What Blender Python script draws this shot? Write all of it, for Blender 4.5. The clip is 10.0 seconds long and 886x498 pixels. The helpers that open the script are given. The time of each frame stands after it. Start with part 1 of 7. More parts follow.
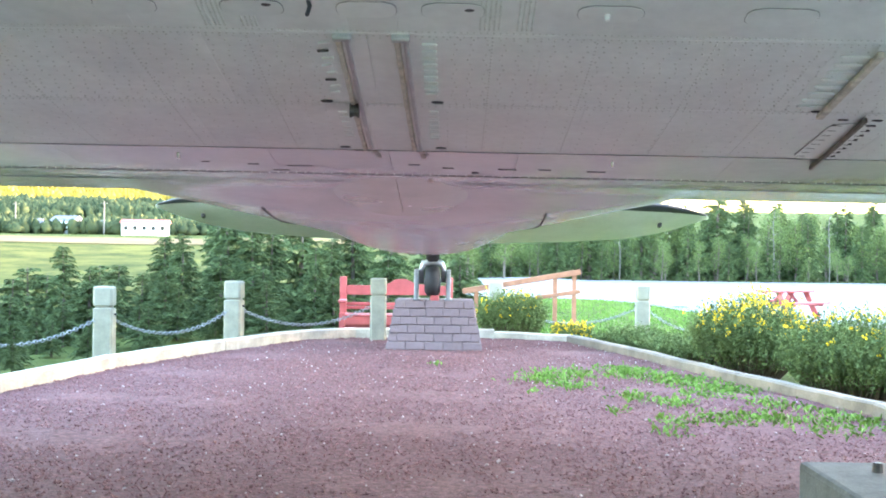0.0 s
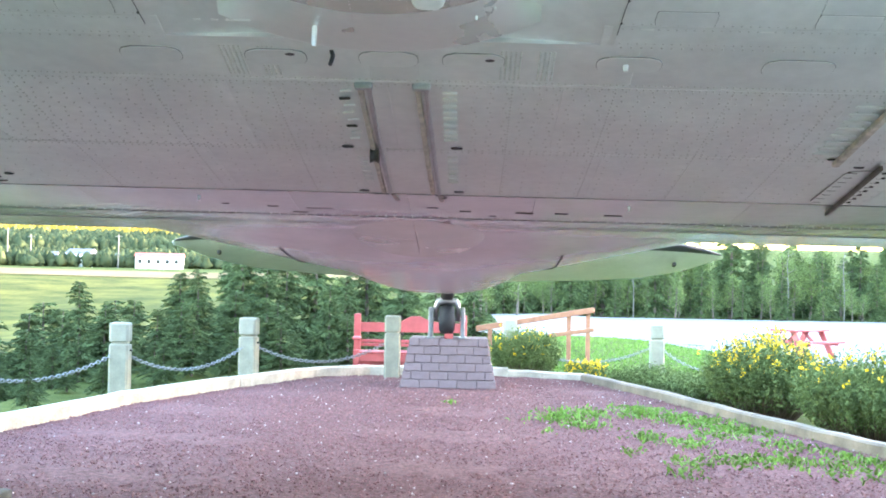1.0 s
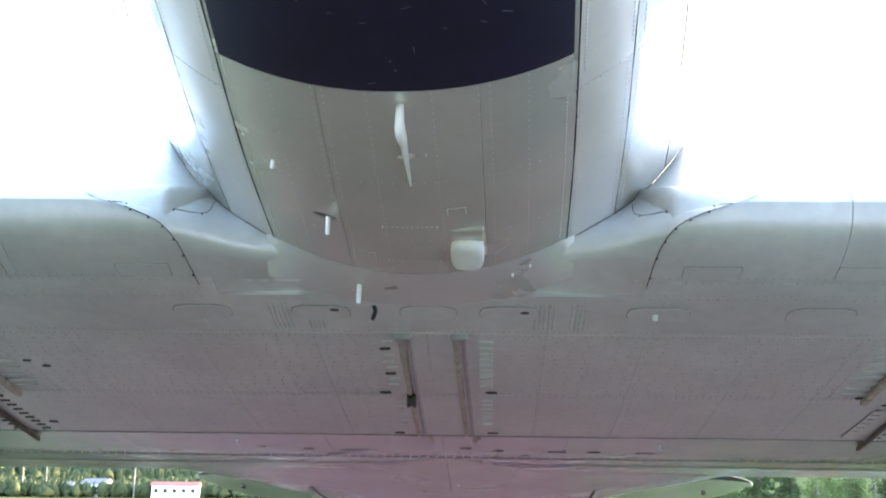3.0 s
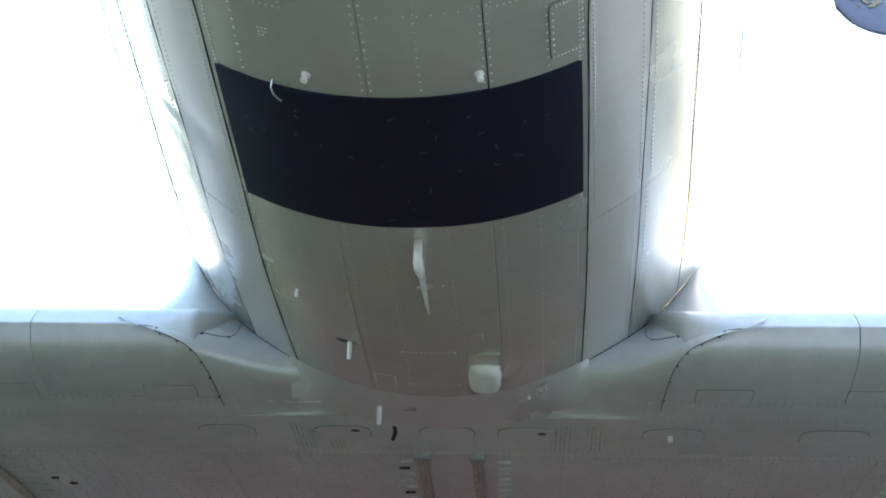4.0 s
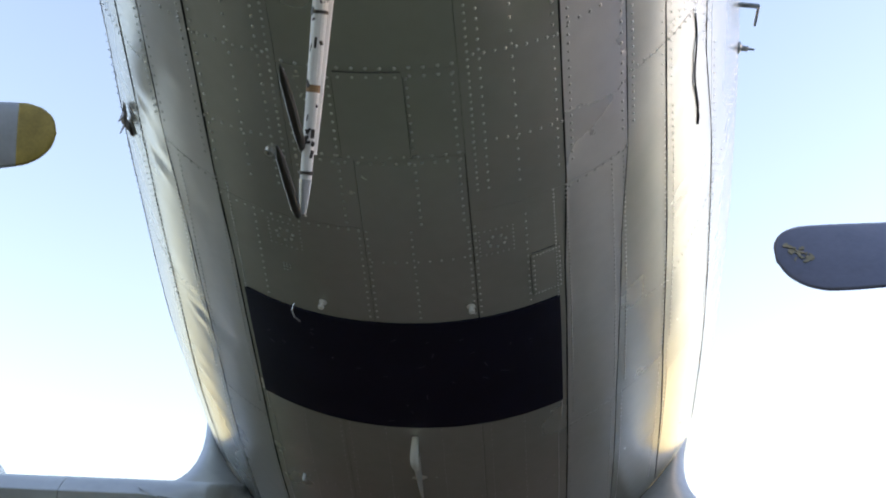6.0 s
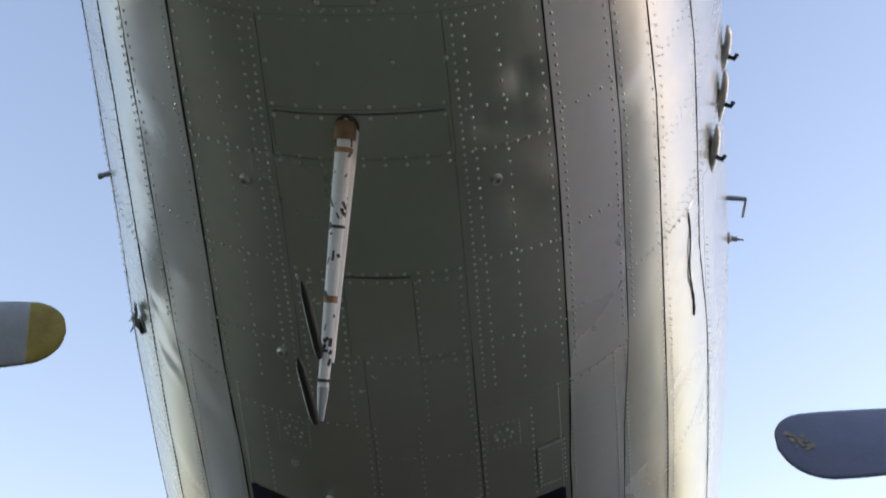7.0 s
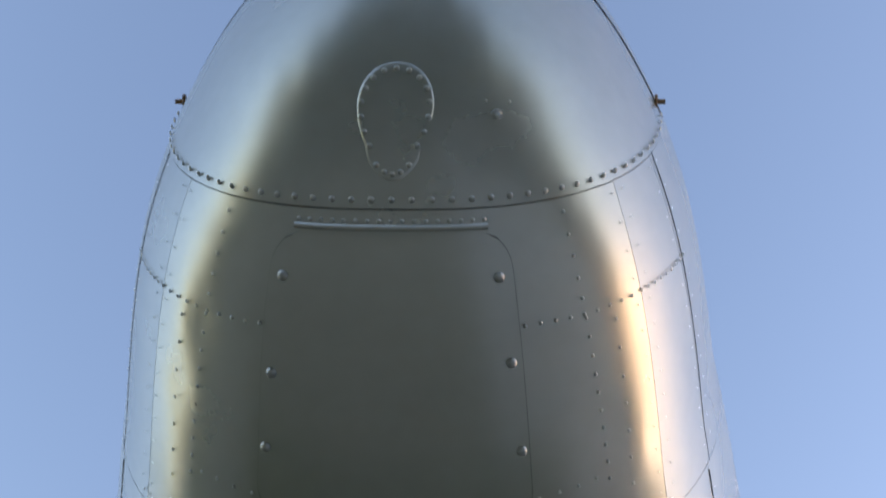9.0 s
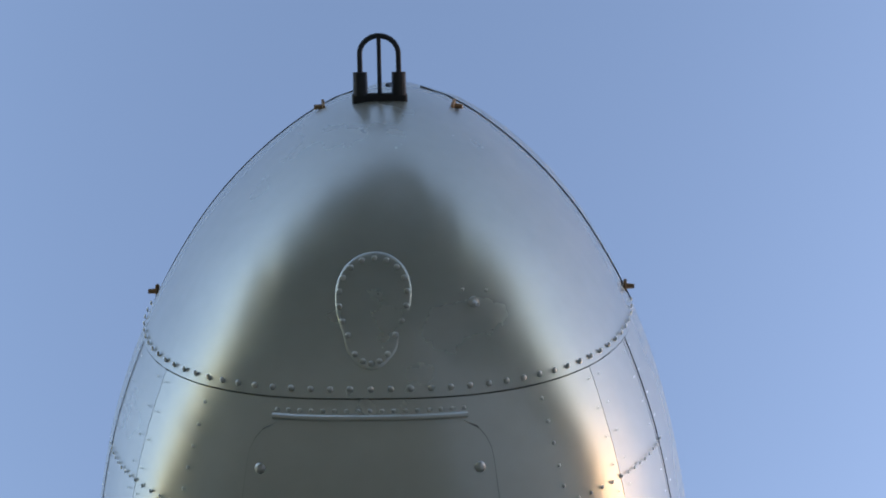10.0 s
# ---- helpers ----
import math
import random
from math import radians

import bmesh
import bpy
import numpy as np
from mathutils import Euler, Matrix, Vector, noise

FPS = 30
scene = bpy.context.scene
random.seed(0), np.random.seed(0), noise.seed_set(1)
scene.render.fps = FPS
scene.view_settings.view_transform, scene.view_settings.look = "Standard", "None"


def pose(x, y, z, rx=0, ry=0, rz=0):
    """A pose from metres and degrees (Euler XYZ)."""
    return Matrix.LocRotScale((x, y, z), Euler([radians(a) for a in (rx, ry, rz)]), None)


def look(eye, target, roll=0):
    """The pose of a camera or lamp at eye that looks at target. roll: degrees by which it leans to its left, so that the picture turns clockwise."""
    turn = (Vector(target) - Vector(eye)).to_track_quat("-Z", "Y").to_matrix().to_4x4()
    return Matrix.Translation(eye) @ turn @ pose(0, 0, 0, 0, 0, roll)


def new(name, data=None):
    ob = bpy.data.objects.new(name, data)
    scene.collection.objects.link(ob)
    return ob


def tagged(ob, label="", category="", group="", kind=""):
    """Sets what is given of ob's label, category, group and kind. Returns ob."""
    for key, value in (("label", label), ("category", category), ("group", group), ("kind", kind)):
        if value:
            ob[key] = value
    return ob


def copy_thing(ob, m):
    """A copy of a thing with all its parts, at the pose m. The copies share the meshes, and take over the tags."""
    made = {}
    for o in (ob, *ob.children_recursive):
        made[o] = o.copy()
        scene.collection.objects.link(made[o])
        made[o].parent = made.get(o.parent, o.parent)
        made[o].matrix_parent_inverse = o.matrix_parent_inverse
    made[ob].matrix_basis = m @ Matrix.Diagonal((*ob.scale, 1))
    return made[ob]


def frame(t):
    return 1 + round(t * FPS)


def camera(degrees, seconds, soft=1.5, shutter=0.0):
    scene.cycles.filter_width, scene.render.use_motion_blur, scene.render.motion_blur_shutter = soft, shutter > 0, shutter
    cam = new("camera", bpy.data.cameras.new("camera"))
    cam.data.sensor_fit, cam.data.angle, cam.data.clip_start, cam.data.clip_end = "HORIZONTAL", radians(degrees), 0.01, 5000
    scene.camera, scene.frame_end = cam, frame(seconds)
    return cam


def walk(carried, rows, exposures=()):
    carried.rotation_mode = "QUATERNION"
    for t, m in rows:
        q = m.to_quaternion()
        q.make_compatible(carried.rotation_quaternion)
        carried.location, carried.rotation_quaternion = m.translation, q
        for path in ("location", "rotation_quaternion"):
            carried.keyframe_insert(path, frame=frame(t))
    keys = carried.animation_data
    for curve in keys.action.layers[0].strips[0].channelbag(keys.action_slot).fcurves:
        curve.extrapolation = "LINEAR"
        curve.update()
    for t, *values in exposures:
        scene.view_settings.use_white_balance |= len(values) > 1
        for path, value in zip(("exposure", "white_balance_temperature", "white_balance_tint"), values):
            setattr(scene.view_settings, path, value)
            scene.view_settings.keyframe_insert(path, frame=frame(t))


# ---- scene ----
# ---------------------------------------------------------------- camera
cam = camera(41.82, 10.0, soft=1.8, shutter=0.2)
# seconds, eye, yaw to the left, pitch up, roll
PATH = [
    (0, 0.326, 0.092, 1.403, 0.70, -0.18, 0.71),
    (0.5, 0.313, 0.071, 1.422, 1.65, 1.27, 0.55),
    (1, 0.303, 0.044, 1.442, 1.37, 1.55, 1.09),
    (1.5, 0.289, 0.020, 1.470, 0.94, 3.37, 0.91),
    (2, 0.255, -0.014, 1.477, 0.50, 5.99, 0.91),
    (2.5, 0.209, -0.078, 1.501, 0.72, 8.18, 0.07),
    (3, 0.233, -0.130, 1.522, 2.43, 12.50, 0.35),
    (3.2, 0.252, -0.155, 1.525, 2.67, 14.01, 0.18),
    (4.3, 0.263, -0.362, 1.559, 3.92, 18.44, 0.90),
    (4.5, 0.244, -0.428, 1.562, 3.23, 19.00, 0.39),
    (5, 0.228, -0.542, 1.560, 2.15, 21.89, 0.81),
    (5.2, 0.244, -0.593, 1.571, 2.64, 21.99, 1.56),
    (6.3, 0.323, -0.784, 1.594, 4.47, 26.62, 2.82),
    (6.5, 0.310, -0.811, 1.608, 3.37, 28.19, 2.67),
    (7, 0.270, -0.840, 1.605, 3.86, 33.01, 1.68),
    (7.5, 0.204, -0.837, 1.552, 2.39, 39.45, 2.01),
    (8, 0.195, -0.871, 1.577, 3.74, 45.41, 3.15),
    (8.5, 0.204, -0.872, 1.593, 4.02, 53.18, 3.76),
    (9, 0.164, -0.926, 1.619, 4.94, 59.24, 4.35),
    (9.5, 0.138, -0.933, 1.615, 3.42, 66.62, 3.71),
    (10, 0.128, -0.946, 1.617, 0.76, 68.09, -0.15),
]


def aimed(x, y, z, yaw, pitch, roll):
    way = Vector((-math.sin(radians(yaw)) * math.cos(radians(pitch)), math.cos(radians(yaw)) * math.cos(radians(pitch)), math.sin(radians(pitch))))
    eye = Vector((x, y, z))
    return look(eye, eye + way, roll)


EXPOSURES = [(0, 5.9, 5740, 20), (1.0, 5.92, 5740, 21), (2.0, 5.95, 5740, 26), (2.6, 5.68, 5780, 26), (3.0, 5.32, 5850, 27), (4.3, 4.2, 6050, 24), (5.2, 3.5, 6250, 24), (6.3, 2.75, 6350, 32), (7.5, 2.5, 6250, 31), (10, 2.45, 5850, 28)]
walk(cam, [(t, aimed(*p)) for t, *p in PATH], EXPOSURES)

# ---------------------------------------------------------------- world and sun
SUN_WAY = Vector((0.97, 0.25, 0.0)).normalized()
SUN_HIGH = 3.0
world = bpy.data.worlds.new("evening_sky")
scene.world = world
world.use_nodes = True
wn = world.node_tree
wn.nodes.clear()
sky = wn.nodes.new("ShaderNodeTexSky")
sky.sky_type = "NISHITA"
sky.sun_disc = False
sky.sun_elevation = radians(SUN_HIGH)
sky.sun_rotation = math.atan2(SUN_WAY.x, SUN_WAY.y)
sky.air_density, sky.dust_density, sky.ozone_density = 1.0, 0.75, 1.2
back = wn.nodes.new("ShaderNodeBackground")
back.inputs["Strength"].default_value = 0.15
wout = wn.nodes.new("ShaderNodeOutputWorld")
wn.links.new(sky.outputs[0], back.inputs[0])
wn.links.new(back.outputs[0], wout.inputs[0])

sun = new("sun", bpy.data.lights.new("sun", "SUN"))
sun.data.energy = 1.3
sun.data.angle = radians(0.6)
sun.data.color = (1.0, 0.78, 0.52)
sun_from = SUN_WAY * math.cos(radians(SUN_HIGH)) + Vector((0, 0, math.sin(radians(SUN_HIGH))))
sun.matrix_world = look(sun_from * 60, (0, 0, 0))


# ---------------------------------------------------------------- materials
def material(name, base, rough=0.6, metal=0.0, vary=0.15, scale=6.0, bump=0.0, bump_scale=60.0, island=0.0, per_object=0.0, second=None, spec=0.5, coarse_bump=0.0, coarse_scale=5.0, rough_vary=0.0):
    """Colour with grain at two scales, fine relief, and a spread per piece."""
    m = bpy.data.materials.new(name)
    m.use_nodes = True
    nt = m.node_tree
    b = nt.nodes["Principled BSDF"]
    b.inputs["Roughness"].default_value = rough
    b.inputs["Metallic"].default_value = metal
    b.inputs["Specular IOR Level"].default_value = spec
    co = nt.nodes.new("ShaderNodeTexCoord")
    big = nt.nodes.new("ShaderNodeTexNoise")
    big.inputs["Scale"].default_value = scale
    big.inputs["Detail"].default_value = 6
    fine = nt.nodes.new("ShaderNodeTexNoise")
    fine.inputs["Scale"].default_value = scale * 9
    fine.inputs["Detail"].default_value = 4
    for n in (big, fine):
        nt.links.new(co.outputs["Object"], n.inputs["Vector"])
    add = nt.nodes.new("ShaderNodeMath")
    add.operation = "MULTIPLY_ADD"
    add.inputs[1].default_value = 0.45
    nt.links.new(fine.outputs["Fac"], add.inputs[0])
    nt.links.new(big.outputs["Fac"], add.inputs[2])
    last = add
    if island or per_object:
        src = nt.nodes.new("ShaderNodeNewGeometry" if island else "ShaderNodeObjectInfo")
        sock = src.outputs["Random Per Island"] if island else src.outputs["Random"]
        more = nt.nodes.new("ShaderNodeMath")
        more.operation = "MULTIPLY_ADD"
        more.inputs[1].default_value = island or per_object
        nt.links.new(sock, more.inputs[0])
        nt.links.new(last.outputs[0], more.inputs[2])
        last = more
    span = nt.nodes.new("ShaderNodeMapRange")
    span.inputs["From Min"].default_value = 0.45
    span.inputs["From Max"].default_value = 1.0 + (island or per_object)
    nt.links.new(last.outputs[0], span.inputs["Value"])
    ramp = nt.nodes.new("ShaderNodeMix")
    ramp.data_type = "RGBA"
    lo = [max(0.0, c * (1 - vary)) for c in base]
    hi = list(second) if second else [min(1.0, c * (1 + vary)) for c in base]
    ramp.inputs["A"].default_value = (*lo, 1)
    ramp.inputs["B"].default_value = (*hi, 1)
    nt.links.new(span.outputs[0], ramp.inputs["Factor"])
    nt.links.new(ramp.outputs["Result"], b.inputs["Base Color"])
    if rough_vary:
        rr = nt.nodes.new("ShaderNodeMapRange")
        rr.inputs["From Min"].default_value, rr.inputs["From Max"].default_value = 0.35, 0.7
        rr.inputs["To Min"].default_value, rr.inputs["To Max"].default_value = rough - rough_vary, rough + rough_vary
        nt.links.new(big.outputs["Fac"], rr.inputs["Value"])
        nt.links.new(rr.outputs[0], b.inputs["Roughness"])
    if bump or coarse_bump:
        normal = None
        for amount, size in ((coarse_bump, coarse_scale), (bump, bump_scale)):
            if not amount:
                continue
            tex = nt.nodes.new("ShaderNodeTexNoise")
            tex.inputs["Scale"].default_value = size
            tex.inputs["Detail"].default_value = 3
            nt.links.new(co.outputs["Object"], tex.inputs["Vector"])
            bp = nt.nodes.new("ShaderNodeBump")
            bp.inputs["Strength"].default_value = 1.0
            bp.inputs["Distance"].default_value = amount
            nt.links.new(tex.outputs["Fac"], bp.inputs["Height"])
            if normal:
                nt.links.new(normal, bp.inputs["Normal"])
            normal = bp.outputs[0]
        nt.links.new(normal, b.inputs["Normal"])
    return m


M_SKIN = material("aluminium_paint", (0.60, 0.60, 0.545), 0.26, 0.52, 0.08, 3.0, per_object=0.12, rough_vary=0.02)
M_STRAKE = material("neutral_aluminium_paint", (0.70, 0.69, 0.67), 0.30, 0.45, 0.08, 3.0, per_object=0.10, rough_vary=0.03)
M_WING = material("weathered_aluminium_paint", (0.69, 0.70, 0.68), 0.37, 0.38, 0.18, 2.2, bump=0.0005, bump_scale=120, coarse_bump=0.003, coarse_scale=3.0, per_object=0.2, rough_vary=0.06)
M_FLAP = material("smooth_flap_paint", (0.60, 0.60, 0.59), 0.24, 0.5, 0.12, 2.2, bump=0.0003, bump_scale=120, coarse_bump=0.003, coarse_scale=3.0, per_object=0.2, rough_vary=0.025)
M_GAP = material("panel_gap_grime", (0.10, 0.10, 0.095), 0.7, 0.1, 0.4, 20)
M_FAINT = material("thin_cover_joint", (0.26, 0.26, 0.25), 0.7, 0.1, 0.4, 20)
M_SEAM = material("dark_seam", (0.025, 0.025, 0.024), 0.75, 0.0, 0.3, 20)
M_RIVET = material("rivet_metal", (0.55, 0.55, 0.52), 0.38, 0.7, 0.25, 30, island=0.4)
M_NAVY = material("navy_paint", (0.007, 0.007, 0.024), 0.45, 0.0, 0.25, 5, bump=0.0003, bump_scale=200, spec=0.3)
M_WHITE = material("white_paint", (0.80, 0.80, 0.77), 0.45, 0.0, 0.08, 12)
M_CHIP = material("dark_chipped_metal", (0.05, 0.045, 0.04), 0.6, 0.2, 0.3, 30)
M_RUST = material("rusty_collar", (0.30, 0.17, 0.075), 0.6, 0.1, 0.5, 40, bump=0.0006)
M_DARKMETAL = material("dark_metal", (0.06, 0.055, 0.05), 0.38, 0.5, 0.3, 20)
M_BLACK = material("black_paint", (0.012, 0.012, 0.015), 0.45, 0.0, 0.3, 20)
M_RUBBER = material("tyre_rubber", (0.018, 0.018, 0.02), 0.7, 0.0, 0.3, 20, bump=0.001)
M_BLADE = material("propeller_grey", (0.17, 0.18, 0.24), 0.4, 0.35, 0.15, 7, bump=0.0003)
M_BLADE_OLD = material("propeller_pale_grey", (0.42, 0.43, 0.45), 0.4, 0.3, 0.15, 7, bump=0.0003)
M_YELLOW = material("worn_yellow_paint", (0.42, 0.30, 0.06), 0.5, 0.0, 0.3, 14)
M_FLECK = material("faded_yellow_smear", (0.31, 0.27, 0.16), 0.5, 0.1, 0.3, 30)
M_STEEL = material("galvanised_steel", (0.45, 0.47, 0.48), 0.4, 0.8, 0.2, 14, bump=0.0004)
M_RAIL = material("stained_rail_metal", (0.50, 0.45, 0.38), 0.55, 0.3, 0.4, 18, bump=0.0008)
M_CRADLE = material("dull_grey_plate", (0.20, 0.215, 0.23), 0.5, 0.5, 0.2, 14, bump=0.0004)
M_STAIN = material("brown_stained_metal", (0.30, 0.26, 0.23), 0.5, 0.4, 0.4, 18)
M_RAIL_DARK = material("grimy_rail_metal", (0.13, 0.11, 0.09), 0.6, 0.3, 0.4, 18)
M_SCRATCH = material("scratched_navy", (0.055, 0.057, 0.085), 0.5, 0.2, 0.3, 30)
M_RUSTY = material("rust_stained_paint", (0.085, 0.055, 0.035), 0.6, 0.2, 0.5, 45)
M_BOOT = material("black_rubber_boot", (0.015, 0.016, 0.02), 0.5, 0.0, 0.3, 10)
M_FORECOURT = material("grey_green_forecourt", (0.262, 0.236, 0.165), 0.9, 0.0, 0.35, 1.2, bump=0.01, bump_scale=30, spec=0.05)
# for an added sheet out of view that throws light on the belly
M_BOUNCE = material("pale_bounce_ground", (0.46, 0.43, 0.37), 0.9, 0.0, 0.2, 1.2, bump=0.006, bump_scale=30, spec=0.05)
M_GRAVEL = material("red_slag_gravel", (0.118, 0.053, 0.052), 0.9, 0.0, 0.55, 26, bump=0.010, bump_scale=60, second=(0.205, 0.110, 0.104), spec=0.1)
M_STONE = material("red_slag_stones", (0.160, 0.076, 0.074), 0.85, 0.0, 0.35, 9, island=0.5, second=(0.28, 0.160, 0.152), spec=0.15)
M_STONE_PALE = material("pale_stones", (0.40, 0.33, 0.32), 0.8, 0.0, 0.3, 9, island=0.8)
M_TIMBER = material("weathered_timber", (0.42, 0.38, 0.30), 0.8, 0.0, 0.35, 5, bump=0.003, bump_scale=40)
M_POST = material("grey_timber_post", (0.255, 0.245, 0.18), 0.8, 0.0, 0.3, 7, bump=0.003, bump_scale=30, per_object=0.2)
M_CHAIN = material("galvanised_chain", (0.27, 0.28, 0.28), 0.45, 0.6, 0.2, 30)
M_BRICK = material("grey_purple_block", (0.172, 0.125, 0.126), 0.88, 0.0, 0.18, 14, bump=0.003, bump_scale=70, per_object=0.2)
M_MORTAR = material("dark_joint", (0.148, 0.110, 0.111), 0.95, 0.0, 0.3, 30)
M_RED = material("red_painted_wood", (0.36, 0.072, 0.068), 0.5, 0.0, 0.2, 8, bump=0.001)
M_BROWN = material("brown_stained_wood", (0.30, 0.13, 0.065), 0.7, 0.0, 0.25, 8, bump=0.002)
M_CONCRETE = material("concrete", (0.066, 0.069, 0.066), 0.9, 0.0, 0.5, 6, bump=0.003, bump_scale=50)
M_KERB = material("pale_kerb_concrete", (0.36, 0.36, 0.35), 0.85, 0.0, 0.25, 6, bump=0.003, bump_scale=50)
M_LOT = material("pale_crushed_stone", (0.225, 0.225, 0.222), 0.9, 0.0, 0.2, 0.6, bump=0.01, bump_scale=20, spec=0.02)
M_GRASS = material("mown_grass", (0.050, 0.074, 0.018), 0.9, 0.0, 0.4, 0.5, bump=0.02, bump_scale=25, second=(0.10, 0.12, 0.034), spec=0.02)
M_DRY = material("dry_grass", (0.17, 0.125, 0.062), 0.9, 0.0, 0.3, 0.05, spec=0.02)
M_FIELD = material("rough_meadow", (0.030, 0.050, 0.014), 0.9, 0.0, 0.4, 0.12, second=(0.135, 0.125, 0.028), spec=0.02)
M_EDGE = material("dark_weathered_timber", (0.185, 0.155, 0.115), 0.85, 0.0, 0.35, 5, bump=0.003, bump_scale=40)
M_BLADES = material("weed_leaves", (0.09, 0.19, 0.03), 0.7, 0.0, 0.4, 4, island=0.6, second=(0.20, 0.34, 0.06), spec=0.08)
M_SPRUCE = material("spruce_needles", (0.046, 0.078, 0.032), 0.8, 0.0, 0.45, 1.2, island=0.8, second=(0.125, 0.172, 0.064), spec=0.08)
M_LEAF = material("broad_leaves", (0.075, 0.12, 0.04), 0.75, 0.0, 0.45, 0.8, island=0.8, second=(0.20, 0.26, 0.085), spec=0.08)
M_BUSH = material("broom_stems", (0.085, 0.128, 0.040), 0.75, 0.0, 0.45, 5, island=0.7, second=(0.20, 0.265, 0.092), spec=0.08)
M_TWIG = material("dry_brown_twigs", (0.11, 0.075, 0.05), 0.85, 0.0, 0.4, 8, island=0.6)
M_FLOWER = material("yellow_flowers", (0.78, 0.55, 0.015), 0.6, 0.0, 0.2, 8, island=0.5, spec=0.1)
M_BARK = material("grey_bark", (0.11, 0.09, 0.075), 0.9, 0.0, 0.4, 9, bump=0.006, bump_scale=30)
M_DEAD = material("bleached_dead_wood", (0.15, 0.14, 0.12), 0.85, 0.0, 0.3, 9)
M_SIDING = material("white_siding", (0.80, 0.80, 0.78), 0.6, 0.0, 0.08, 2)
M_ROOF = material("red_brown_roof", (0.30, 0.07, 0.05), 0.75, 0.0, 0.3, 1.5)
M_ROOF_GREY = material("grey_shingle_roof", (0.12, 0.12, 0.13), 0.8, 0.0, 0.3, 1.5)
M_PANE = material("dark_window_glass", (0.03, 0.035, 0.04), 0.1, 0.0, 0.2, 3)
# evening sun on the hill crest, put into the leaf colour
M_SUNLIT_CREST = material("sunlit_crest_leaves", (0.26, 0.185, 0.03), 0.9, 0.0, 0.4, 0.05, island=0.6, second=(0.36, 0.25, 0.04), spec=0.0)
# leaf colour kept dark in place of the valley's shade
M_FARWOOD = material("far_woods_leaves", (0.035, 0.055, 0.030), 0.9, 0.0, 0.5, 0.05, island=0.7, second=(0.075, 0.090, 0.042), spec=0.0)


# ---------------------------------------------------------------- building helpers
def mesh_object(name, bm, mat, smooth_faces=False):
    me = bpy.data.meshes.new(name)
    bm.normal_update()
    bm.to_mesh(me)
    bm.free()
    for m in mat if isinstance(mat, (list, tuple)) else (mat,):
        me.materials.append(m)
    if smooth_faces:
        me.shade_smooth()
    return new(name, me)


def part(name, bm, mat, parent, label="", smooth_faces=False):
    ob = mesh_object(name, bm, mat, smooth_faces)
    ob.parent = parent
    return tagged(ob, label)


def shared_part(name, me, parent, m, label=""):
    ob = new(name, me)
    ob.parent = parent
    ob.matrix_basis = m
    return tagged(ob, label)


def thing(name, label, category, group="", m=None):
    ob = new(name)
    ob.empty_display_size = 0.2
    if m is not None:
        ob.matrix_basis = m
    return tagged(ob, label, category, group)


def from_lists(name, verts, faces, mat, parent=None, label="", smooth_faces=False):
    me = bpy.data.meshes.new(name)
    me.from_pydata(verts, [], faces)
    me.materials.append(mat)
    if smooth_faces:
        me.shade_smooth()
    ob = new(name, me)
    if parent:
        ob.parent = parent
    return tagged(ob, label)


def box(bm, size, m=Matrix.Identity(4), bevel=0.0, segs=1):
    """A box of that size round the pose's origin, its edges bevelled."""
    got = bmesh.ops.create_cube(bm, size=1.0, matrix=m @ Matrix.Diagonal((*size, 1)))
    if bevel:
        edges = list({e for v in got["verts"] for e in v.link_edges})
        bmesh.ops.bevel(bm, geom=edges, offset=bevel, segments=segs, affect="EDGES", profile=0.6)
    return bm


def boxed(size, m=Matrix.Identity(4), bevel=0.0, segs=1):
    return box(bmesh.new(), size, m, bevel, segs)


def between(a, b):
    """A pose at the middle of a and b whose z runs from a to b, and the length."""
    a, b = Vector(a), Vector(b)
    return Matrix.Translation((a + b) / 2) @ (b - a).to_track_quat("Z", "Y").to_matrix().to_4x4(), (b - a).length


def rod(bm, a, b, r1, r2=None, segs=10):
    m, length = between(a, b)
    bmesh.ops.create_cone(bm, cap_ends=True, segments=segs, radius1=r1, radius2=r1 if r2 is None else r2, depth=length, matrix=m)
    return bm


def rodded(a, b, r1, r2=None, segs=10):
    return rod(bmesh.new(), a, b, r1, r2, segs)


def tube(bm, points, radius, segs=8, flat=1.0):
    """A round tube through points."""
    rings = []
    pts = [Vector(p) for p in points]
    side = None
    for i, p in enumerate(pts):
        way = (pts[min(i + 1, len(pts) - 1)] - pts[max(i - 1, 0)]).normalized()
        ref = Vector((1, 0, 0)) if abs(way.x) < 0.9 else Vector((0, 1, 0))
        if side is None:
            side = way.cross(ref).normalized()
        side = (side - way * side.dot(way)).normalized()
        other = way.cross(side)
        r = radius[i] if isinstance(radius, (list, tuple)) else radius
        rings.append([bm.verts.new(p + (side * math.cos(a) + other * math.sin(a) * flat) * r) for a in (2 * math.pi * k / segs for k in range(segs))])
    for a, b in zip(rings, rings[1:]):
        for k in range(segs):
            bm.faces.new((a[k], a[(k + 1) % segs], b[(k + 1) % segs], b[k]))
    bm.faces.new(rings[0][::-1])
    bm.faces.new(rings[-1])
    return bm


def lathe(bm, profile, m, segs=32):
    """Turns (along, radius) pairs round the pose's z axis."""
    rings = []
    for z, r in profile:
        rings.append([bm.verts.new(m @ Vector((r * math.cos(a), r * math.sin(a), z))) for a in (2 * math.pi * k / segs for k in range(segs))])
    for a, b in zip(rings, rings[1:]):
        for k in range(segs):
            bm.faces.new((a[k], a[(k + 1) % segs], b[(k + 1) % segs], b[k]))
    bmesh.ops.remove_doubles(bm, verts=bm.verts[:], dist=1e-5)
    return bm


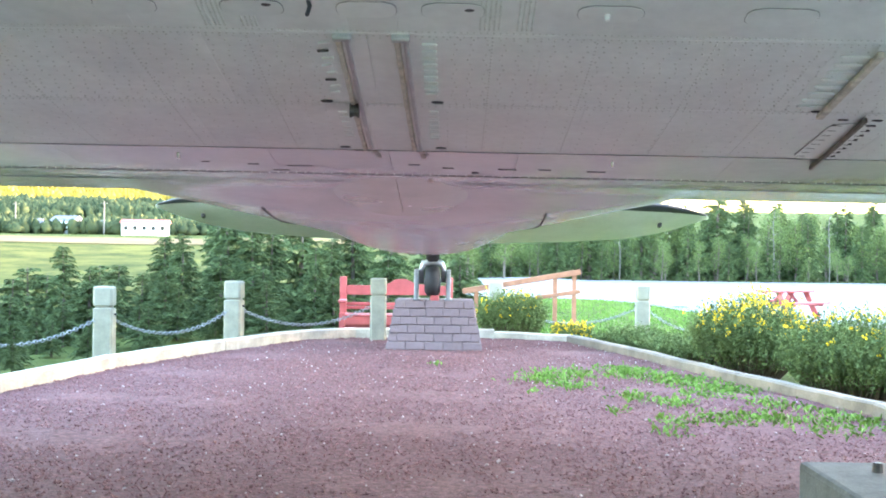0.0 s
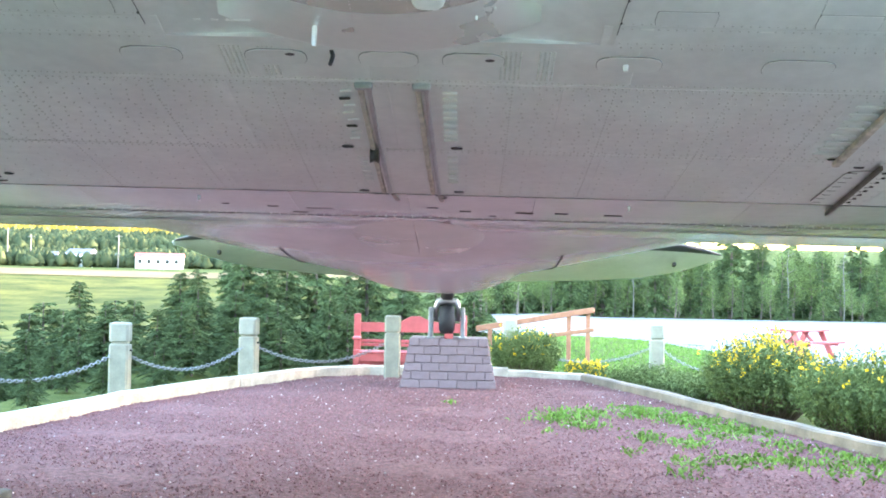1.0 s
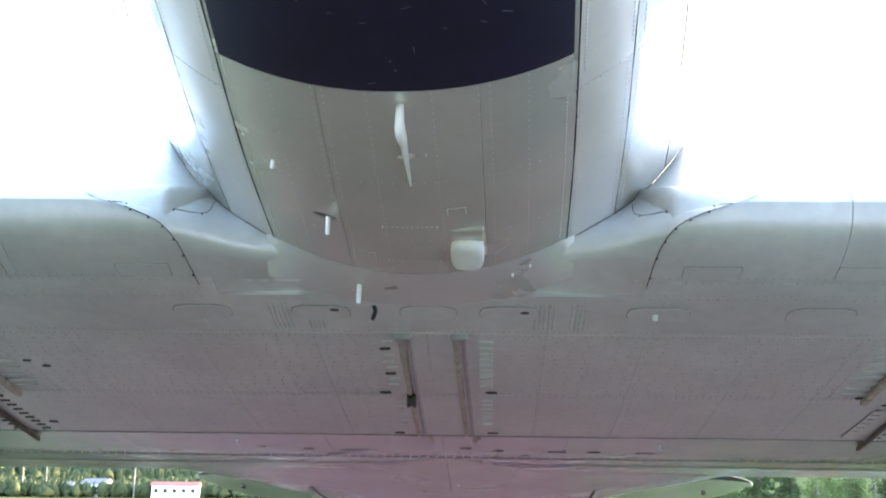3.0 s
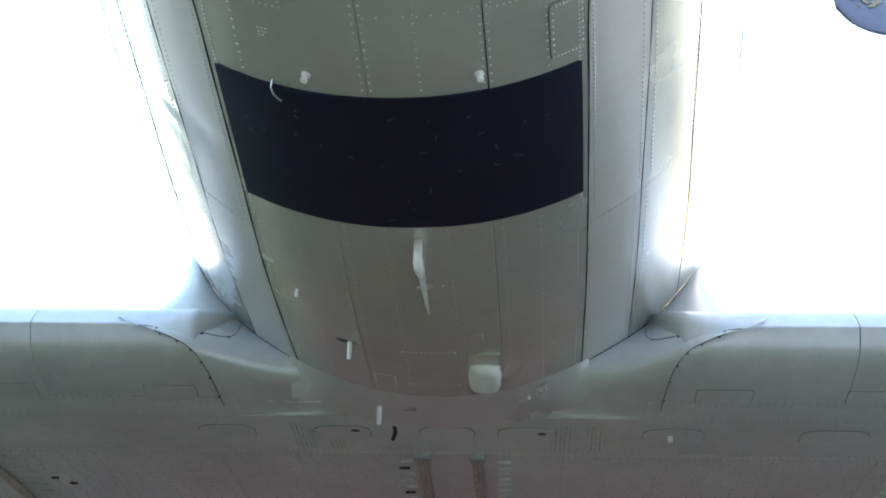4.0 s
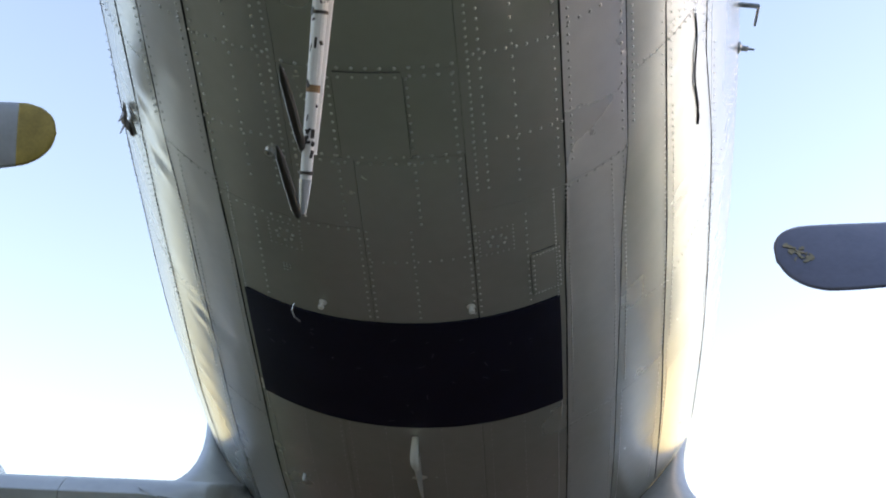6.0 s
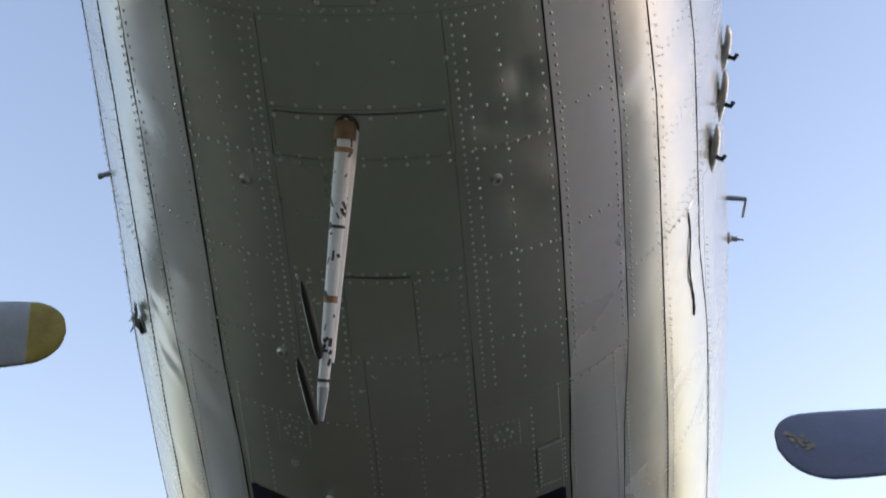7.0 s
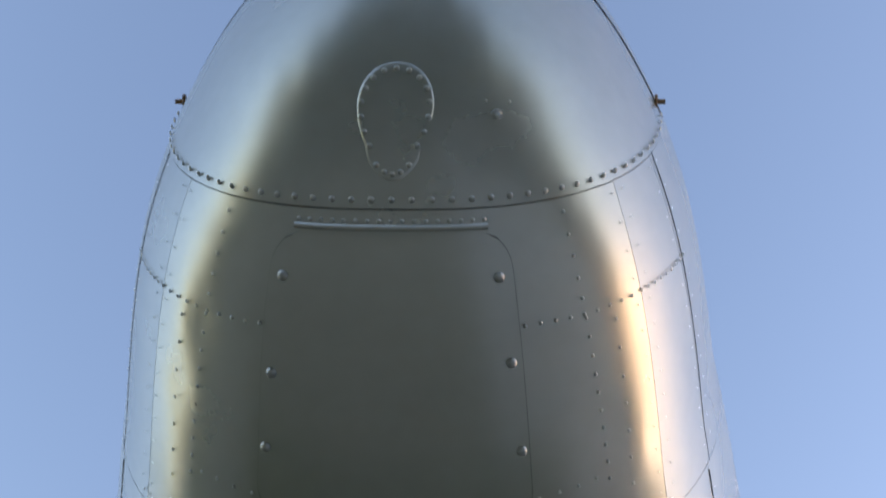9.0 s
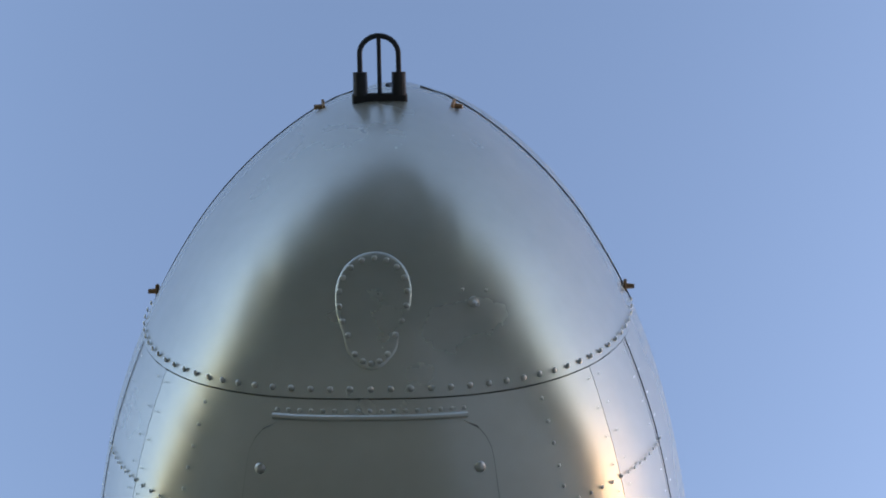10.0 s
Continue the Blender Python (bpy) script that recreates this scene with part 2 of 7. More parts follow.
def table(x, xs, ys):
    """Monotone cubic through a table, for numbers or arrays."""
    xs, ys = np.asarray(xs, float), np.asarray(ys, float)
    h = np.diff(xs)
    d = np.diff(ys) / h
    m = np.zeros(len(xs))
    m[0], m[-1] = d[0], d[-1]
    for i in range(1, len(xs) - 1):
        if d[i - 1] * d[i] > 0:
            a, b = 2 * h[i] + h[i - 1], h[i] + 2 * h[i - 1]
            m[i] = (a + b) / (a / d[i - 1] + b / d[i])
    x = np.clip(np.asarray(x, float), xs[0], xs[-1])
    i = np.clip(np.searchsorted(xs, x) - 1, 0, len(h) - 1)
    t = (x - xs[i]) / h[i]
    return (2 * t**3 - 3 * t * t + 1) * ys[i] + (t**3 - 2 * t * t + t) * h[i] * m[i] + (3 * t * t - 2 * t**3) * ys[i + 1] + (t**3 - t * t) * h[i] * m[i + 1]


# ---------------------------------------------------------------- airplane
# Its own axes: x across, s aft from the nose tip, w up; it sits nose-up on its tail pedestal.
NOSE_UP, ROLL = 10.5, 0.5
AIR = Matrix.Translation((0.010, -0.381, 4.223)) @ pose(0, 0, 0, 0, 0, 0.15) @ pose(0, 0, 0, -NOSE_UP, ROLL, 0)
airplane = thing("airplane", "riveted silver-grey propeller airliner, its tail on a block pedestal", "airplane", m=AIR)

NOSE = 0.068
F_S = [NOSE, 0.138, 0.367, 0.7, 1.1, 1.6, 2.2, 3.0, 4.0, 5.0, 7.0, 9.0, 11.0, 13.0, 15.0, 17.0, 18.6]
F_HALF = [0, 0.211, 0.451, 0.620, 0.722, 0.82, 0.917, 1.042, 1.148, 1.2, 1.22, 1.25, 1.26, 1.1, 0.85, 0.5, 0.1]
F_LOW = [0.1, 0.480, 0.793, 0.98, 1.003, 1.01, 1.035, 1.07, 1.125, 1.12, 1.11, 1.05, 0.84, 0.55, 0.20, -0.15, -0.42]
F_FULL = [0, 1.05, 1.6, 3.6, 4.6, 6.0, 9.0], [2.6, 2.6, 2.15, 2.1, 2.0, 2.0, 2.5]
F_TOP = [0.0, 0.20, 0.34, 0.48, 0.56, 0.68, 1.1, 1.33, 1.4, 1.42, 1.43, 1.42, 1.34, 1.2, 1.02, 0.8, 0.55]


def fuselage_at(s, phi, out=0.0):
    """A place on the fuselage: s aft, phi degrees up from the keel, out metres proud of it."""
    s = np.asarray(s, float)
    r = np.sqrt(np.maximum(s - NOSE, 0))
    rs = np.sqrt(np.asarray(F_S) - NOSE)
    half, low, top = table(r, rs, F_HALF), table(r, rs, F_LOW), table(r, rs, F_TOP)
    mid = np.interp(s, [0, 0.5, 1.5, 3, 5, 9, 18.6], [0, 0, 0.12, 0.25, 0.3, 0.3, 0.45])
    a = np.radians(phi)
    si, co = np.sin(a), np.cos(a)
    high = np.where(co > 0, low + mid, top - mid)
    # full sections: squarish in the front, an ellipse at the wing, squarish again aft
    power = np.interp(s, F_FULL[0], F_FULL[1])
    slim = np.interp(s, [0, 0.5, 1.05, 1.6, 3.6, 4.6], [0.05, 0.055, 0.075, 0.02, 0.014, 0.0])
    u = np.abs(si) ** np.interp(s, [6, 9], [1.0, 0.8]) * (1 - slim * np.abs(si) ** 1.2)
    x = half * np.sign(si) * u
    u = np.minimum(u / (1 - slim), 1.0)
    v = (1 - u**power) ** (1 / power)
    w = mid - high * np.sign(co) * v
    if np.any(out):
        n = np.stack([np.sign(si) * u ** (power - 1) * high, -np.sign(co) * v ** (power - 1) * half * (1 - slim)], -1)
        n /= np.linalg.norm(n, axis=-1, keepdims=True) + 1e-9
        x, w = x + n[..., 0] * out, w + n[..., 1] * out
    return np.stack(np.broadcast_arrays(x, s, w), -1)


def half_width_at(s, w):
    """The fuselage's half width at a height under its widest line."""
    r, rs = math.sqrt(max(0, s - NOSE)), np.sqrt(np.asarray(F_S) - NOSE)
    half, low = float(table(r, rs, F_HALF)), float(table(r, rs, F_LOW))
    mid = float(np.interp(s, [0, 0.5, 1.5, 3, 5, 9, 18.6], [0, 0, 0.12, 0.25, 0.3, 0.3, 0.45]))
    q = (mid - w) / (low + mid)
    return half * math.sqrt(max(0.0, 1 - min(1.0, abs(q)) ** 2))


DENT_RNG = np.random.default_rng(5)
DENT_WAVES = [(DENT_RNG.normal(0, f, 2), DENT_RNG.uniform(0, 6.28), 1.0 / f) for f in (6, 7, 9, 11, 14, 17, 22, 28) for _ in range(2)]


def dents(s, arc):
    """Soft buckles of thin sheet, about one metre high in all (to be scaled)."""
    h = 0
    for (a, b), p, k in DENT_WAVES:
        h = h + np.sin(a * s + b * arc + p) * k * 4
    return h / len(DENT_WAVES)


# single knocks in the sheets: station, angle, radius, depth
DIMPLES = [(1.50, 21.5, 0.06, -0.014), (1.60, 24.0, 0.04, 0.009), (1.45, 17.0, 0.05, -0.010), (1.70, 22.0, 0.06, -0.012), (1.36, 23.5, 0.06, -0.011), (1.42, 25.0, 0.03, 0.008), (1.56, 18.5, 0.04, 0.007), (1.47, -36.0, 0.05, 0.006), (1.62, -37.0, 0.04, -0.006), (0.72, -32.0, 0.05, -0.006), (0.85, -37.0, 0.05, -0.005), (0.98, 38.0, 0.04, 0.005), (0.90, 33.0, 0.05, -0.005), (1.05, 43.0, 0.03, 0.005), (1.08, 40.0, 0.03, -0.006), (2.85, 33.0, 0.08, -0.004), (2.55, 35.0, 0.06, -0.003), (3.1, -33.0, 0.08, -0.004), (3.42, 34.5, 0.06, 0.007), (2.2, 31.0, 0.07, -0.006), (0.40, -14.0, 0.05, -0.004), (0.41, 6.0, 0.05, 0.004), (0.43, 18.0, 0.04, -0.004), (0.24, 9.0, 0.06, -0.005), (2.5, -32.0, 0.07, -0.0035), (2.0, -33.0, 0.06, 0.006)]


def knocks(s, phi):
    h = 0 * s
    for s0, p0, r, deep in DIMPLES:
        h = h + deep * np.exp(-((s - s0) ** 2 + ((phi - p0) * 0.0165) ** 2) / (2 * (0.5 * r) ** 2))
    return h


CRUMPLE_WAVES = [(np.array((DENT_RNG.normal(0, 14), DENT_RNG.choice((-1, 1)) * DENT_RNG.uniform(35, 85))), DENT_RNG.uniform(0, 6.28)) for _ in range(10)]


def crumple(s, arc):
    """Short buckles between the frames of the flank."""
    h = 0
    for (a, b), p in CRUMPLE_WAVES:
        h = h + np.sin(a * arc * 1.3 + b * s + 25 * arc + p + 2.0 * np.sin(5 * arc + p))
    patch = np.clip(np.sin(7.3 * s + 4.1 * arc) * np.sin(3.1 * s - 6.7 * arc + 1.0) + 0.25, 0, 1)
    return h / len(CRUMPLE_WAVES) * patch


def grid_patch(points, thick):
    """A sheet over an array of places (rows, columns, 3), its rim turned in by thick (a vector for each place)."""
    n, k, _ = points.shape
    bm = bmesh.new()
    top = [[bm.verts.new(points[i, j]) for j in range(k)] for i in range(n)]
    for i in range(n - 1):
        for j in range(k - 1):
            f = bm.faces.new((top[i][j], top[i + 1][j], top[i + 1][j + 1], top[i][j + 1]))
            f.smooth = True
    ring = [(i, 0) for i in range(n)] + [(n - 1, j) for j in range(1, k)] + [(i, k - 1) for i in range(n - 2, -1, -1)] + [(0, j) for j in range(k - 2, 0, -1)]
    a = [bm.verts.new(points[i, j]) for i, j in ring]
    b = [bm.verts.new(points[i, j] + thick[i, j]) for i, j in ring]
    for i in range(len(ring)):
        q = (i + 1) % len(ring)
        bm.faces.new((a[i], b[i], b[q], a[q]))
    return bm


def lap_in(s):
    """Angle of the lap between belly and strake along the fuselage."""
    return np.interp(s, [1.157, 2.28, 2.62, 3.4, 4.6], [27.2, 27.2, 26.3, 26.0, 25.7])


def lap_out(s):
    """Angle of the lap between strake and flank."""
    return np.interp(s, [1.157, 2.28, 2.62, 3.4, 4.6], [38.4, 38.2, 36.5, 35.5, 35.4])


def skin_patch(s0, s1, p0, p1, out=0.004, gap=0.0012, dent=1.0, corner=0.0, step=0.026):
    """One sheet of the fuselage skin between stations and angles; corner: rounding of its aft and front corners, in metres."""
    step = 0.014 if dent >= 2 else step
    # an edge may be an angle or follow one of the laps
    low, high = ((p if callable(p) else lambda s, p=p: p + 0 * np.asarray(s)) for p in (p0, p1))
    middle = (s0 + s1) / 2
    girth = abs(high(middle) - low(middle)) / 57.3 * 0.9 * max(0.2, float(np.interp((s0 + s1) / 2, F_S, F_HALF)))
    ns, np_ = max(3, min(90, int((s1 - s0) / step))), max(3, min(40, int(girth / step)))
    s = np.linspace(s0 + gap, s1 - gap, ns)
    trim = gap / max(0.1, girth)
    u = np.linspace(trim, 1 - trim, np_)
    S, U = np.meshgrid(s, u, indexing="ij")
    if corner:
        d = np.minimum(S - s0, s1 - S).clip(0, corner)
        cut = corner - np.sqrt(np.maximum(0, corner**2 - (corner - d) ** 2))
        U = 0.5 + (U - 0.5) * (1 - 2 * cut / girth)
    P = low(S) + (high(S) - low(S)) * U
    pts = fuselage_at(S, P, out)
    inner = fuselage_at(S, P, -0.016)
    thick = inner - pts
    rim = np.minimum(np.minimum(S - s0, s1 - S) / 0.05, np.minimum(U, 1 - U) * girth / 0.05).clip(0, 1)
    lift = dents(S, np.radians(P)) * 0.0075 * min(dent, 1.2) * rim
    lift = lift + knocks(S, P) * rim
    if dent >= 2:
        lift = lift + crumple(S, np.radians(P)) * 0.0011 * dent * rim
    nrm = -thick / np.linalg.norm(thick, axis=-1, keepdims=True)
    return grid_patch(pts + nrm * lift[..., None], thick)


# the inner shell, dark in the joints between the sheets
bm = bmesh.new()
stations = NOSE + (np.linspace(0, 1, 90) ** 1.6) * 18.55
rings = []
for s in stations:
    ring_pts = fuselage_at(s, np.linspace(-180, 176, 90), -0.014)
    rings.append([bm.verts.new(p) for p in ring_pts])
for a, b in zip(rings, rings[1:]):
    for k in range(90):
        bm.faces.new((a[k], b[k], b[(k + 1) % 90], a[(k + 1) % 90]))
bmesh.ops.remove_doubles(bm, verts=bm.verts[:], dist=1e-5)
fuselage = part("fuselage", bm, M_SEAM, airplane, "riveted silver-grey fuselage of lapped aluminium sheets", True)

def port_in(s):
    return -lap_in(s)


def port_out(s):
    return -lap_out(s)


# (from, to, low angle, high angle, dents); mirrored to the other side where the last is True
PLATES = [
    (0.515, 1.172, -44, 44, 0.8, False), (0.515, 1.14, 44, 59, 1.0, True), (0.515, 1.14, 59, 84, 0.8, True), (0.515, 1.14, 84, 130, 0.5, True), (0.515, 1.14, 130, 180, 0.4, True),
    (1.172, 1.385, -12.78, 12.6, 0.7, False), (1.385, 1.508, -12.78, 12.6, 0.6, False), (1.508, 1.83, -12.8, 12.4, 0.7, False), (1.83, 2.095, -12.8, 12.4, 0.6, False), (2.095, 2.34, -12.8, -3.4, 0.6, False), (2.095, 3.29, -3.4, 12.3, 0.6, False),
    (1.172, 2.34, port_in, -12.8, 0.9, False), (1.172, 1.508, 12.6, lap_in, 2.6, False), (1.508, 2.30, 12.4, lap_in, 1.6, False), (2.30, 3.29, 12.4, lap_in, 0.7, False),
    (1.15, 2.30, lap_in, lap_out, 0.25, False), (1.15, 2.30, port_out, port_in, 0.25, False), (1.14, 2.06, lap_out, 46.4, 2.6, False), (1.14, 2.06, -46.4, port_out, 2.6, False), (1.14, 2.06, 46.4, 58, 2.4, True), (1.14, 2.06, 58, 78, 2.0, True), (1.14, 2.06, 78, 120, 0.6, True), (1.14, 2.06, 120, 180, 0.4, True),
    (2.34, 3.29, port_in, -3.4, 0.6, False),
    (3.29, 4.45, port_in, -11.0, 0.5, False), (3.29, 4.45, -11.0, 11.6, 0.5, False), (3.29, 4.45, 11.6, lap_in, 0.5, False),
    (2.30, 3.45, lap_in, lap_out, 0.25, False), (2.30, 3.45, port_out, port_in, 0.25, False), (3.45, 4.6, lap_in, lap_out, 0.25, False), (3.45, 4.6, port_out, port_in, 0.25, False),
    (2.06, 3.45, lap_out, 46.4, 0.9, False), (2.06, 3.45, -46.4, port_out, 6.5, False), (3.45, 5.0, lap_out, 48, 2.2, False), (3.45, 5.0, -48, port_out, 2.2, False),
    (2.06, 3.6, 46.5, 60, 2.2, False), (2.06, 3.6, -60, -46.5, 4.5, False), (3.6, 5.2, 48, 62, 1.0, True), (2.06, 3.8, 60, 84, 2.0, True), (3.8, 5.4, 62, 84, 0.8, True),
    (2.06, 4.2, 84, 130, 0.5, True), (4.2, 6.2, 84, 130, 0.5, True), (2.06, 4.2, 130, 180, 0.4, True), (4.2, 6.2, 130, 180, 0.4, True),
    (6.2, 8.6, 84, 130, 0.5, True), (6.2, 8.6, 130, 180, 0.4, True), (6.8, 8.0, 0, 40, 0.4, True), (8.0, 9.4, 0, 42, 0.4, True), (8.6, 10.6, 84, 130, 0.4, True), (8.6, 10.6, 130, 180, 0.3, True), (7.6, 9.4, 42, 84, 0.4, True),
    (9.4, 11.4, 0, 42, 0.4, True), (9.4, 11.4, 42, 84, 0.4, True), (10.6, 13.4, 84, 180, 0.3, True), (11.4, 13.4, 0, 42, 0.4, True), (11.4, 13.4, 42, 84, 0.4, True),
    (13.4, 15.6, 0, 60, 0.3, True), (13.4, 15.6, 60, 180, 0.3, True), (15.6, 18.58, 0, 60, 0.3, True), (15.6, 18.58, 60, 180, 0.3, True),
]
for s0, s1, p0, p1, dent, both in PLATES:
    strake = callable(p0) and callable(p1)
    gap = 0.0012 if strake else 0.0006
    out = 0.0055 if strake else 0.004
    paint = M_STRAKE if strake else M_SKIN
    part("skin_panel", skin_patch(s0, s1, p0, p1, out, gap, dent), paint, fuselage)
    if both:
        part("skin_panel", skin_patch(s0, s1, -p1, -p0, out, gap, dent), paint, fuselage)

# dark lines along the flank laps; their channels' shade is put into colour
for side in (-1, 1):
    for angles, r in (((27.2, 27.2, 26.3, 26.0, 25.7), 0.0024), ((38.4, 38.2, 36.5, 35.5, 35.4), 0.0026), ((46.1, 46.7, 46.5, 46.5, 48.1), 0.0018), ((58.0, 58.0, 60.0, 61.0, 62.0), 0.0017)):
        at = np.linspace(1.157, 4.46 if angles[0] < 30 else 4.55, 70)
        lap = [Vector(fuselage_at(float(s), side * float(np.interp(s, [1.157, 2.28, 2.62, 3.4, 4.55], angles)), 0.0042)) for s in at]
        part("dark_lap", tube(bmesh.new(), lap, [r * (0.8 + 0.35 * math.sin(9.7 * s) ** 2) for s in at], 6), M_SEAM, fuselage, "dark lap joint", True)
    lap = [Vector(fuselage_at(float(s), side * 78.3, 0.0055)) for s in np.linspace(NOSE + 0.006, 0.515, 24)]
    part("dark_lap", tube(bmesh.new(), lap, 0.0026, 6), M_SEAM, fuselage, "dark lap joint", True)
    lap = [Vector(fuselage_at(float(s), side * (60.5 - 2.5 * (s - 0.515)), 0.0035)) for s in np.linspace(0.515, 1.14, 16)]
    part("dark_lap", tube(bmesh.new(), lap, 0.0014, 6), M_SEAM, fuselage, "", True)

# nose cap in two sheets, parted along its widest line
nose_cap = part("nose_cap", skin_patch(NOSE + 0.0001, 0.515, -78, 78, 0.006, 0.002, dent=0.7, step=0.018), M_SKIN, airplane, "smooth grey lower nose cap with a row of domed rivets")
part("upper_cap", skin_patch(NOSE + 0.0001, 0.515, 78.6, 281.4, 0.005, 0.002, dent=0.3, step=0.03), M_SKIN, nose_cap)


def dome_mesh(name, r, high, mat, segs=8):
    bm = bmesh.new()
    for z, k in ((0, 1.0), (high * 0.55, 0.86), (high * 0.9, 0.5)):
        for i in range(segs):
            a = 2 * math.pi * i / segs
            bm.verts.new((r * k * math.cos(a), r * k * math.sin(a), z))
    top = bm.verts.new((0, 0, high))
    bm.verts.ensure_lookup_table()
    for ring in range(2):
        for i in range(segs):
            q = (i + 1) % segs
            bm.faces.new((bm.verts[ring * segs + i], bm.verts[ring * segs + q], bm.verts[(ring + 1) * segs + q], bm.verts[(ring + 1) * segs + i])).smooth = True
    for i in range(segs):
        bm.faces.new((bm.verts[2 * segs + i], bm.verts[2 * segs + (i + 1) % segs], top)).smooth = True
    me = bpy.data.meshes.new(name)
    bm.to_mesh(me)
    bm.free()
    me.materials.append(mat)
    return me


def skin_pose(s, phi, out=0.004):
    """A pose on the skin whose z points out of it and whose y points aft."""
    p = Vector(fuselage_at(s, phi, out))
    n = (Vector(fuselage_at(s, phi, 0.02)) - Vector(fuselage_at(s, phi, -0.02))).normalized()
    aft = Vector(fuselage_at(s + 0.02, phi, out)) - Vector(fuselage_at(max(0.001, s - 0.02), phi, out))
    aft = (aft - n * aft.dot(n)).normalized()
    n = aft.cross(n).cross(aft).normalized() if n.dot(n) else n
    x = aft.cross(n)
    return Matrix((( x.x, aft.x, n.x, p.x), (x.y, aft.y, n.y, p.y), (x.z, aft.z, n.z, p.z), (0, 0, 0, 1)))


BIG_RIVET = dome_mesh("rivet", 0.0052, 0.0034, M_RIVET)
BOLT = dome_mesh("bolt", 0.0095, 0.007, M_RIVET, 10)
for phi in np.linspace(-76, 76, 45):
    shared_part("rivet", BIG_RIVET, nose_cap, skin_pose(0.5, phi, 0.0088) @ Matrix.Scale(1.05, 4))


# the pear-shaped inspection plate under the nose, with its own rivets
def pear(a):
    """Outline of the plate in metres: across, aft."""
    k = 0.5 + 0.5 * math.cos(a)
    return 0.064 * math.sin(a) * (0.72 + 0.42 * k), -0.074 * math.cos(a) + (0.012 if k < 0.2 else 0)


def pear_ring(scale, out, n=36):
    ring = []
    for i in range(n):
        x, y = pear(2 * math.pi * i / n)
        s = 0.386 + y * scale
        half = float(table(math.sqrt(s - NOSE), np.sqrt(np.asarray(F_S) - NOSE), F_HALF))
        ring.append(Vector(fuselage_at(s, math.degrees(math.asin(max(-1, min(1, (x * scale) / half)))), out)))
    return ring


bm = bmesh.new()
loops = [[bm.verts.new(p) for p in pear_ring(k, out)] for k, out in ((1.04, 0.0055), (1.03, 0.0072), (0.96, 0.0080), (0.5, 0.0082), (0.15, 0.0082))]
for a, b in zip(loops, loops[1:]):
    for i in range(36):
        bm.faces.new((a[i], a[(i + 1) % 36], b[(i + 1) % 36], b[i])).smooth = True
bm.faces.new(loops[-1])
part("inspection_plate", bm, M_SKIN, nose_cap, "pear-shaped riveted inspection plate")
for i in range(20):
    x, y = pear(2 * math.pi * i / 20)
    s = 0.386 + y * 0.92
    half = float(table(math.sqrt(s - NOSE), np.sqrt(np.asarray(F_S) - NOSE), F_HALF))
    shared_part("rivet", BIG_RIVET, nose_cap, skin_pose(s, math.degrees(math.asin(x * 0.92 / half)), 0.0098))
m = skin_pose(0.387, 20.8, 0.0075)
part("fastener", lathe(bmesh.new(), [(0, 0.010), (0.004, 0.010), (0.006, 0.005), (0.02, 0.0035), (0.02, 0.0)], m, 10), M_RIVET, nose_cap)
for dx, dy in ((-0.022, -0.02), (0.02, -0.022), (-0.018, 0.022), (0.022, 0.02)):
    shared_part("rivet", BIG_RIVET, nose_cap, m @ Matrix.Translation((dx, dy, 0)) @ Matrix.Scale(0.6, 4))
for s, phi in ((0.105, -63), (0.105, 60), (0.48, -77), (0.48, 77.5)):
    m = skin_pose(s, phi, 0.006)
    bm = boxed((0.022, 0.03, 0.006), m @ Matrix.Translation((0, 0, 0.003)), 0.002)
    rod(bm, m @ Vector((0, 0, 0.004)), m @ Vector((0, 0, 0.022)), 0.006, 0.005, 8)
    part("latch_stud", bm, M_RUST, nose_cap, "rusty latch stud")

# belly hatch with a long hinge
# dark joint round the hatch, wider aft where the lip's shadow is painted in
part("hatch_gap_shadow", skin_patch(0.5425, 1.0395, -19.52, 19.52, 0.0105, 0.0, 0.0, corner=0.057, step=0.014), M_GAP, fuselage)
hatch = part("belly_hatch", skin_patch(0.544, 1.034, -19.45, 19.45, 0.0135, 0.001, 0.35, corner=0.055, step=0.014), M_SKIN, airplane, "closed rectangular belly hatch with rounded corners")
pts = [Vector(fuselage_at(0.537, p, 0.0165)) for p in np.linspace(-16.0, 15.9, 14)]
part("hinge", tube(bmesh.new(), pts, 0.0052, 8), M_SKIN, hatch, "long piano hinge")
bm = grid_patch(fuselage_at(*np.meshgrid(np.linspace(0.521, 0.545, 3), np.linspace(-16.3, 16.1, 14), indexing="ij"), 0.0145), np.zeros((3, 14, 3)))
part("hinge_leaf", bm, M_SKIN, hatch)
for s, phi in ((0.612, -16.95), (0.612, 16.95), (0.771, -17.6), (0.749, 17.6), (0.904, -18.2), (0.904, 18.2)):
    shared_part("bolt", BOLT, hatch, skin_pose(s, phi, 0.0135))
for p in np.linspace(-15.5, 15.5, 17):
    shared_part("rivet", BIG_RIVET, hatch, skin_pose(0.528, p, 0.0145) @ Matrix.Scale(0.75, 4))
# small access plate behind the hatch
part("plate_gap", skin_patch(1.0582, 1.1558, -4.46, 4.46, 0.0098, 0.0, 0.1, corner=0.006, step=0.01), M_GAP, fuselage)
plate = part("access_plate", skin_patch(1.0595, 1.1545, -4.4, 4.4, 0.0112, 0.001, 0.1, corner=0.006, step=0.01), M_SKIN, airplane, "small square screwed access plate")
for s in (1.067, 1.147):
    for p in (-3.7, 3.7):
        shared_part("screw", BIG_RIVET, plate, skin_pose(s, p, 0.0112) @ Matrix.Scale(1.0, 4))
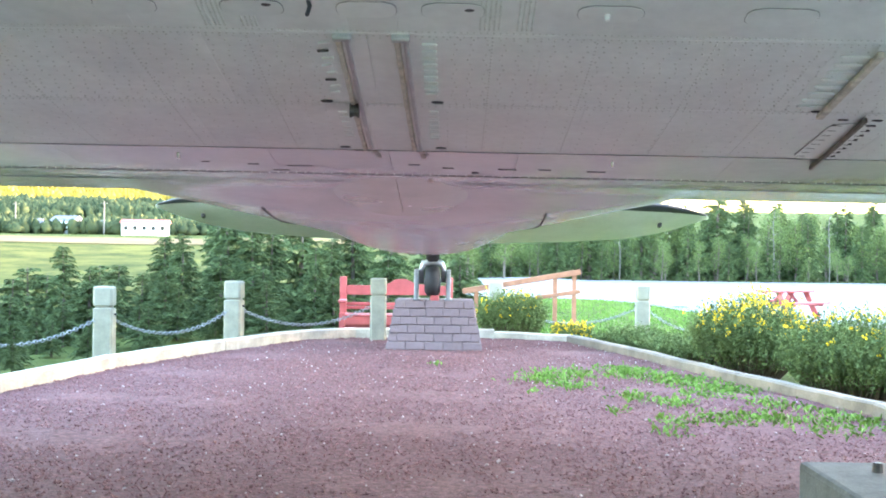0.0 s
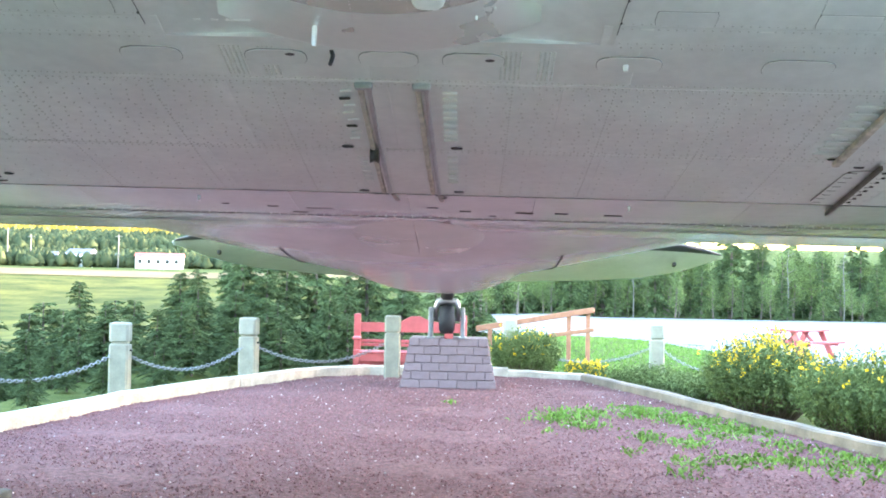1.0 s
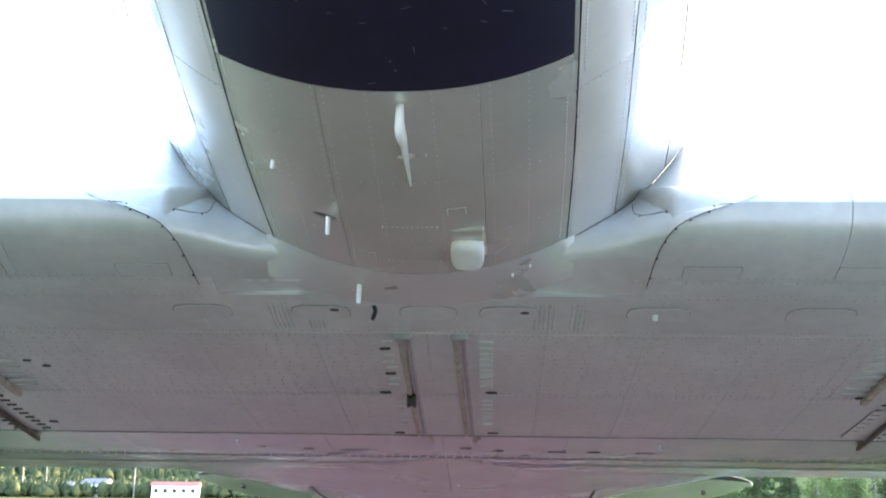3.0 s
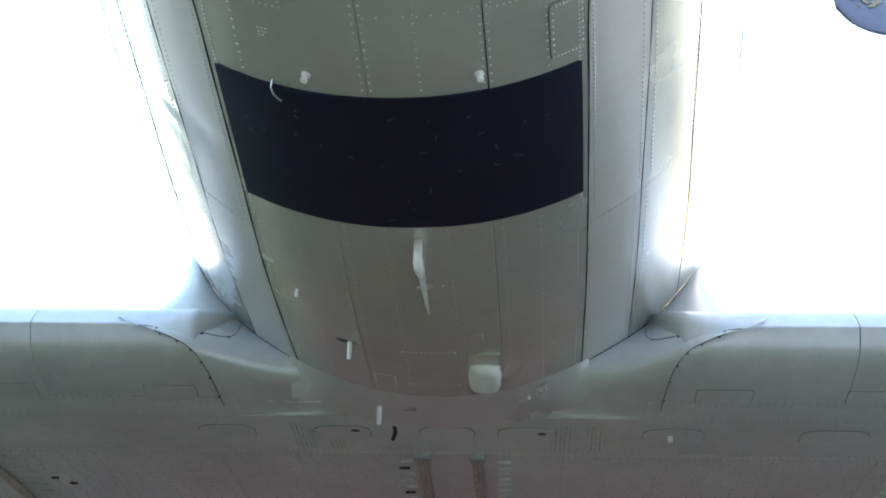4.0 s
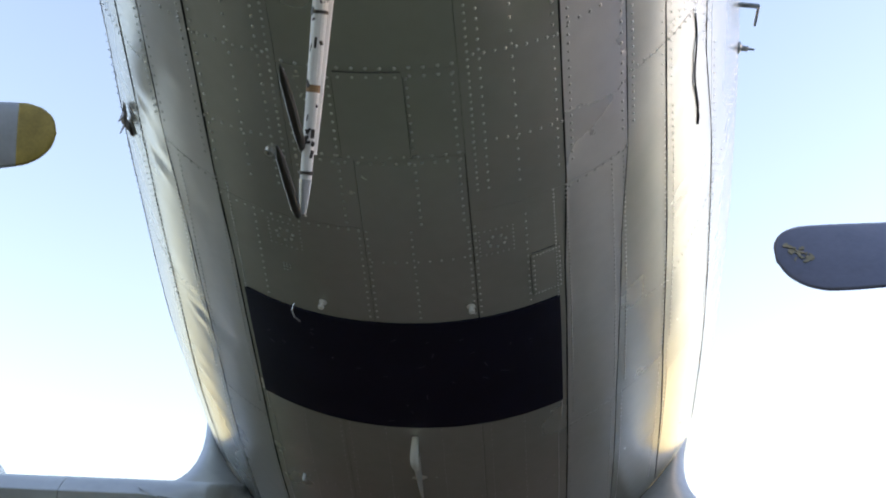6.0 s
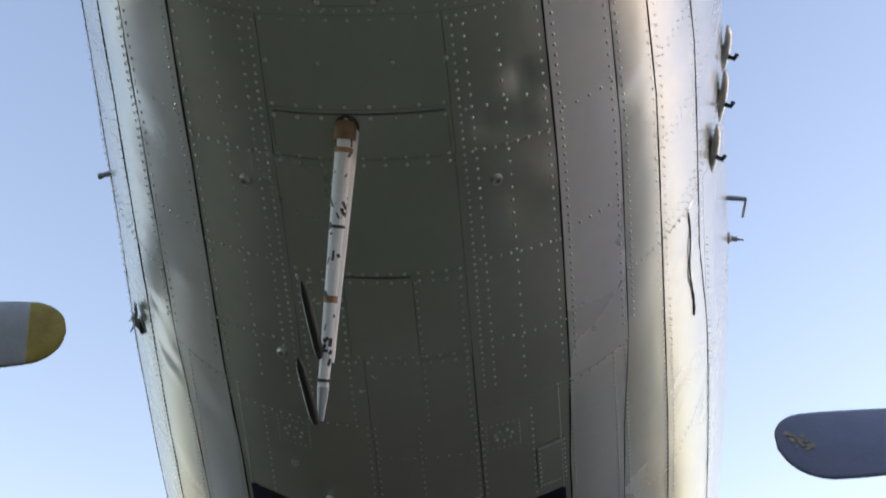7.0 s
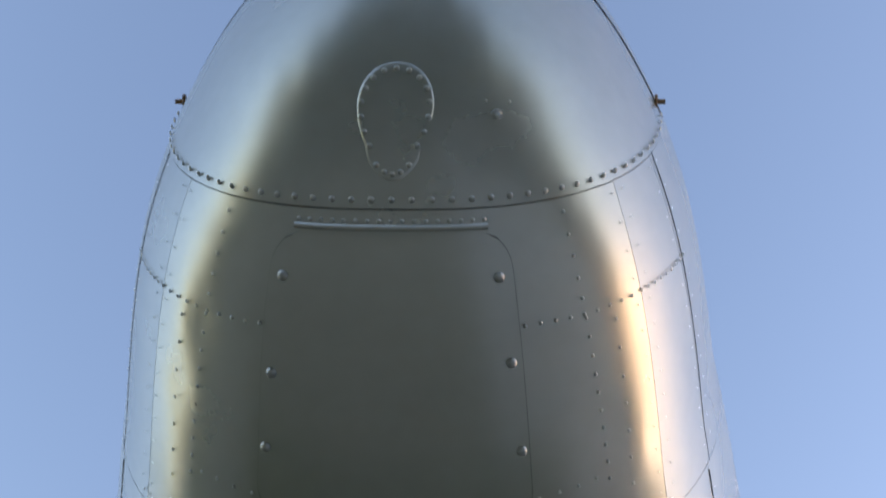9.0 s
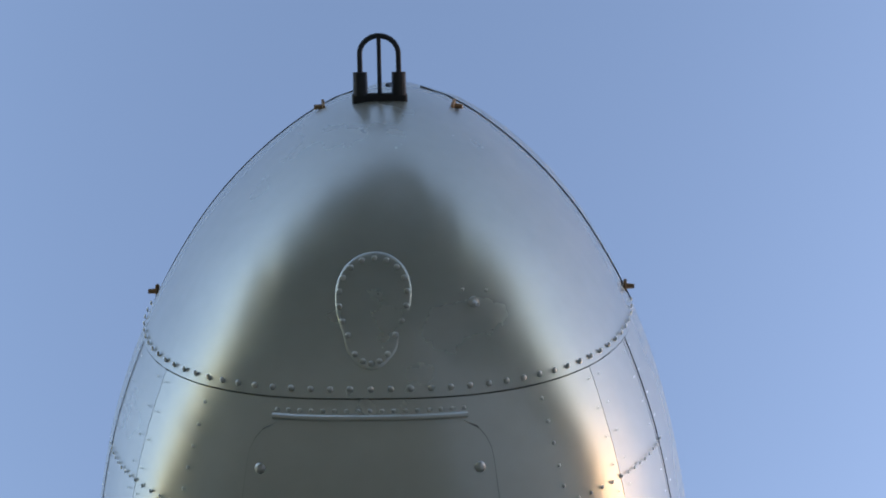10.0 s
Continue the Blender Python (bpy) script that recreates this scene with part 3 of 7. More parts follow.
# doubler plates with their own outline
for s0, s1, p0, p1 in ((2.515, 2.695, 20.8, 25.7), (1.832, 2.095, -5.0, 4.8), (0.998, 1.176, -19.5, 19.2), (1.394, 1.502, -12.2, 12.0)):
    part("doubler_edge", skin_patch(s0 - 0.0005, s1 + 0.0005, p0 - 0.04, p1 + 0.04, 0.0064, 0.0, 0.1, corner=0.004, step=0.02), M_GAP, fuselage)
    part("doubler_plate", skin_patch(s0, s1, p0, p1, 0.0076, 0.001, 0.1, corner=0.004, step=0.02), M_SKIN, fuselage)

# navy band painted round the belly
band = part("painted_band", skin_patch(2.738, 3.28, -25.1, 25.1, 0.0092, 0.0, 0.25, step=0.03), M_NAVY, fuselage, "dark navy painted band across the belly")

chip_rng = random.Random(14)
bm = bmesh.new()
for i in range(26):
    q = skin_pose(chip_rng.uniform(2.77, 3.25), chip_rng.uniform(-23, 23), 0.0096) @ pose(0, 0, 0, 0, 0, chip_rng.uniform(0, 180))
    box(bm, (chip_rng.uniform(0.002, 0.004), chip_rng.uniform(0.006, 0.028), 0.0012), q)
tagged(part("paint_scratches", bm, M_SCRATCH, band, "fine pale scratches"), kind="stuff")

# rivet rows, far too many to count
RIVETS = []


def rivet_row(s0, p0, s1, p1, gap, r=0.0044, out=0.0052, jitter=0.0008):
    a, b = Vector(fuselage_at(s0, p0)), Vector(fuselage_at(s1, p1))
    n = max(2, int((b - a).length / gap))
    for i in range(n + 1):
        t = i / n
        RIVETS.append((s0 + (s1 - s0) * t + random.uniform(-jitter, jitter), p0 + (p1 - p0) * t, r, out))


for side in (-1, 1):
    rivet_row(0.535, side * 30.5, 1.0, side * 32.4, 0.034, 0.0042)
    rivet_row(0.694, side * 20.5, 0.694, side * 44, 0.026)
    rivet_row(0.694, side * 44, 0.70, side * 60, 0.024)
    rivet_row(0.72, side * 37, 1.08, side * 36.8, 0.05, 0.0042)
    for p in (42.6, 45.8, 57.2, 60.8):
        rivet_row(0.53, side * p, 1.13, side * p, 0.044, 0.0024)
    for s in (1.130, 1.160):
        rivet_row(s, side * 27.6, s - 0.016, side * 45, 0.0175, 0.0034)
    for s in (1.160, 1.186):
        rivet_row(s + 0.006, side * 13.2, s - 0.012, side * 26.6, 0.0165, 0.0034)
    rivet_row(1.0, side * 20.6, 0.99, side * 30, 0.03, 0.0038)
    for p, gap in ((28.3, 0.024), (37.2, 0.03), (39.3, 0.024), (13.7, 0.020), (15.3, 0.026), (19.9, 0.034), (26.0, 0.03)):
        rivet_row(1.21, side * p, 2.22, side * p, gap, 0.0040)
    for p, gap in ((45.5, 0.034), (47.6, 0.03), (57.0, 0.03), (59.0, 0.034)):
        rivet_row(1.21, side * p, 2.22, side * p, gap, 0.0027)
    for p, gap in ((24.9, 0.014), (27.0, 0.016), (35.0, 0.02), (37.2, 0.02), (46.0, 0.024), (48.0, 0.026), (61.0, 0.03)):
        rivet_row(2.3, side * p, 3.38, side * p, gap, 0.0034)
        rivet_row(3.42, side * (p - 0.6), 4.4, side * (p - 0.6), gap * 1.3, 0.0026)
    rivet_row(1.508, side * 14.8, 1.508, side * 26.2, 0.022)
    rivet_row(1.40, side * 14.5, 1.40, side * 26.2, 0.034)
    rivet_row(1.805, side * 14.5, 1.82, side * 26.6, 0.022)
    rivet_row(2.06, side * 13.6, 2.08, side * 26.8, 0.024)
    rivet_row(1.467, side * 28.8, 1.467, side * 37.5, 0.026)
    rivet_row(1.802, side * 28.4, 1.804, side * 37.2, 0.026)
    for s in (1.5, 1.75, 2.02):
        rivet_row(s, side * 47, s - 0.12, side * 74, 0.026, 0.0022)
        rivet_row(s + 0.02, side * 47, s - 0.10, side * 74, 0.026, 0.0022)
    rivet_row(2.312, side * 27.6, 2.29, side * 37.8, 0.024)
    rivet_row(2.045, side * 38.8, 2.07, side * 54, 0.024, 0.0036)
    rivet_row(2.045, side * 54, 1.92, side * 75, 0.02, 0.0032)
    rivet_row(3.46, side * 26.5, 3.44, side * 35, 0.02, 0.003)
    rivet_row(3.06, side * 47, 2.7, side * 75, 0.022, 0.0030)
    rivet_row(2.98, side * 36.5, 3.05, side * 46.5, 0.024, 0.0030)
for s in (1.164, 1.186):
    rivet_row(s, -12, s, 12, 0.036, 0.0046)
for s in (1.376, 1.402, 1.500, 1.520, 1.820, 1.844, 2.085, 2.106):
    rivet_row(s, -11.8, s, 11.6, 0.040 if s < 1.6 else 0.028, 0.0048, 0.0076 if 1.39 < s < 1.50 else 0.0052)
for p in (-12.0, -4.6, 5.4, 12.6):
    RIVETS.append((1.277, p, 0.0058, 0.0052))
for p in (-11.8, -5.6, 5.2, 11.4):
    rivet_row(1.85, p, 2.32, p, 0.026, 0.0042)
for p in (-20.5, -2.9, -4.0, 3.6, 11.8, 12.8, 20.4):
    rivet_row(2.35, p, 2.71, p, 0.026, 0.0038)
rivet_row(2.352, -26.5, 2.345, -4, 0.024, 0.0036)
rivet_row(2.47, -2.6, 2.465, 11, 0.026, 0.0034)
for s, p in ((2.418, -15.8), (2.425, 15.9)):
    # a ring of large rivets within a square of small ones
    for k in range(7):
        RIVETS.append((s + 0.021 * math.cos(k * 0.9), p + 1.35 * math.sin(k * 0.9), 0.0052, 0.004))
    for k in range(-3, 4):
        for a, b in ((k, -3), (k, 3), (-3, k), (3, k)):
            RIVETS.append((s + 0.0155 * a, p + 0.85 * b, 0.0026, 0.004))
for k in range(8):
    RIVETS.append((2.545 + 0.012 * (k % 3), -16.8 + 0.5 * (k // 3), 0.0036, 0.004))
for k in np.linspace(0, 1, 9):
    for s, p in ((2.523, 21.2 + 4.1 * k), (2.687, 21.2 + 4.1 * k), (2.523 + 0.164 * k, 21.2), (2.523 + 0.164 * k, 25.3)):
        RIVETS.append((s, p, 0.0036, 0.0076))
for k in np.linspace(0, 1, 12):
    # faint box outlines on the aft belly
    for s0, s1, p0, p1 in ((4.28, 4.36, -10.2, -6.6), (3.93, 3.97, 5.8, 8.6), (4.05, 4.06, -4.5, 4.0), (4.33, 4.34, -4.5, 4.0)):
        RIVETS.append((s0, p0 + (p1 - p0) * k, 0.0028, 0.004))
        RIVETS.append((s0 + (s1 - s0) * k, p0, 0.0026, 0.004))
        RIVETS.append((s0 + (s1 - s0) * k, p1, 0.0026, 0.004))
for p in (-18, -11.6, -10.0, -4, 5, 11.4, 13.0, 18.5):
    rivet_row(3.27, p, 4.5, p, 0.03, 0.0017)
for s in (3.75, 4.15):
    rivet_row(s, -24, s, 25, 0.03, 0.0017)
for s in (1.07, 1.09, 1.115, 1.14):
    for p in (-5.4, 5.4):
        RIVETS.append((s, p, 0.0040, 0.0076))


for side in (-1, 1):
    # rows round the small access plate and along the doubler's ends
    for p in (18.6, 13.0):
        rivet_row(1.05, side * p, 1.138, side * p, 0.024, 0.0038, 0.0076)
    rivet_row(1.052, side * 7, 1.045, side * 17, 0.03, 0.0036, 0.0076)
rivet_row(1.05, -5, 1.05, 5, 0.02, 0.0034, 0.0076)
rivet_row(1.166, -5, 1.166, 5, 0.02, 0.0034, 0.0076)


def rivets_mesh(name, places, mat, parent):
    """Low domes at poses, in one mesh."""
    segs = 6
    verts, faces = [], []
    for m, r in places:
        o = len(verts)
        for z, k in ((0, 1.0), (0.5, 0.72)):
            for i in range(segs):
                a = 2 * math.pi * i / segs
                verts.append(m @ Vector((r * k * math.cos(a), r * k * math.sin(a), r * z)))
        verts.append(m @ Vector((0, 0, r * 0.66)))
        for i in range(segs):
            q = (i + 1) % segs
            faces.append((o + i, o + q, o + segs + q, o + segs + i))
            faces.append((o + segs + i, o + segs + q, o + 2 * segs))
    ob = from_lists(name, verts, faces, mat, parent, smooth_faces=True)
    return tagged(ob, kind="stuff")


rivets_mesh("rivets", [(skin_pose(s, p, out + 0.0008), r * (0.98 if s > 1.3 else 0.88)) for s, p, r, out in RIVETS], M_RIVET, fuselage)

# nose antenna: black loop on two stubby posts
NOSE_FRONT = Matrix.Translation(Vector((-0.014, 0.092, -0.305))) 
loop_antenna = part("nose_antenna", boxed((0.112, 0.04, 0.016), NOSE_FRONT @ Matrix.Translation((0, 0.0, 0)), 0.003), M_BLACK, airplane, "black loop antenna on a nose bracket")
for x in (-0.039, 0.039):
    part("insulator", rodded(NOSE_FRONT @ Vector((x, -0.015, 0)), NOSE_FRONT @ Vector((x, -0.062, 0)), 0.0155, 0.0145, 14), M_BLACK, loop_antenna)
pts = [NOSE_FRONT @ Vector((-0.039, -0.055, 0)), NOSE_FRONT @ Vector((-0.039, -0.098, 0))]
pts += [NOSE_FRONT @ Vector((-0.039 * math.cos(a), -0.098 - 0.036 * math.sin(a), 0)) for a in np.linspace(0.15, math.pi - 0.15, 12)]
pts += [NOSE_FRONT @ Vector((0.039, -0.098, 0)), NOSE_FRONT @ Vector((0.039, -0.055, 0))]
part("loop", tube(bmesh.new(), pts, 0.0055, 8), M_BLACK, loop_antenna)
part("centre_rod", rodded(NOSE_FRONT @ Vector((0, -0.005, 0)), NOSE_FRONT @ Vector((0.0, -0.132, 0)), 0.0045, None, 8), M_BLACK, loop_antenna)

# white antenna mast with two dark prongs: two pipes side by side
foot = Vector(fuselage_at(1.417, -1.9, 0.0))
tip = Vector((-0.062, 1.725, -1.388))
part("rust_stain", lathe(bmesh.new(), [(0, 1.0), (0.3, 0.75), (0.3, 0.0)], skin_pose(1.42, -1.7, 0.0085) @ Matrix.Diagonal((0.023, 0.028, 0.003, 1)), 18), M_RUSTY, fuselage, "brown rust stain round the mast foot")
mast = part("antenna_mast", tube(bmesh.new(), [foot + (tip - foot) * t for t in (0, 0.2, 0.5, 0.8, 1.0)], [0.0175, 0.0165, 0.0142, 0.0118, 0.0105], 16, 1.0), M_WHITE, airplane, "chipped white antenna mast with two dark prongs")
off = Vector((0.014, 0.016, 0.0))
part("rear_pipe", tube(bmesh.new(), [foot + off * (0.75 - 0.35 * t) + (tip - foot) * t for t in (0, 0.3, 0.6, 0.9)], [0.0135, 0.0125, 0.0108, 0.009], 12), M_WHITE, mast)
for t, wide, long in ((0.0, 0.0215, 0.034), (0.66, 0.0138, 0.013), (0.10, 0.0192, 0.009)):
    a = foot + (tip - foot) * t
    part("collar", rodded(a, a + (tip - foot).normalized() * long, wide - 0.0006, None, 16), M_RUST, mast, "rusty ochre collar")
for t in (0.395, 0.97):
    a = foot + (tip - foot) * t
    part("joint_ring", rodded(a, a + (tip - foot).normalized() * 0.006, 0.0162 if t < 0.5 else 0.0126, None, 16), M_DARKMETAL, mast)
part("end_cap", rodded(tip, tip + (tip - foot).normalized() * 0.062, 0.0115, 0.006, 12), M_STEEL, mast)
chip_rng = random.Random(4)
bm = bmesh.new()
for i in range(60):
    t = chip_rng.uniform(0.05, 0.92)
    a = chip_rng.uniform(0, 6.28)
    c = foot + (tip - foot) * t
    m, _ = between(foot, tip)
    r = 0.0168 - 0.0066 * t
    q = Matrix.Translation(c) @ m.to_3x3().to_4x4() @ pose(0, 0, 0, 0, 0, math.degrees(a)) @ Matrix.Translation((r, 0, 0))
    box(bm, (0.0022, chip_rng.uniform(0.002, 0.009), chip_rng.uniform(0.004, 0.020)), q @ pose(0, 0, 0, chip_rng.uniform(-35, 35), 0, 0), 0.001)
tagged(part("chipped_paint", bm, M_CHIP, mast, "dark spots of chipped paint"), kind="stuff")
for a, b in (((-0.068, 1.69, -1.347), (-0.074, 1.475, -1.352)), ((-0.075, 1.765, -1.439), (-0.080, 1.565, -1.447))):
    a, b = Vector(a), Vector(b)
    part("prong", tube(bmesh.new(), [a, a.lerp(b, 0.12), a.lerp(b, 0.5), a.lerp(b, 0.85), b], [0.006, 0.0088, 0.0088, 0.0075, 0.002], 10), M_DARKMETAL, mast, "dark bullet-shaped prong")

# belly fittings: drain stubs, blade, white beacon cover
for s, p, length, r, back in ((4.05, -13.3, 0.06, 0.008, 0.01), (4.59, -10.7, 0.085, 0.0095, 0.01), (4.52, 16.0, 0.036, 0.005, 0.012), (4.49, 19.1, 0.032, 0.005, 0.012), (3.765, -20.6, 0.03, 0.006, 0.0)):
    a = Vector(fuselage_at(s, p))
    part("drain_stub", rodded(a, a + Vector((0.0, back, -length)), r, r * 0.85, 10), M_WHITE, airplane, "short white drain stub")
a = Vector(fuselage_at(3.35, 0.6))
blade_fairing = part("blade_fairing", tube(bmesh.new(), [a + Vector(p) for p in ((0, 0, 0.0), (0, 0.008, -0.035), (0, 0.016, -0.06), (0, 0.04, -0.066), (0, 0.085, -0.058), (0, 0.12, -0.05))], [0.010, 0.012, 0.0135, 0.0135, 0.0125, 0.009], 14), M_WHITE, airplane, "white rounded head of a trailing blade", True)
bm = bmesh.new()
rings = []
for t in np.linspace(0, 1, 12):
    q = a + Vector((0.004 * t, 0.09 + 0.34 * t, 0))
    top_w = float(fuselage_at(q.y, 0.5)[2]) + 0.004
    deep = 0.056 * (1 - t) ** 0.8 + 0.006
    thin = 0.009 * (1 - 0.7 * t)
    rings.append([bm.verts.new((q.x + dx, q.y, w)) for dx, w in ((-thin, top_w), (-thin, top_w - deep * 0.8), (0, top_w - deep), (thin, top_w - deep * 0.8), (thin, top_w))])
for p, q in zip(rings, rings[1:]):
    for k in range(4):
        bm.faces.new((p[k], q[k], q[k + 1], p[k + 1]))
bmesh.ops.recalc_face_normals(bm, faces=bm.faces[:])
part("trailing_fin", bm, M_STRAKE, blade_fairing, "grey tapering fin")
c = Vector(fuselage_at(4.25, 8.5))
bm = bmesh.new()
bmesh.ops.create_uvsphere(bm, u_segments=24, v_segments=14, radius=1.0)
for v in bm.verts:
    v.co = Vector((math.copysign(abs(v.co.x) ** 0.6, v.co.x) * 0.056, math.copysign(abs(v.co.y) ** 0.6, v.co.y) * 0.11, math.copysign(abs(v.co.z) ** 0.7, v.co.z) * 0.035))
    v.co += c + Vector((0, 0.02, -0.012))
beacon = part("beacon_cover", bm, M_WHITE, airplane, "milky white rounded beacon cover", True)
part("cover_frame", boxed((0.112, 0.09, 0.02), Matrix.Translation(c + Vector((0, -0.12, -0.004))), 0.006), M_SKIN, beacon, "painted mounting base")
for s, p, a, b in ((4.05, -13.8, 0.04, 0.016),):
    part("stain_patch", lathe(bmesh.new(), [(0, 1.0), (0.3, 0.8), (0.3, 0.0)], skin_pose(s, p, 0.0035) @ Matrix.Diagonal((a, b, 0.004, 1)), 16), M_GAP, fuselage, "dark stain round a fitting")
for s, p in ((2.674, -11.2), (2.674, 11.2)):
    m = skin_pose(s, p, 0.006)
    part("drain_cap", lathe(bmesh.new(), [(0, 0.011), (0.004, 0.011), (0.005, 0.006), (0.014, 0.006), (0.015, 0.009), (0.021, 0.008), (0.022, 0.0)], m, 12), M_WHITE, airplane, "small white drain cap")
m = skin_pose(2.72, -15.6, 0.009)
part("tie_loop", tube(bmesh.new(), [m @ Vector(p) for p in ((0.008, -0.005, 0), (0.006, 0.0, 0.02), (-0.004, 0.01, 0.03), (-0.012, 0.045, 0.02))], 0.0025, 6), M_STEEL, airplane)
for s, p in ((1.592, -17.7), (1.592, 17.8), (2.11, -15.8)):
    m = skin_pose(s, p, 0.004)
    part("ring_nut", lathe(bmesh.new(), [(0, 0.012), (0.006, 0.0125), (0.012, 0.011), (0.012, 0.005), (0.005, 0.0045)], m, 12), M_RIVET, airplane, "small ring nut on the belly skin")

# teardrop blisters, a bent probe and a latch on the starboard flank
for s, p, length, tall in ((2.052, 64.7, 0.20, 0.020), (1.97, 70.6, 0.21, 0.021), (1.90, 76.0, 0.19, 0.021)):
    m = skin_pose(s, p, 0.003)
    bm = bmesh.new()
    bmesh.ops.create_uvsphere(bm, u_segments=20, v_segments=10, radius=1.0)
    for v in bm.verts:
        k = 1 - 0.35 * v.co.y
        v.co = m @ Vector((v.co.x * 0.026 * k, v.co.y * length / 2, max(0.0, v.co.z) * tall * (1 - 0.2 * v.co.y)))
    blister = part("blister", bm, M_SKIN, airplane, "teardrop-shaped vent blister", True)
    part("vent_knob", tube(bmesh.new(), [m @ Vector((0.012, 0.0, tall * 0.7)), m @ Vector((0.016, 0.0, tall + 0.012)), m @ Vector((0.016, -0.014, tall + 0.016))], 0.006, 8), M_BLACK, blister)
m = skin_pose(2.56, 80.5, 0.003)
probe = part("bent_probe", tube(bmesh.new(), [m @ Vector(p) for p in ((0, 0, 0), (0, 0, 0.03), (0, 0.0, 0.058))], [0.008, 0.008, 0.007], 10), M_STEEL, airplane, "bent steel probe tube")
part("probe_arm", rodded(m @ Vector((0, -0.002, 0.057)), m @ Vector((0, 0.085, 0.060)), 0.0045, None, 8), M_STEEL, probe)
m = skin_pose(2.69, 78, 0.003)
part("side_latch", lathe(bmesh.new(), [(0, 0.02), (0.006, 0.018), (0.012, 0.009), (0.03, 0.008), (0.032, 0.004), (0.05, 0.003), (0.05, 0.0)], m, 12), M_STEEL, airplane)
for s0, p0, s1, p1 in ((2.08, 54.0, 2.50, 54.8),):
    pts = [Vector(fuselage_at(s0 + (s1 - s0) * t, p0 + (p1 - p0) * t + 0.4 * math.sin(t * 9), 0.0065)) for t in np.linspace(0, 1, 16)]
    part("torn_sealant", tube(bmesh.new(), pts, [0.0018 + 0.0022 * abs(math.sin(i * 1.7)) * (i / 15) for i in range(16)], 6), M_BLACK, fuselage, "torn black sealant strip")
m = skin_pose(2.45, -51.7, 0.003)
scrap_rng = random.Random(31)
for dx, dy, tilt, size in ((0.0, 0.0, 24, 0.036), (0.02, 0.055, -16, 0.024), (-0.022, -0.05, 38, 0.022)):
    # torn scraps: ragged outlines, bent along the middle
    bm = bmesh.new()
    rim = [(size * scrap_rng.uniform(0.6, 1.15) * math.cos(a), 1.3 * size * scrap_rng.uniform(0.6, 1.15) * math.sin(a)) for a in np.linspace(0, 2 * math.pi, 13, endpoint=False)]
    q = m @ pose(dx, dy, 0.014, tilt, 18, 25)
    front = [bm.verts.new(q @ Vector((u, v, 0.3 * abs(v)))) for u, v in rim]
    rear = [bm.verts.new(q @ Vector((u, v, 0.3 * abs(v) - 0.002))) for u, v in rim]
    mid = [bm.verts.new(q @ Vector((0, 0, z))) for z in (0.0, -0.002)]
    for k in range(13):
        n = (k + 1) % 13
        bm.faces.new((front[k], front[n], mid[0]))
        bm.faces.new((rear[n], rear[k], mid[1]))
        bm.faces.new((front[k], rear[k], rear[n], front[n]))
    bmesh.ops.recalc_face_normals(bm, faces=bm.faces[:])
    part("torn_flap", bm, M_STAIN, fuselage, "bent torn scrap of skin")
m = skin_pose(2.03, -59.5, 0.003)
part("port_knob", lathe(bmesh.new(), [(0, 0.008), (0.02, 0.007), (0.022, 0.010), (0.032, 0.008), (0.034, 0.0)], m, 10), M_STEEL, airplane)

# ---------------------------------------------------------------- wing
W_S = [4.27, 4.30, 4.36, 4.5, 4.8, 5.2, 6.0, 7.0, 7.6, 8.2, 8.6]
W_LOW = [-0.93, -0.99, -1.035, -1.08, -1.12, -1.145, -1.16, -1.135, -1.082, -0.985, -0.925]
W_TS = [4.27, 4.31, 4.42, 4.7, 5.2, 5.9, 6.8, 7.7, 8.6]
W_TOP = [-0.93, -0.87, -0.81, -0.72, -0.60, -0.52, -0.56, -0.70, -0.905]
CENTRE_HALF = 4.3


def wing_low(s):
    return table(s, W_S, W_LOW)


def wing_outline(n=30, low_only=False):
    s = 4.27 + 4.33 * (np.linspace(0, 1, n) ** 1.7)
    low = [(a, float(wing_low(a))) for a in s]
    if low_only:
        return low
    return low + [(a, float(table(a, W_TS, W_TOP))) for a in s[::-1]]


bm = bmesh.new()
outline = wing_outline()


def nose_cut(x):
    """How far the wing's nose stands back beside the fuselage, where the fillet takes its place."""
    return float(np.interp(abs(x), [0.0, 0.42, 0.74, 0.77, 0.80, 0.86, 0.97, 1.12], [0.49, 0.47, 0.36, 0.32, 0.14, 0.04, 0.015, 0.0]))


def cut_back(x, s):
    return max(s, 4.27 + nose_cut(x))


spans = np.concatenate([np.linspace(-CENTRE_HALF, -1.2, 10), np.linspace(-1.14, 1.14, 46), np.linspace(1.2, CENTRE_HALF, 10)])
cols = [[bm.verts.new((x, cut_back(x, 4.286 + (s - 4.27) * 0.9963), w + (0.014 if i < 30 else -0.004))) for i, (s, w) in enumerate(outline)] for x in spans]
for a, b in zip(cols, cols[1:]):
    for k in range(len(outline) - 1):
        f = bm.faces.new((a[k], b[k], b[k + 1], a[k + 1]))
        f.smooth = True
        f.material_index = 1 if k >= 29 else 0
wing = part("wing", bm, (M_SEAM, M_WING), airplane, "weathered grey wing centre section with riveted underside sheets")


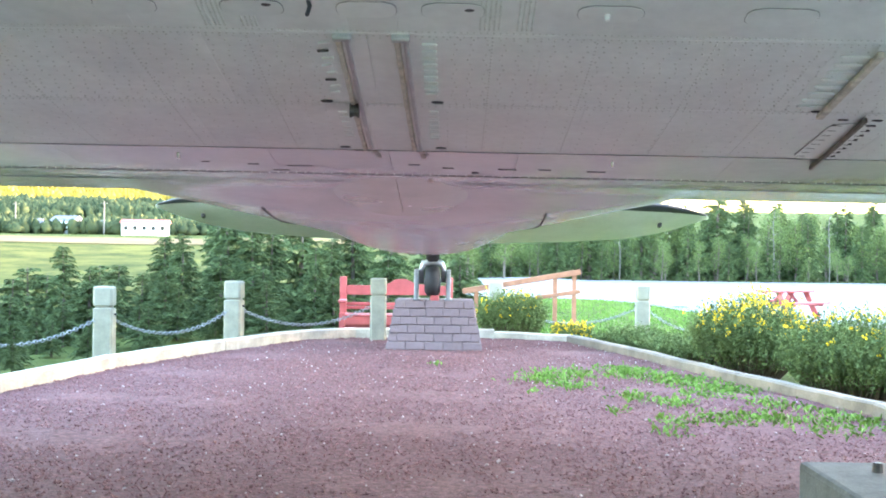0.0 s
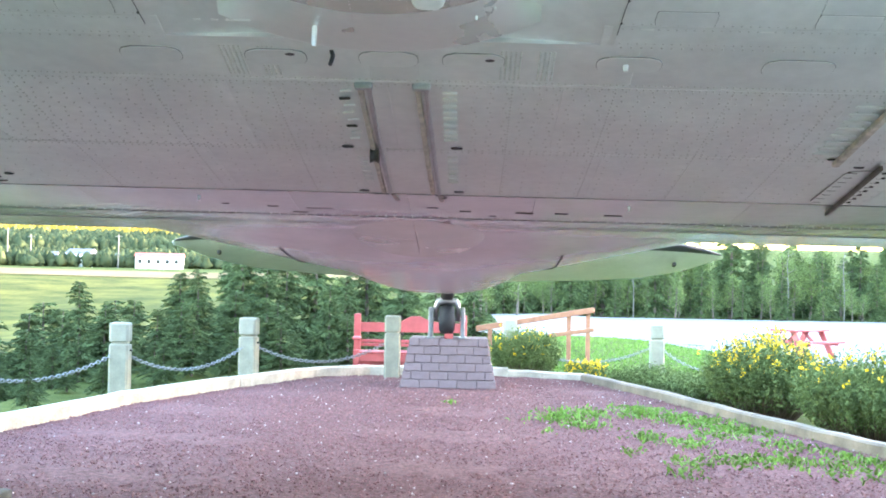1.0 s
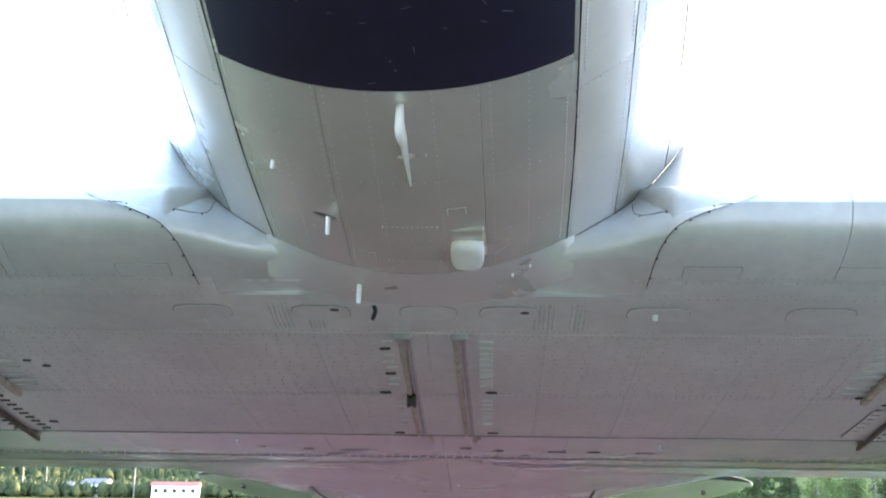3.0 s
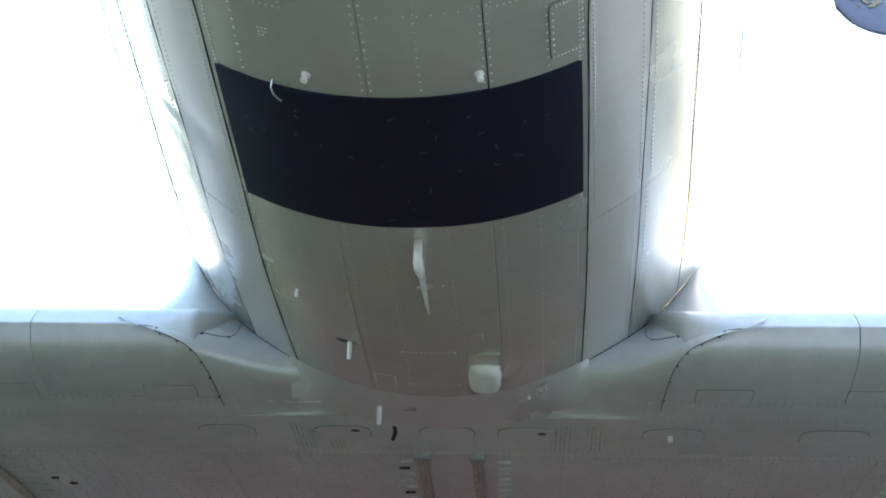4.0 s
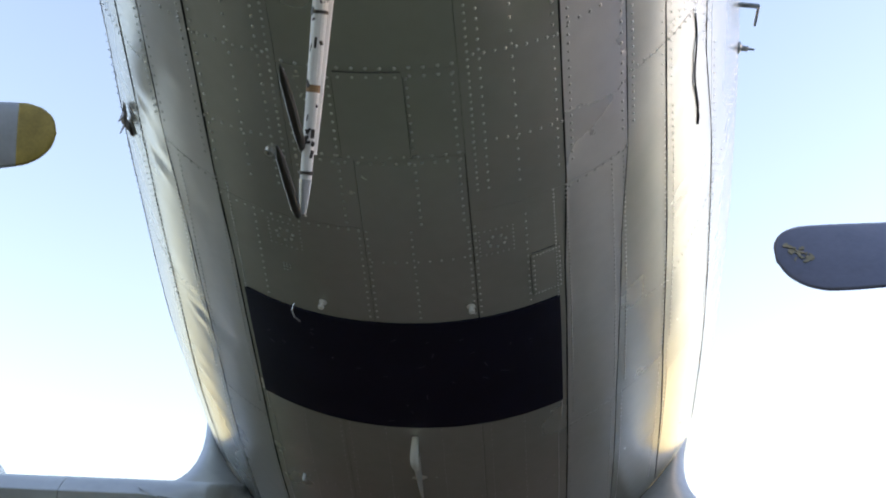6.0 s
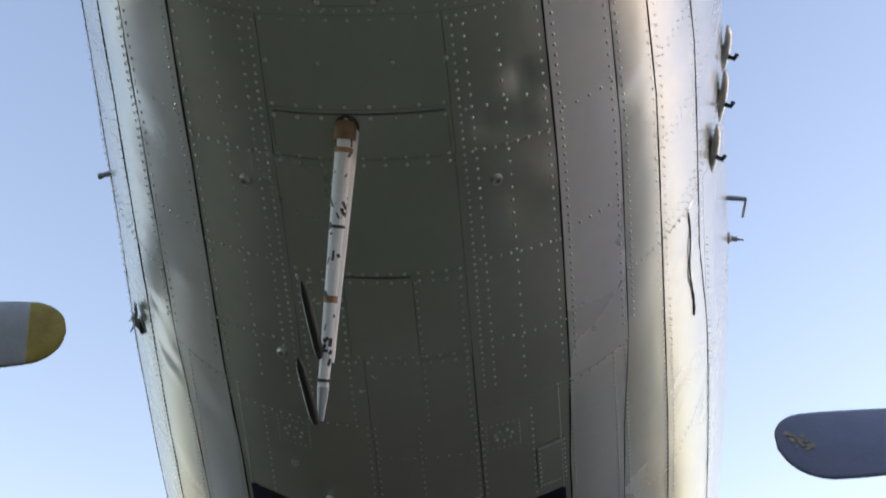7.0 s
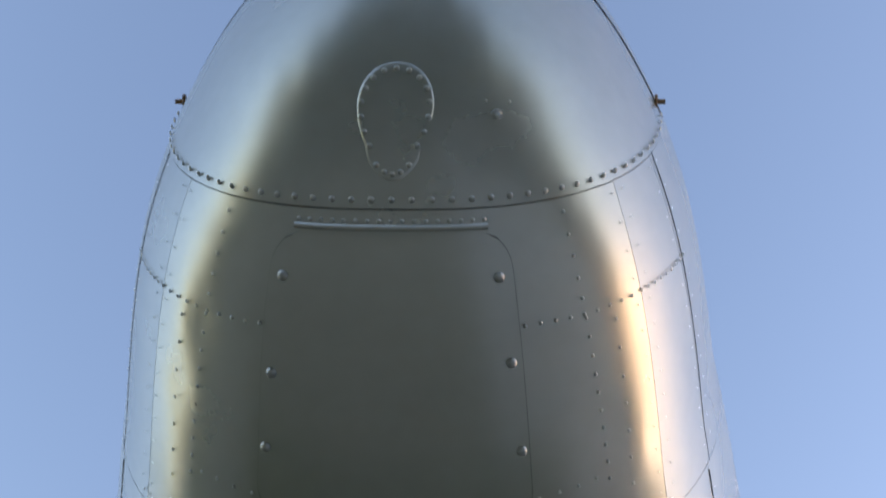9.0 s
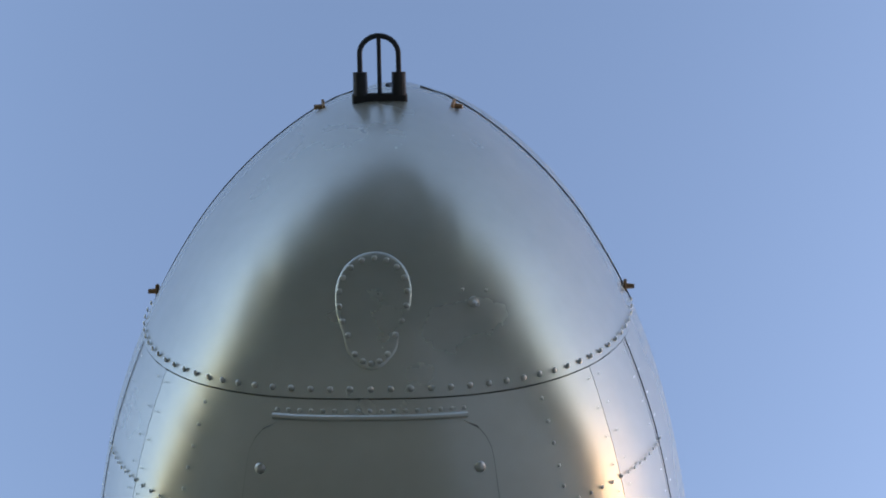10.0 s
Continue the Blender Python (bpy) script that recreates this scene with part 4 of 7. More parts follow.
def wing_patch(s0, s1, x0, x1, out=0.003, gap=0.0008, dent=0.5, step=0.06, corner=0.0):
    ns, nx = max(3, min(40, int((s1 - s0) / step))), max(3, min(50, int((x1 - x0) / step)))
    S, X = np.meshgrid(np.linspace(s0 + gap, s1 - gap, ns), np.linspace(x0 + gap, x1 - gap, nx), indexing="ij")
    if corner:
        d = np.minimum(S - s0, s1 - S).clip(0, corner)
        cut = corner - np.sqrt(np.maximum(0, corner**2 - (corner - d) ** 2))
        mid = (x0 + x1) / 2
        X = mid + (X - mid) * (1 - 2 * cut / (x1 - x0))
    slope = (wing_low(S + 0.005) - wing_low(S - 0.005)) / 0.01
    slope = np.clip(slope, -3, 3)
    n = np.stack([0 * S, slope, -np.ones_like(S)], -1)
    n /= np.linalg.norm(n, axis=-1, keepdims=True)
    rim = np.minimum(np.minimum(S - s0, s1 - S), np.minimum(X - x0, x1 - X)).clip(0, 0.06) / 0.06
    lift = out + dents(S * 0.8, X * 0.8 + 3) * 0.0028 * dent * rim
    pts = np.stack([X, S, wing_low(S)], -1) + n * lift[..., None]
    return grid_patch(pts[:, ::-1], -n[:, ::-1] * (out + 0.015))


SPAN = [-4.25, -3.0, -1.72, -0.62, 0.0, 0.66, 1.76, 3.0, 4.25]
# strips between the spanwise joints: from, to, how far proud
STRIPS = [(4.575, 4.70, 0.0045), (4.70, 5.035, 0.003), (5.045, 5.84, 0.002), (5.84, 6.648, 0.003), (6.65, 7.303, 0.002), (7.305, 7.663, 0.003), (7.665, 8.597, 0.002)]
for k, (s0, s1, out) in enumerate(STRIPS):
    xs = SPAN if not k % 2 else [-4.25, -2.3, -0.85, -0.06, 0.12, 0.9, 2.3, 4.25]
    for x0, x1 in zip(xs, xs[1:]):
        if k == 0 and abs(x0 + x1) < 2.6:
            # the fillets and the belly fairing take this place beside the fuselage
            if x0 * x1 <= 0.0 or abs(x0 + x1) < 1.0:
                continue
            x0, x1 = (max(x0, 0.755), x1) if x0 > 0 else (x0, min(x1, -0.755))
        part("wing_panel", wing_patch(s0, s1, x0, x1, out, dent=0.8 if k < 3 else 2.6 if k == 4 else 1.2), M_WING if k < 4 else M_FLAP, wing)
# leading-edge skins, wrapped from the top over the nose of the section
wrap = [(float(s), float(table(s, W_TS, W_TOP))) for s in 4.27 + 0.5 * np.linspace(1, 0, 14) ** 2] + [(float(s), float(wing_low(s))) for s in 4.27 + 0.303 * np.linspace(0, 1, 22)[1:] ** 2]
for x0, x1 in zip([-4.25, -2.9, -1.45, 0.0, 1.45, 2.9], [-2.9, -1.45, 0.0, 1.45, 2.9, 4.25]):
    g = np.zeros((len(wrap), 60, 3))
    thick = np.zeros_like(g)
    for i, (s, w) in enumerate(wrap):
        a, b = wrap[max(0, i - 1)], wrap[min(len(wrap) - 1, i + 1)]
        n = Vector((0, -(a[1] - b[1]), a[0] - b[0])).normalized()
        n = n if n.y < 0 or (i < 5 and n.z > 0) else -n
        if i > 16 and n.z > 0:
            n = -n
        for j, x in enumerate(np.linspace(x0 + 0.0015, x1 - 0.0015, 60)):
            lift = 0.004 + 0.0016 * float(dents(s * 1.2, x * 1.1)) * min(1, j, 59 - j)
            g[i, j] = Vector((x, cut_back(x, s), w)) + n * lift
            thick[i, j] = -n * 0.006
    part("leading_edge_skin", grid_patch(g, thick), M_WING, wing)
# raised joint strip across the whole span
bm = grid_patch(np.stack(np.broadcast_arrays(np.linspace(-4.2, 4.2, 40)[None, :], np.array([5.030, 5.033, 5.049, 5.052])[:, None], (wing_low(np.array([5.030, 5.033, 5.049, 5.052])) - np.array([0.0, 0.0055, 0.0055, 0.0]))[:, None]), -1)[:, ::-1], np.zeros((4, 40, 3)))
part("joint_strip", bm, M_WING, wing, "bright joint strip along the front spar")
for s_at, r in ((6.649, 0.0032), (7.304, 0.0026), (7.664, 0.0034)):
    part("seam_line", tube(bmesh.new(), [Vector((x, s_at + 0.004 * math.sin(3 * x), float(wing_low(s_at)) - 0.003)) for x in np.linspace(-4.1, 4.1, 60)], r, 5), M_GAP, wing, "dark seam across the underside")
# access covers
for s0, s1, x0, x1, c in ((4.485, 4.558, -1.08, -0.89, 0.004), (4.485, 4.558, 0.92, 1.12, 0.004), (4.485, 4.558, 1.45, 1.66, 0.004), (4.785, 4.90, -0.95, -0.73, 0.05), (4.785, 4.90, -0.09, 0.12, 0.05), (4.785, 4.90, 0.21, 0.43, 0.05), (4.785, 4.90, 0.76, 0.99, 0.05), (4.78, 4.905, 1.35, 1.6, 0.05), (4.785, 4.90, -0.5, -0.28, 0.05), (5.98, 6.62, 2.02, 2.2, 0.08), (4.485, 4.558, -1.70, -1.49, 0.004)):
    lift = 0.0065 if s1 > 4.6 else 0.0045
    part("cover_gap", wing_patch(s0 - 0.0022, s1 + 0.0022, x0 - 0.0022, x1 + 0.0022, lift, 0.0, 0.0, 0.012, c), M_FAINT, wing)
    part("access_cover", wing_patch(s0, s1, x0, x1, lift + 0.002, 0.0, 0.0, 0.012, c), M_WING, wing)


def wing_pose(s, x, out=0.004):
    slope = float(np.clip((wing_low(s + 0.01) - wing_low(s - 0.01)) / 0.02, -3, 3))
    n = Vector((0, slope, -1)).normalized()
    aft = Vector((0, 1, slope)).normalized()
    p = Vector((x, s, float(wing_low(s)))) + n * out
    side = aft.cross(n)
    return Matrix(((side.x, aft.x, n.x, p.x), (side.y, aft.y, n.y, p.y), (side.z, aft.z, n.z, p.z), (0, 0, 0, 1)))


spots = []
for s, gap in ((4.56, 0.03), (4.59, 0.03), (4.685, 0.03), (4.715, 0.035), (5.022, 0.024), (5.064, 0.026), (5.825, 0.03), (5.86, 0.03), (6.625, 0.04), (7.28, 0.05), (5.085, 0.05)):
    for x in np.arange(-2.6, 2.7, gap):
        if s < 4.72 and abs(x) < 0.8:
            continue
        spots.append((wing_pose(s, x, 0.003), 0.0046))
for s in np.arange(5.13, 5.81, 0.052):
    for x in np.arange(-2.4, 2.5, 0.062):
        if abs(x - 0.03) > 0.26:
            spots.append((wing_pose(s, x + 0.01 * math.sin(s * 90), 0.002), 0.005))
for s in np.arange(5.94, 6.6, 0.1):
    for x in np.arange(-2.4, 2.5, 0.09):
        if abs(x - 0.03) > 0.26:
            spots.append((wing_pose(s, x, 0.003), 0.0044))
for x in (-1.45, -0.92, -0.45, 0.47, 0.86, 1.3, 1.7):
    for s in np.arange(5.10, 6.62, 0.035):
        spots.append((wing_pose(s, x, 0.003), 0.0046))
for x0, x1 in ((0.42, 0.62), (-0.58, -0.38)):
    for x in np.arange(x0, x1, 0.017):
        for s in np.arange(4.77, 4.995, 0.017):
            if abs(x - (x0 + x1) / 2) > 0.022:
                spots.append((wing_pose(s, x, 0.003), 0.0052))
rivets_mesh("rivets", spots, M_RIVET, wing)

# paired hat-section rails under the middle, with stiffener teeth beside them
for x0, x1 in ((-0.092, -0.098), (0.127, 0.15)):
    for dx, mat, wide in ((-0.016, M_RAIL, 0.016), (0.016, M_STEEL, 0.013)):
        bm = bmesh.new()
        rings = []
        for t in np.linspace(0, 1, 24):
            m = wing_pose(5.06 + 1.56 * t, x0 + dx + (x1 - x0) * t, 0.0)
            w = wide * (0.5 + 0.04 * math.sin(41 * t))
            rings.append([bm.verts.new(m @ Vector(p)) for p in ((-w * 1.5, 0, 0.003), (-w, 0, 0.006), (-w, 0, 0.013), (w, 0, 0.014), (w, 0, 0.006), (w * 1.5, 0, 0.003))])
        for a, b in zip(rings, rings[1:]):
            for q in range(5):
                bm.faces.new((a[q], a[q + 1], b[q + 1], b[q]))
        bmesh.ops.recalc_face_normals(bm, faces=bm.faces[:])
        part("rail", bm, mat, wing, "stained hat-section rail")
    part("rail_foot", boxed((0.07, 0.035, 0.03), wing_pose(5.06, x0, 0.012), 0.006), M_STEEL, wing)
for x0, x1 in ((-0.07, 0.03), (0.17, 0.20)):
    p, q = wing_pose(6.66, x0, 0.004).translation, wing_pose(7.55, x1, 0.006).translation
    m, ln = between(p, q)
    part("rail_trace", boxed((0.03, 0.006, ln), m, 0.002), M_STAIN, wing, "brown stain where a rail ran on")
TOOTH = boxed((0.058, 0.018, 0.012), bevel=0.004)
tooth_mesh = bpy.data.meshes.new("stiffener_tooth")
TOOTH.to_mesh(tooth_mesh)
TOOTH.free()
tooth_mesh.materials.append(M_STRAKE)
tooth_dark = tooth_mesh.copy()
tooth_dark.materials.clear()
tooth_dark.materials.append(M_CHIP)
for i in range(9):
    shared_part("stiffener_tooth", tooth_mesh, wing, wing_pose(5.13 + 0.069 * i, 0.232, 0.008))
for i in range(7):
    shared_part("stiffener_tooth", tooth_mesh, wing, wing_pose(5.93 + 0.073 * i, 0.238, 0.006) @ Matrix.Scale(0.8, 4))
for i in range(8):
    shared_part("stiffener_tooth", tooth_dark if i % 4 == 1 else tooth_mesh, wing, wing_pose(5.13 + 0.079 * i, -0.165 - 0.012 * (i % 2), 0.006) @ pose(0, 0, 0, 0, 0, 18 - 7 * (i % 3)) @ Matrix.Scale(0.8, 4))
for i in range(6):
    shared_part("stiffener_tooth", tooth_mesh, wing, wing_pose(5.96 + 0.08 * i, -0.17, 0.005) @ Matrix.Scale(0.7, 4))
part("pulley", lathe(bmesh.new(), [(-0.02, 0.0), (-0.02, 0.035), (0.0, 0.026), (0.02, 0.035), (0.02, 0.0)], wing_pose(5.85, -0.105, 0.03) @ pose(0, 0, 0, 0, 90, 0), 14), M_DARKMETAL, wing, "small dark pulley")
# rails and teeth beside the engine nacelles
for side in (-1, 1):
    for s0, s1, x0, x1, mat in ((5.11, 5.85, 1.92, 1.92, M_RAIL), (5.88, 6.79, 2.13, 2.17, M_RAIL_DARK)):
        p, q = wing_pose(s0, side * x0, 0.02).translation, wing_pose(s1, side * x1, 0.02).translation
        mm, ln = between(p, q)
        part("rail", boxed((0.02 if mat == M_RAIL_DARK else 0.03, 0.024, ln), mm, 0.004), mat, wing)
    for i in range(8):
        shared_part("stiffener_tooth", tooth_mesh, wing, wing_pose(5.17 + 0.082 * i, side * 1.845, 0.008) @ Matrix.Diagonal((2.0, 1.1, 1, 1)))
    for i in range(9):
        shared_part("stiffener_tooth", tooth_dark, wing, wing_pose(5.93 + 0.08 * i, side * 2.05, 0.004) @ Matrix.Scale(0.8, 4))
        shared_part("stiffener_tooth", tooth_dark, wing, wing_pose(5.93 + 0.08 * i, side * 2.2, 0.004) @ Matrix.Scale(0.8, 4))
# dark slots, drain holes and their dirt
for s, x, a, b in ((5.806, -0.222, 0.055, 0.026), (5.795, 0.257, 0.055, 0.026), (6.583, -0.211, 0.055, 0.028), (6.568, 0.266, 0.055, 0.028), (4.815, -0.336, 0.04, 0.026), (4.83, 0.378, 0.04, 0.026), (5.82, 1.9, 0.05, 0.02), (6.42, -1.96, 0.05, 0.03), (5.4, -1.72, 0.04, 0.02), (5.47, -1.66, 0.04, 0.02)):
    part("drain_hole", lathe(bmesh.new(), [(0, 1.0), (0.25, 0.9), (0.25, 0.0)], wing_pose(s, x, 0.0035) @ Matrix.Diagonal((a / 2, b / 2, 0.02, 1)), 14), M_BLACK, wing, "dark drain hole")
for s, x, wide in ((7.05, 0.30, 0.06), (7.06, 0.62, 0.10), (7.05, 0.82, 0.07), (7.07, 1.1, 0.10), (7.04, -0.75, 0.06), (7.06, -0.5, 0.14), (7.0, -1.0, 0.04), (6.98, 0.12, 0.06), (7.18, 0.45, 0.04), (7.2, -0.62, 0.09), (6.66, -0.13, 0.08), (6.72, 0.19, 0.03)):
    part("flap_slot", boxed((wide, 0.016, 0.004), wing_pose(s, x, 0.004) @ pose(0, 0, 0, 0, 0, 40 * math.sin(37 * x) * 0.1), 0.0015), M_CHIP, wing, "narrow dark flap slot")
for x in (-1.10, 1.15):
    part("static_wick", rodded(wing_pose(6.80, x).translation, wing_pose(6.80, x, 0.032).translation, 0.008, 0.006, 8), M_WHITE, wing, "short white stub")
part("tow_shackle", tube(bmesh.new(), [wing_pose(4.79, -0.185, d).translation + Vector((dx, dy, 0)) for d, dx, dy in ((0, 0, 0), (0.02, 0.006, 0.008), (0.036, 0.0, 0.02), (0.04, -0.006, 0.04))], 0.008, 8), M_BLACK, wing, "small dark tow shackle")
part("drain_stub", rodded(wing_pose(4.845, 0.863).translation, wing_pose(4.845, 0.863, 0.03).translation, 0.012, 0.008, 10), M_WHITE, wing, "short white drain stub")

# root fillet: a sheet that fairs the wing's front into the flank, its seams and bolts
FILLET_T = [0.0, 0.2, 0.4, 0.6, 0.8, 1.0]
FILLET_SKIN = ([4.72, 4.49, 4.47, 4.56, 4.62, 5.0], [16.5, 21.5, 29.0, 42.0, 55.0, 76.0])
FILLET_CORNER = ([0.58, 0.62, 0.70, 0.78, 0.87, 1.05], [4.70, 4.49, 4.38, 4.33, 4.36, 4.78], [-1.115, -1.085, -1.01, -0.93, -0.885, -0.68])
FILLET_WING = ([4.69, 4.42, 4.31, 4.28, 4.272, 4.42], [-1.110, -1.065, -1.008, -0.962, -0.915, -0.81], [0.80, 0.815, 0.865, 0.97, 1.12, 1.2])


def fillet_at(t, u):
    """A point of the fillet: t from the belly over the front to the top, u from the flank out to the wing."""
    a = Vector(fuselage_at(float(table(t, FILLET_T, FILLET_SKIN[0])), float(table(t, FILLET_T, FILLET_SKIN[1])), 0.005))
    q = Vector([float(table(t, FILLET_T, c)) for c in FILLET_CORNER])
    a.z -= 0.05 * max(0.0, 1 - t / 0.2)
    s, w, x = (float(table(t, FILLET_T, c)) for c in FILLET_WING)
    b = Vector((x, s - 0.006 * min(1, t * 2), w - 0.009 * max(0.0, 1 - t * 1.2)))
    # tucked in above the belly fairing at its lower end
    tuck = Vector((0, 0, 0.022 * max(0.0, 1 - t / 0.42) * (1 - u) ** 0.5))
    return a * (1 - u) ** 2 + q * 2 * u * (1 - u) + b * u * u + tuck


for side in (-1, 1):
    g = np.array([[fillet_at(t, u) for u in np.linspace(0, 1, 16)] for t in np.linspace(0, 0.87, 34)])
    g[:, :, 0] *= side
    g = g if side < 0 else g[:, ::-1]
    fillet = part("root_fillet", grid_patch(g, np.zeros_like(g)), M_WING, airplane, "smooth fillet where the wing meets the fuselage", True)
    ways = [[(t, 0.0) for t in np.linspace(0.2, 0.8, 30)], [(t, 1.0) for t in np.linspace(0.05, 0.64, 36)], [(0.56 + 0.16 * v - 0.11 * math.sin(math.pi * v) ** 1.4, 0.02 + 0.96 * v) for v in np.linspace(0, 1, 24)]]
    for k, way in enumerate(ways):
        pts = [fillet_at(t, u) for t, u in way]
        pts = [Vector((side * p.x, p.y - 0.003, p.z - 0.003)) for p in pts]
        part("fillet_edge", tube(bmesh.new(), pts, 0.0016 if k else 0.0024, 5), M_GAP, fillet, "dark sealed edge", True)
        for p in pts[3::(6 if k else 9)]:
            bm = bmesh.new()
            bmesh.ops.create_icosphere(bm, subdivisions=1, radius=0.0048, matrix=Matrix.Translation(p + Vector((0, -0.003, -0.006))))
            part("bolt", bm, M_CHIP, fillet)
# belly fairing: a shallow bowl from the end of the belly sheets to the wing's underside
X, T = np.meshgrid(np.linspace(-0.54, 0.54, 61), np.linspace(0, 1, 24), indexing="ij")
S = 4.447 + (4.795 - 0.80 * X**2 - 4.447) * T
edge_half = half_width_at(4.447, 0.3)
edge_w = fuselage_at(4.447, np.degrees(np.arcsin(X / edge_half)), 0.0045)[..., 2]
under = wing_low(S) - 0.0105
W = under + (edge_w - under[:, :1]) * (1 - T) ** 1.6 + 0.013 * np.clip((T - 0.94) / 0.06, 0, 1)
g = np.stack([X, S, W], -1)
part("belly_fairing", grid_patch(g, np.zeros_like(g)), M_STRAKE, airplane, "curved fairing between belly and wing", True)
# scattered paint flakes along the first joint beside the belly
for side, xs in ((-1, (0.46, 0.50, 0.56, 0.62)), (1, (0.9, 1.3))):
    for k, x in enumerate(xs):
        part("bare_flake", boxed((0.045 if k < 2 else 0.025, 0.010, 0.002), wing_pose(4.585, side * x, 0.008), 0.0008), M_WHITE, wing)

# aft fillet: the flare that runs from the wing's trailing edge back under the rear fuselage
FLARE = ([7.6, 8.2, 8.6, 9.6, 10.5, 11.3], [1.85, 1.82, 1.77, 1.41, 0.92, 0.42], [-1.088, -0.992, -0.932, -0.82, -0.75, -0.735])
for side in (-1, 1):
    g = np.zeros((30, 17, 3))
    for i, s in enumerate(np.linspace(7.6, 11.3, 30)):
        xo, wo = float(table(s, FLARE[0], FLARE[1])), float(table(s, FLARE[0], FLARE[2])) - 0.006
        a = np.array(fuselage_at(s, 0.0, 0.006))
        top = np.array(fuselage_at(s + 0.08, float(np.interp(s, [8.6, 11.3], [72, 30])), -0.01))
        mid = np.array((xo * 0.5, s, a[2]))
        flush = min(1.0, (s - 7.6) / 1.1)
        flush = flush * flush * (3 - 2 * flush)
        for k, u in enumerate(np.linspace(0, 1, 12)):
            g[i, k] = a * (1 - u) ** 2 + mid * 2 * u * (1 - u) + np.array((xo, s, wo)) * u * u
            g[i, k, 2] = g[i, k, 2] * flush + (float(wing_low(min(s, 8.6))) - 0.005) * (1 - flush)
        for k, u in enumerate(np.linspace(0, 1, 6)[1:]):
            g[i, 12 + k] = np.array((xo, s, wo)) * (1 - u) + top * u + np.array((0, 0, 0.05 * u * (1 - u)))
    g[:, :, 0] *= side
    g = g if side > 0 else g[:, ::-1]
    part("aft_fillet", grid_patch(g, np.zeros_like(g)), M_FLAP, airplane, "flared fillet behind the wing root", True)
    line = [Vector((side * float(np.interp(s, [8.6, 9.6, 10.5, 11.3], [0.96, 0.98, 0.88, 0.42])), s, 0)) for s in np.linspace(8.62, 11.2, 16)]
    for p in line:
        xo, wo = float(table(p.y, FLARE[0], FLARE[1])), float(table(p.y, FLARE[0], FLARE[2])) - 0.006
        a = fuselage_at(p.y, 0.0, 0.006)
        mid = (xo * 0.5, a[2])
        us = np.linspace(0, 1, 60)
        xs = a[0] * (1 - us) ** 2 + mid[0] * 2 * us * (1 - us) + xo * us * us
        k = int(np.argmin(abs(xs - abs(p.x))))
        p.z = a[2] * (1 - us[k]) ** 2 + mid[1] * 2 * us[k] * (1 - us[k]) + wo * us[k] ** 2 - 0.002
    part("fillet_seam", tube(bmesh.new(), line, [0.007 - 0.0003 * k for k in range(16)], 6), M_SEAM, airplane, "dark sealed fillet seam")

# outer wings, tapered, beyond the engines
for side in (-1, 1):
    bm = bmesh.new()
    rings = []
    for k, (x, chord, rise, sweep) in enumerate(((4.3, 1.0, 0.0, 0.0), (9.0, 0.68, 0.42, 0.95), (13.2, 0.38, 0.78, 1.75), (14.2, 0.2, 0.86, 2.2), (14.45, 0.05, 0.88, 2.7))):
        ring = []
        for s, w in outline[::2]:
            ring.append(bm.verts.new((side * x, 4.27 + sweep + (s - 4.27) * chord, -0.93 + rise + (w + 0.93) * chord)))
        rings.append(ring)
    for a, b in zip(rings, rings[1:]):
        for k in range(len(a)):
            q = (k + 1) % len(a)
            bm.faces.new((a[k], b[k], b[q], a[q]) if side > 0 else (a[q], b[q], b[k], a[k]))
    part("outer_wing", bm, M_WING, airplane, "tapered grey outer wing", True)

# ---------------------------------------------------------------- engines, propellers
ENGINE_X, ENGINE_W, PROP_S = 2.80, -0.65, 2.63


def blade_bm(tip_from, tip_to, reach=1.81, broad=1.0):
    """A propeller blade along +z, its chord along x, between two fractions of its length."""
    bm = bmesh.new()
    rings = []
    for t in tip_from + (tip_to - tip_from) * (1 - (1 - np.linspace(0, 1, 44)) ** 1.8):
        r = 0.16 + (reach - 0.16) * t
        chord = broad * float(table(t, [0, 0.12, 0.35, 0.6, 0.85, 0.94, 0.965, 0.985, 0.996, 1.0], [0.10, 0.11, 0.25, 0.28, 0.255, 0.235, 0.205, 0.15, 0.085, 0.01]))
        thick = float(table(t, [0, 0.12, 0.35, 0.7, 1.0], [0.10, 0.09, 0.05, 0.026, 0.010]))
        twist = radians(58 - 40 * t)
        ring = []
        for k in range(14):
            a = 2 * math.pi * k / 14
            x, y = chord / 2 * math.cos(a), thick / 2 * math.sin(a)
            ring.append(bm.verts.new((x * math.cos(twist) - y * math.sin(twist), x * math.sin(twist) + y * math.cos(twist), r)))
        rings.append(ring)
    for a, b in zip(rings, rings[1:]):
        for k in range(14):
            bm.faces.new((a[k], a[(k + 1) % 14], b[(k + 1) % 14], b[k]))
    bm.faces.new(rings[0][::-1])
    bm.faces.new(rings[-1])
    bmesh.ops.recalc_face_normals(bm, faces=bm.faces[:])
    return bm


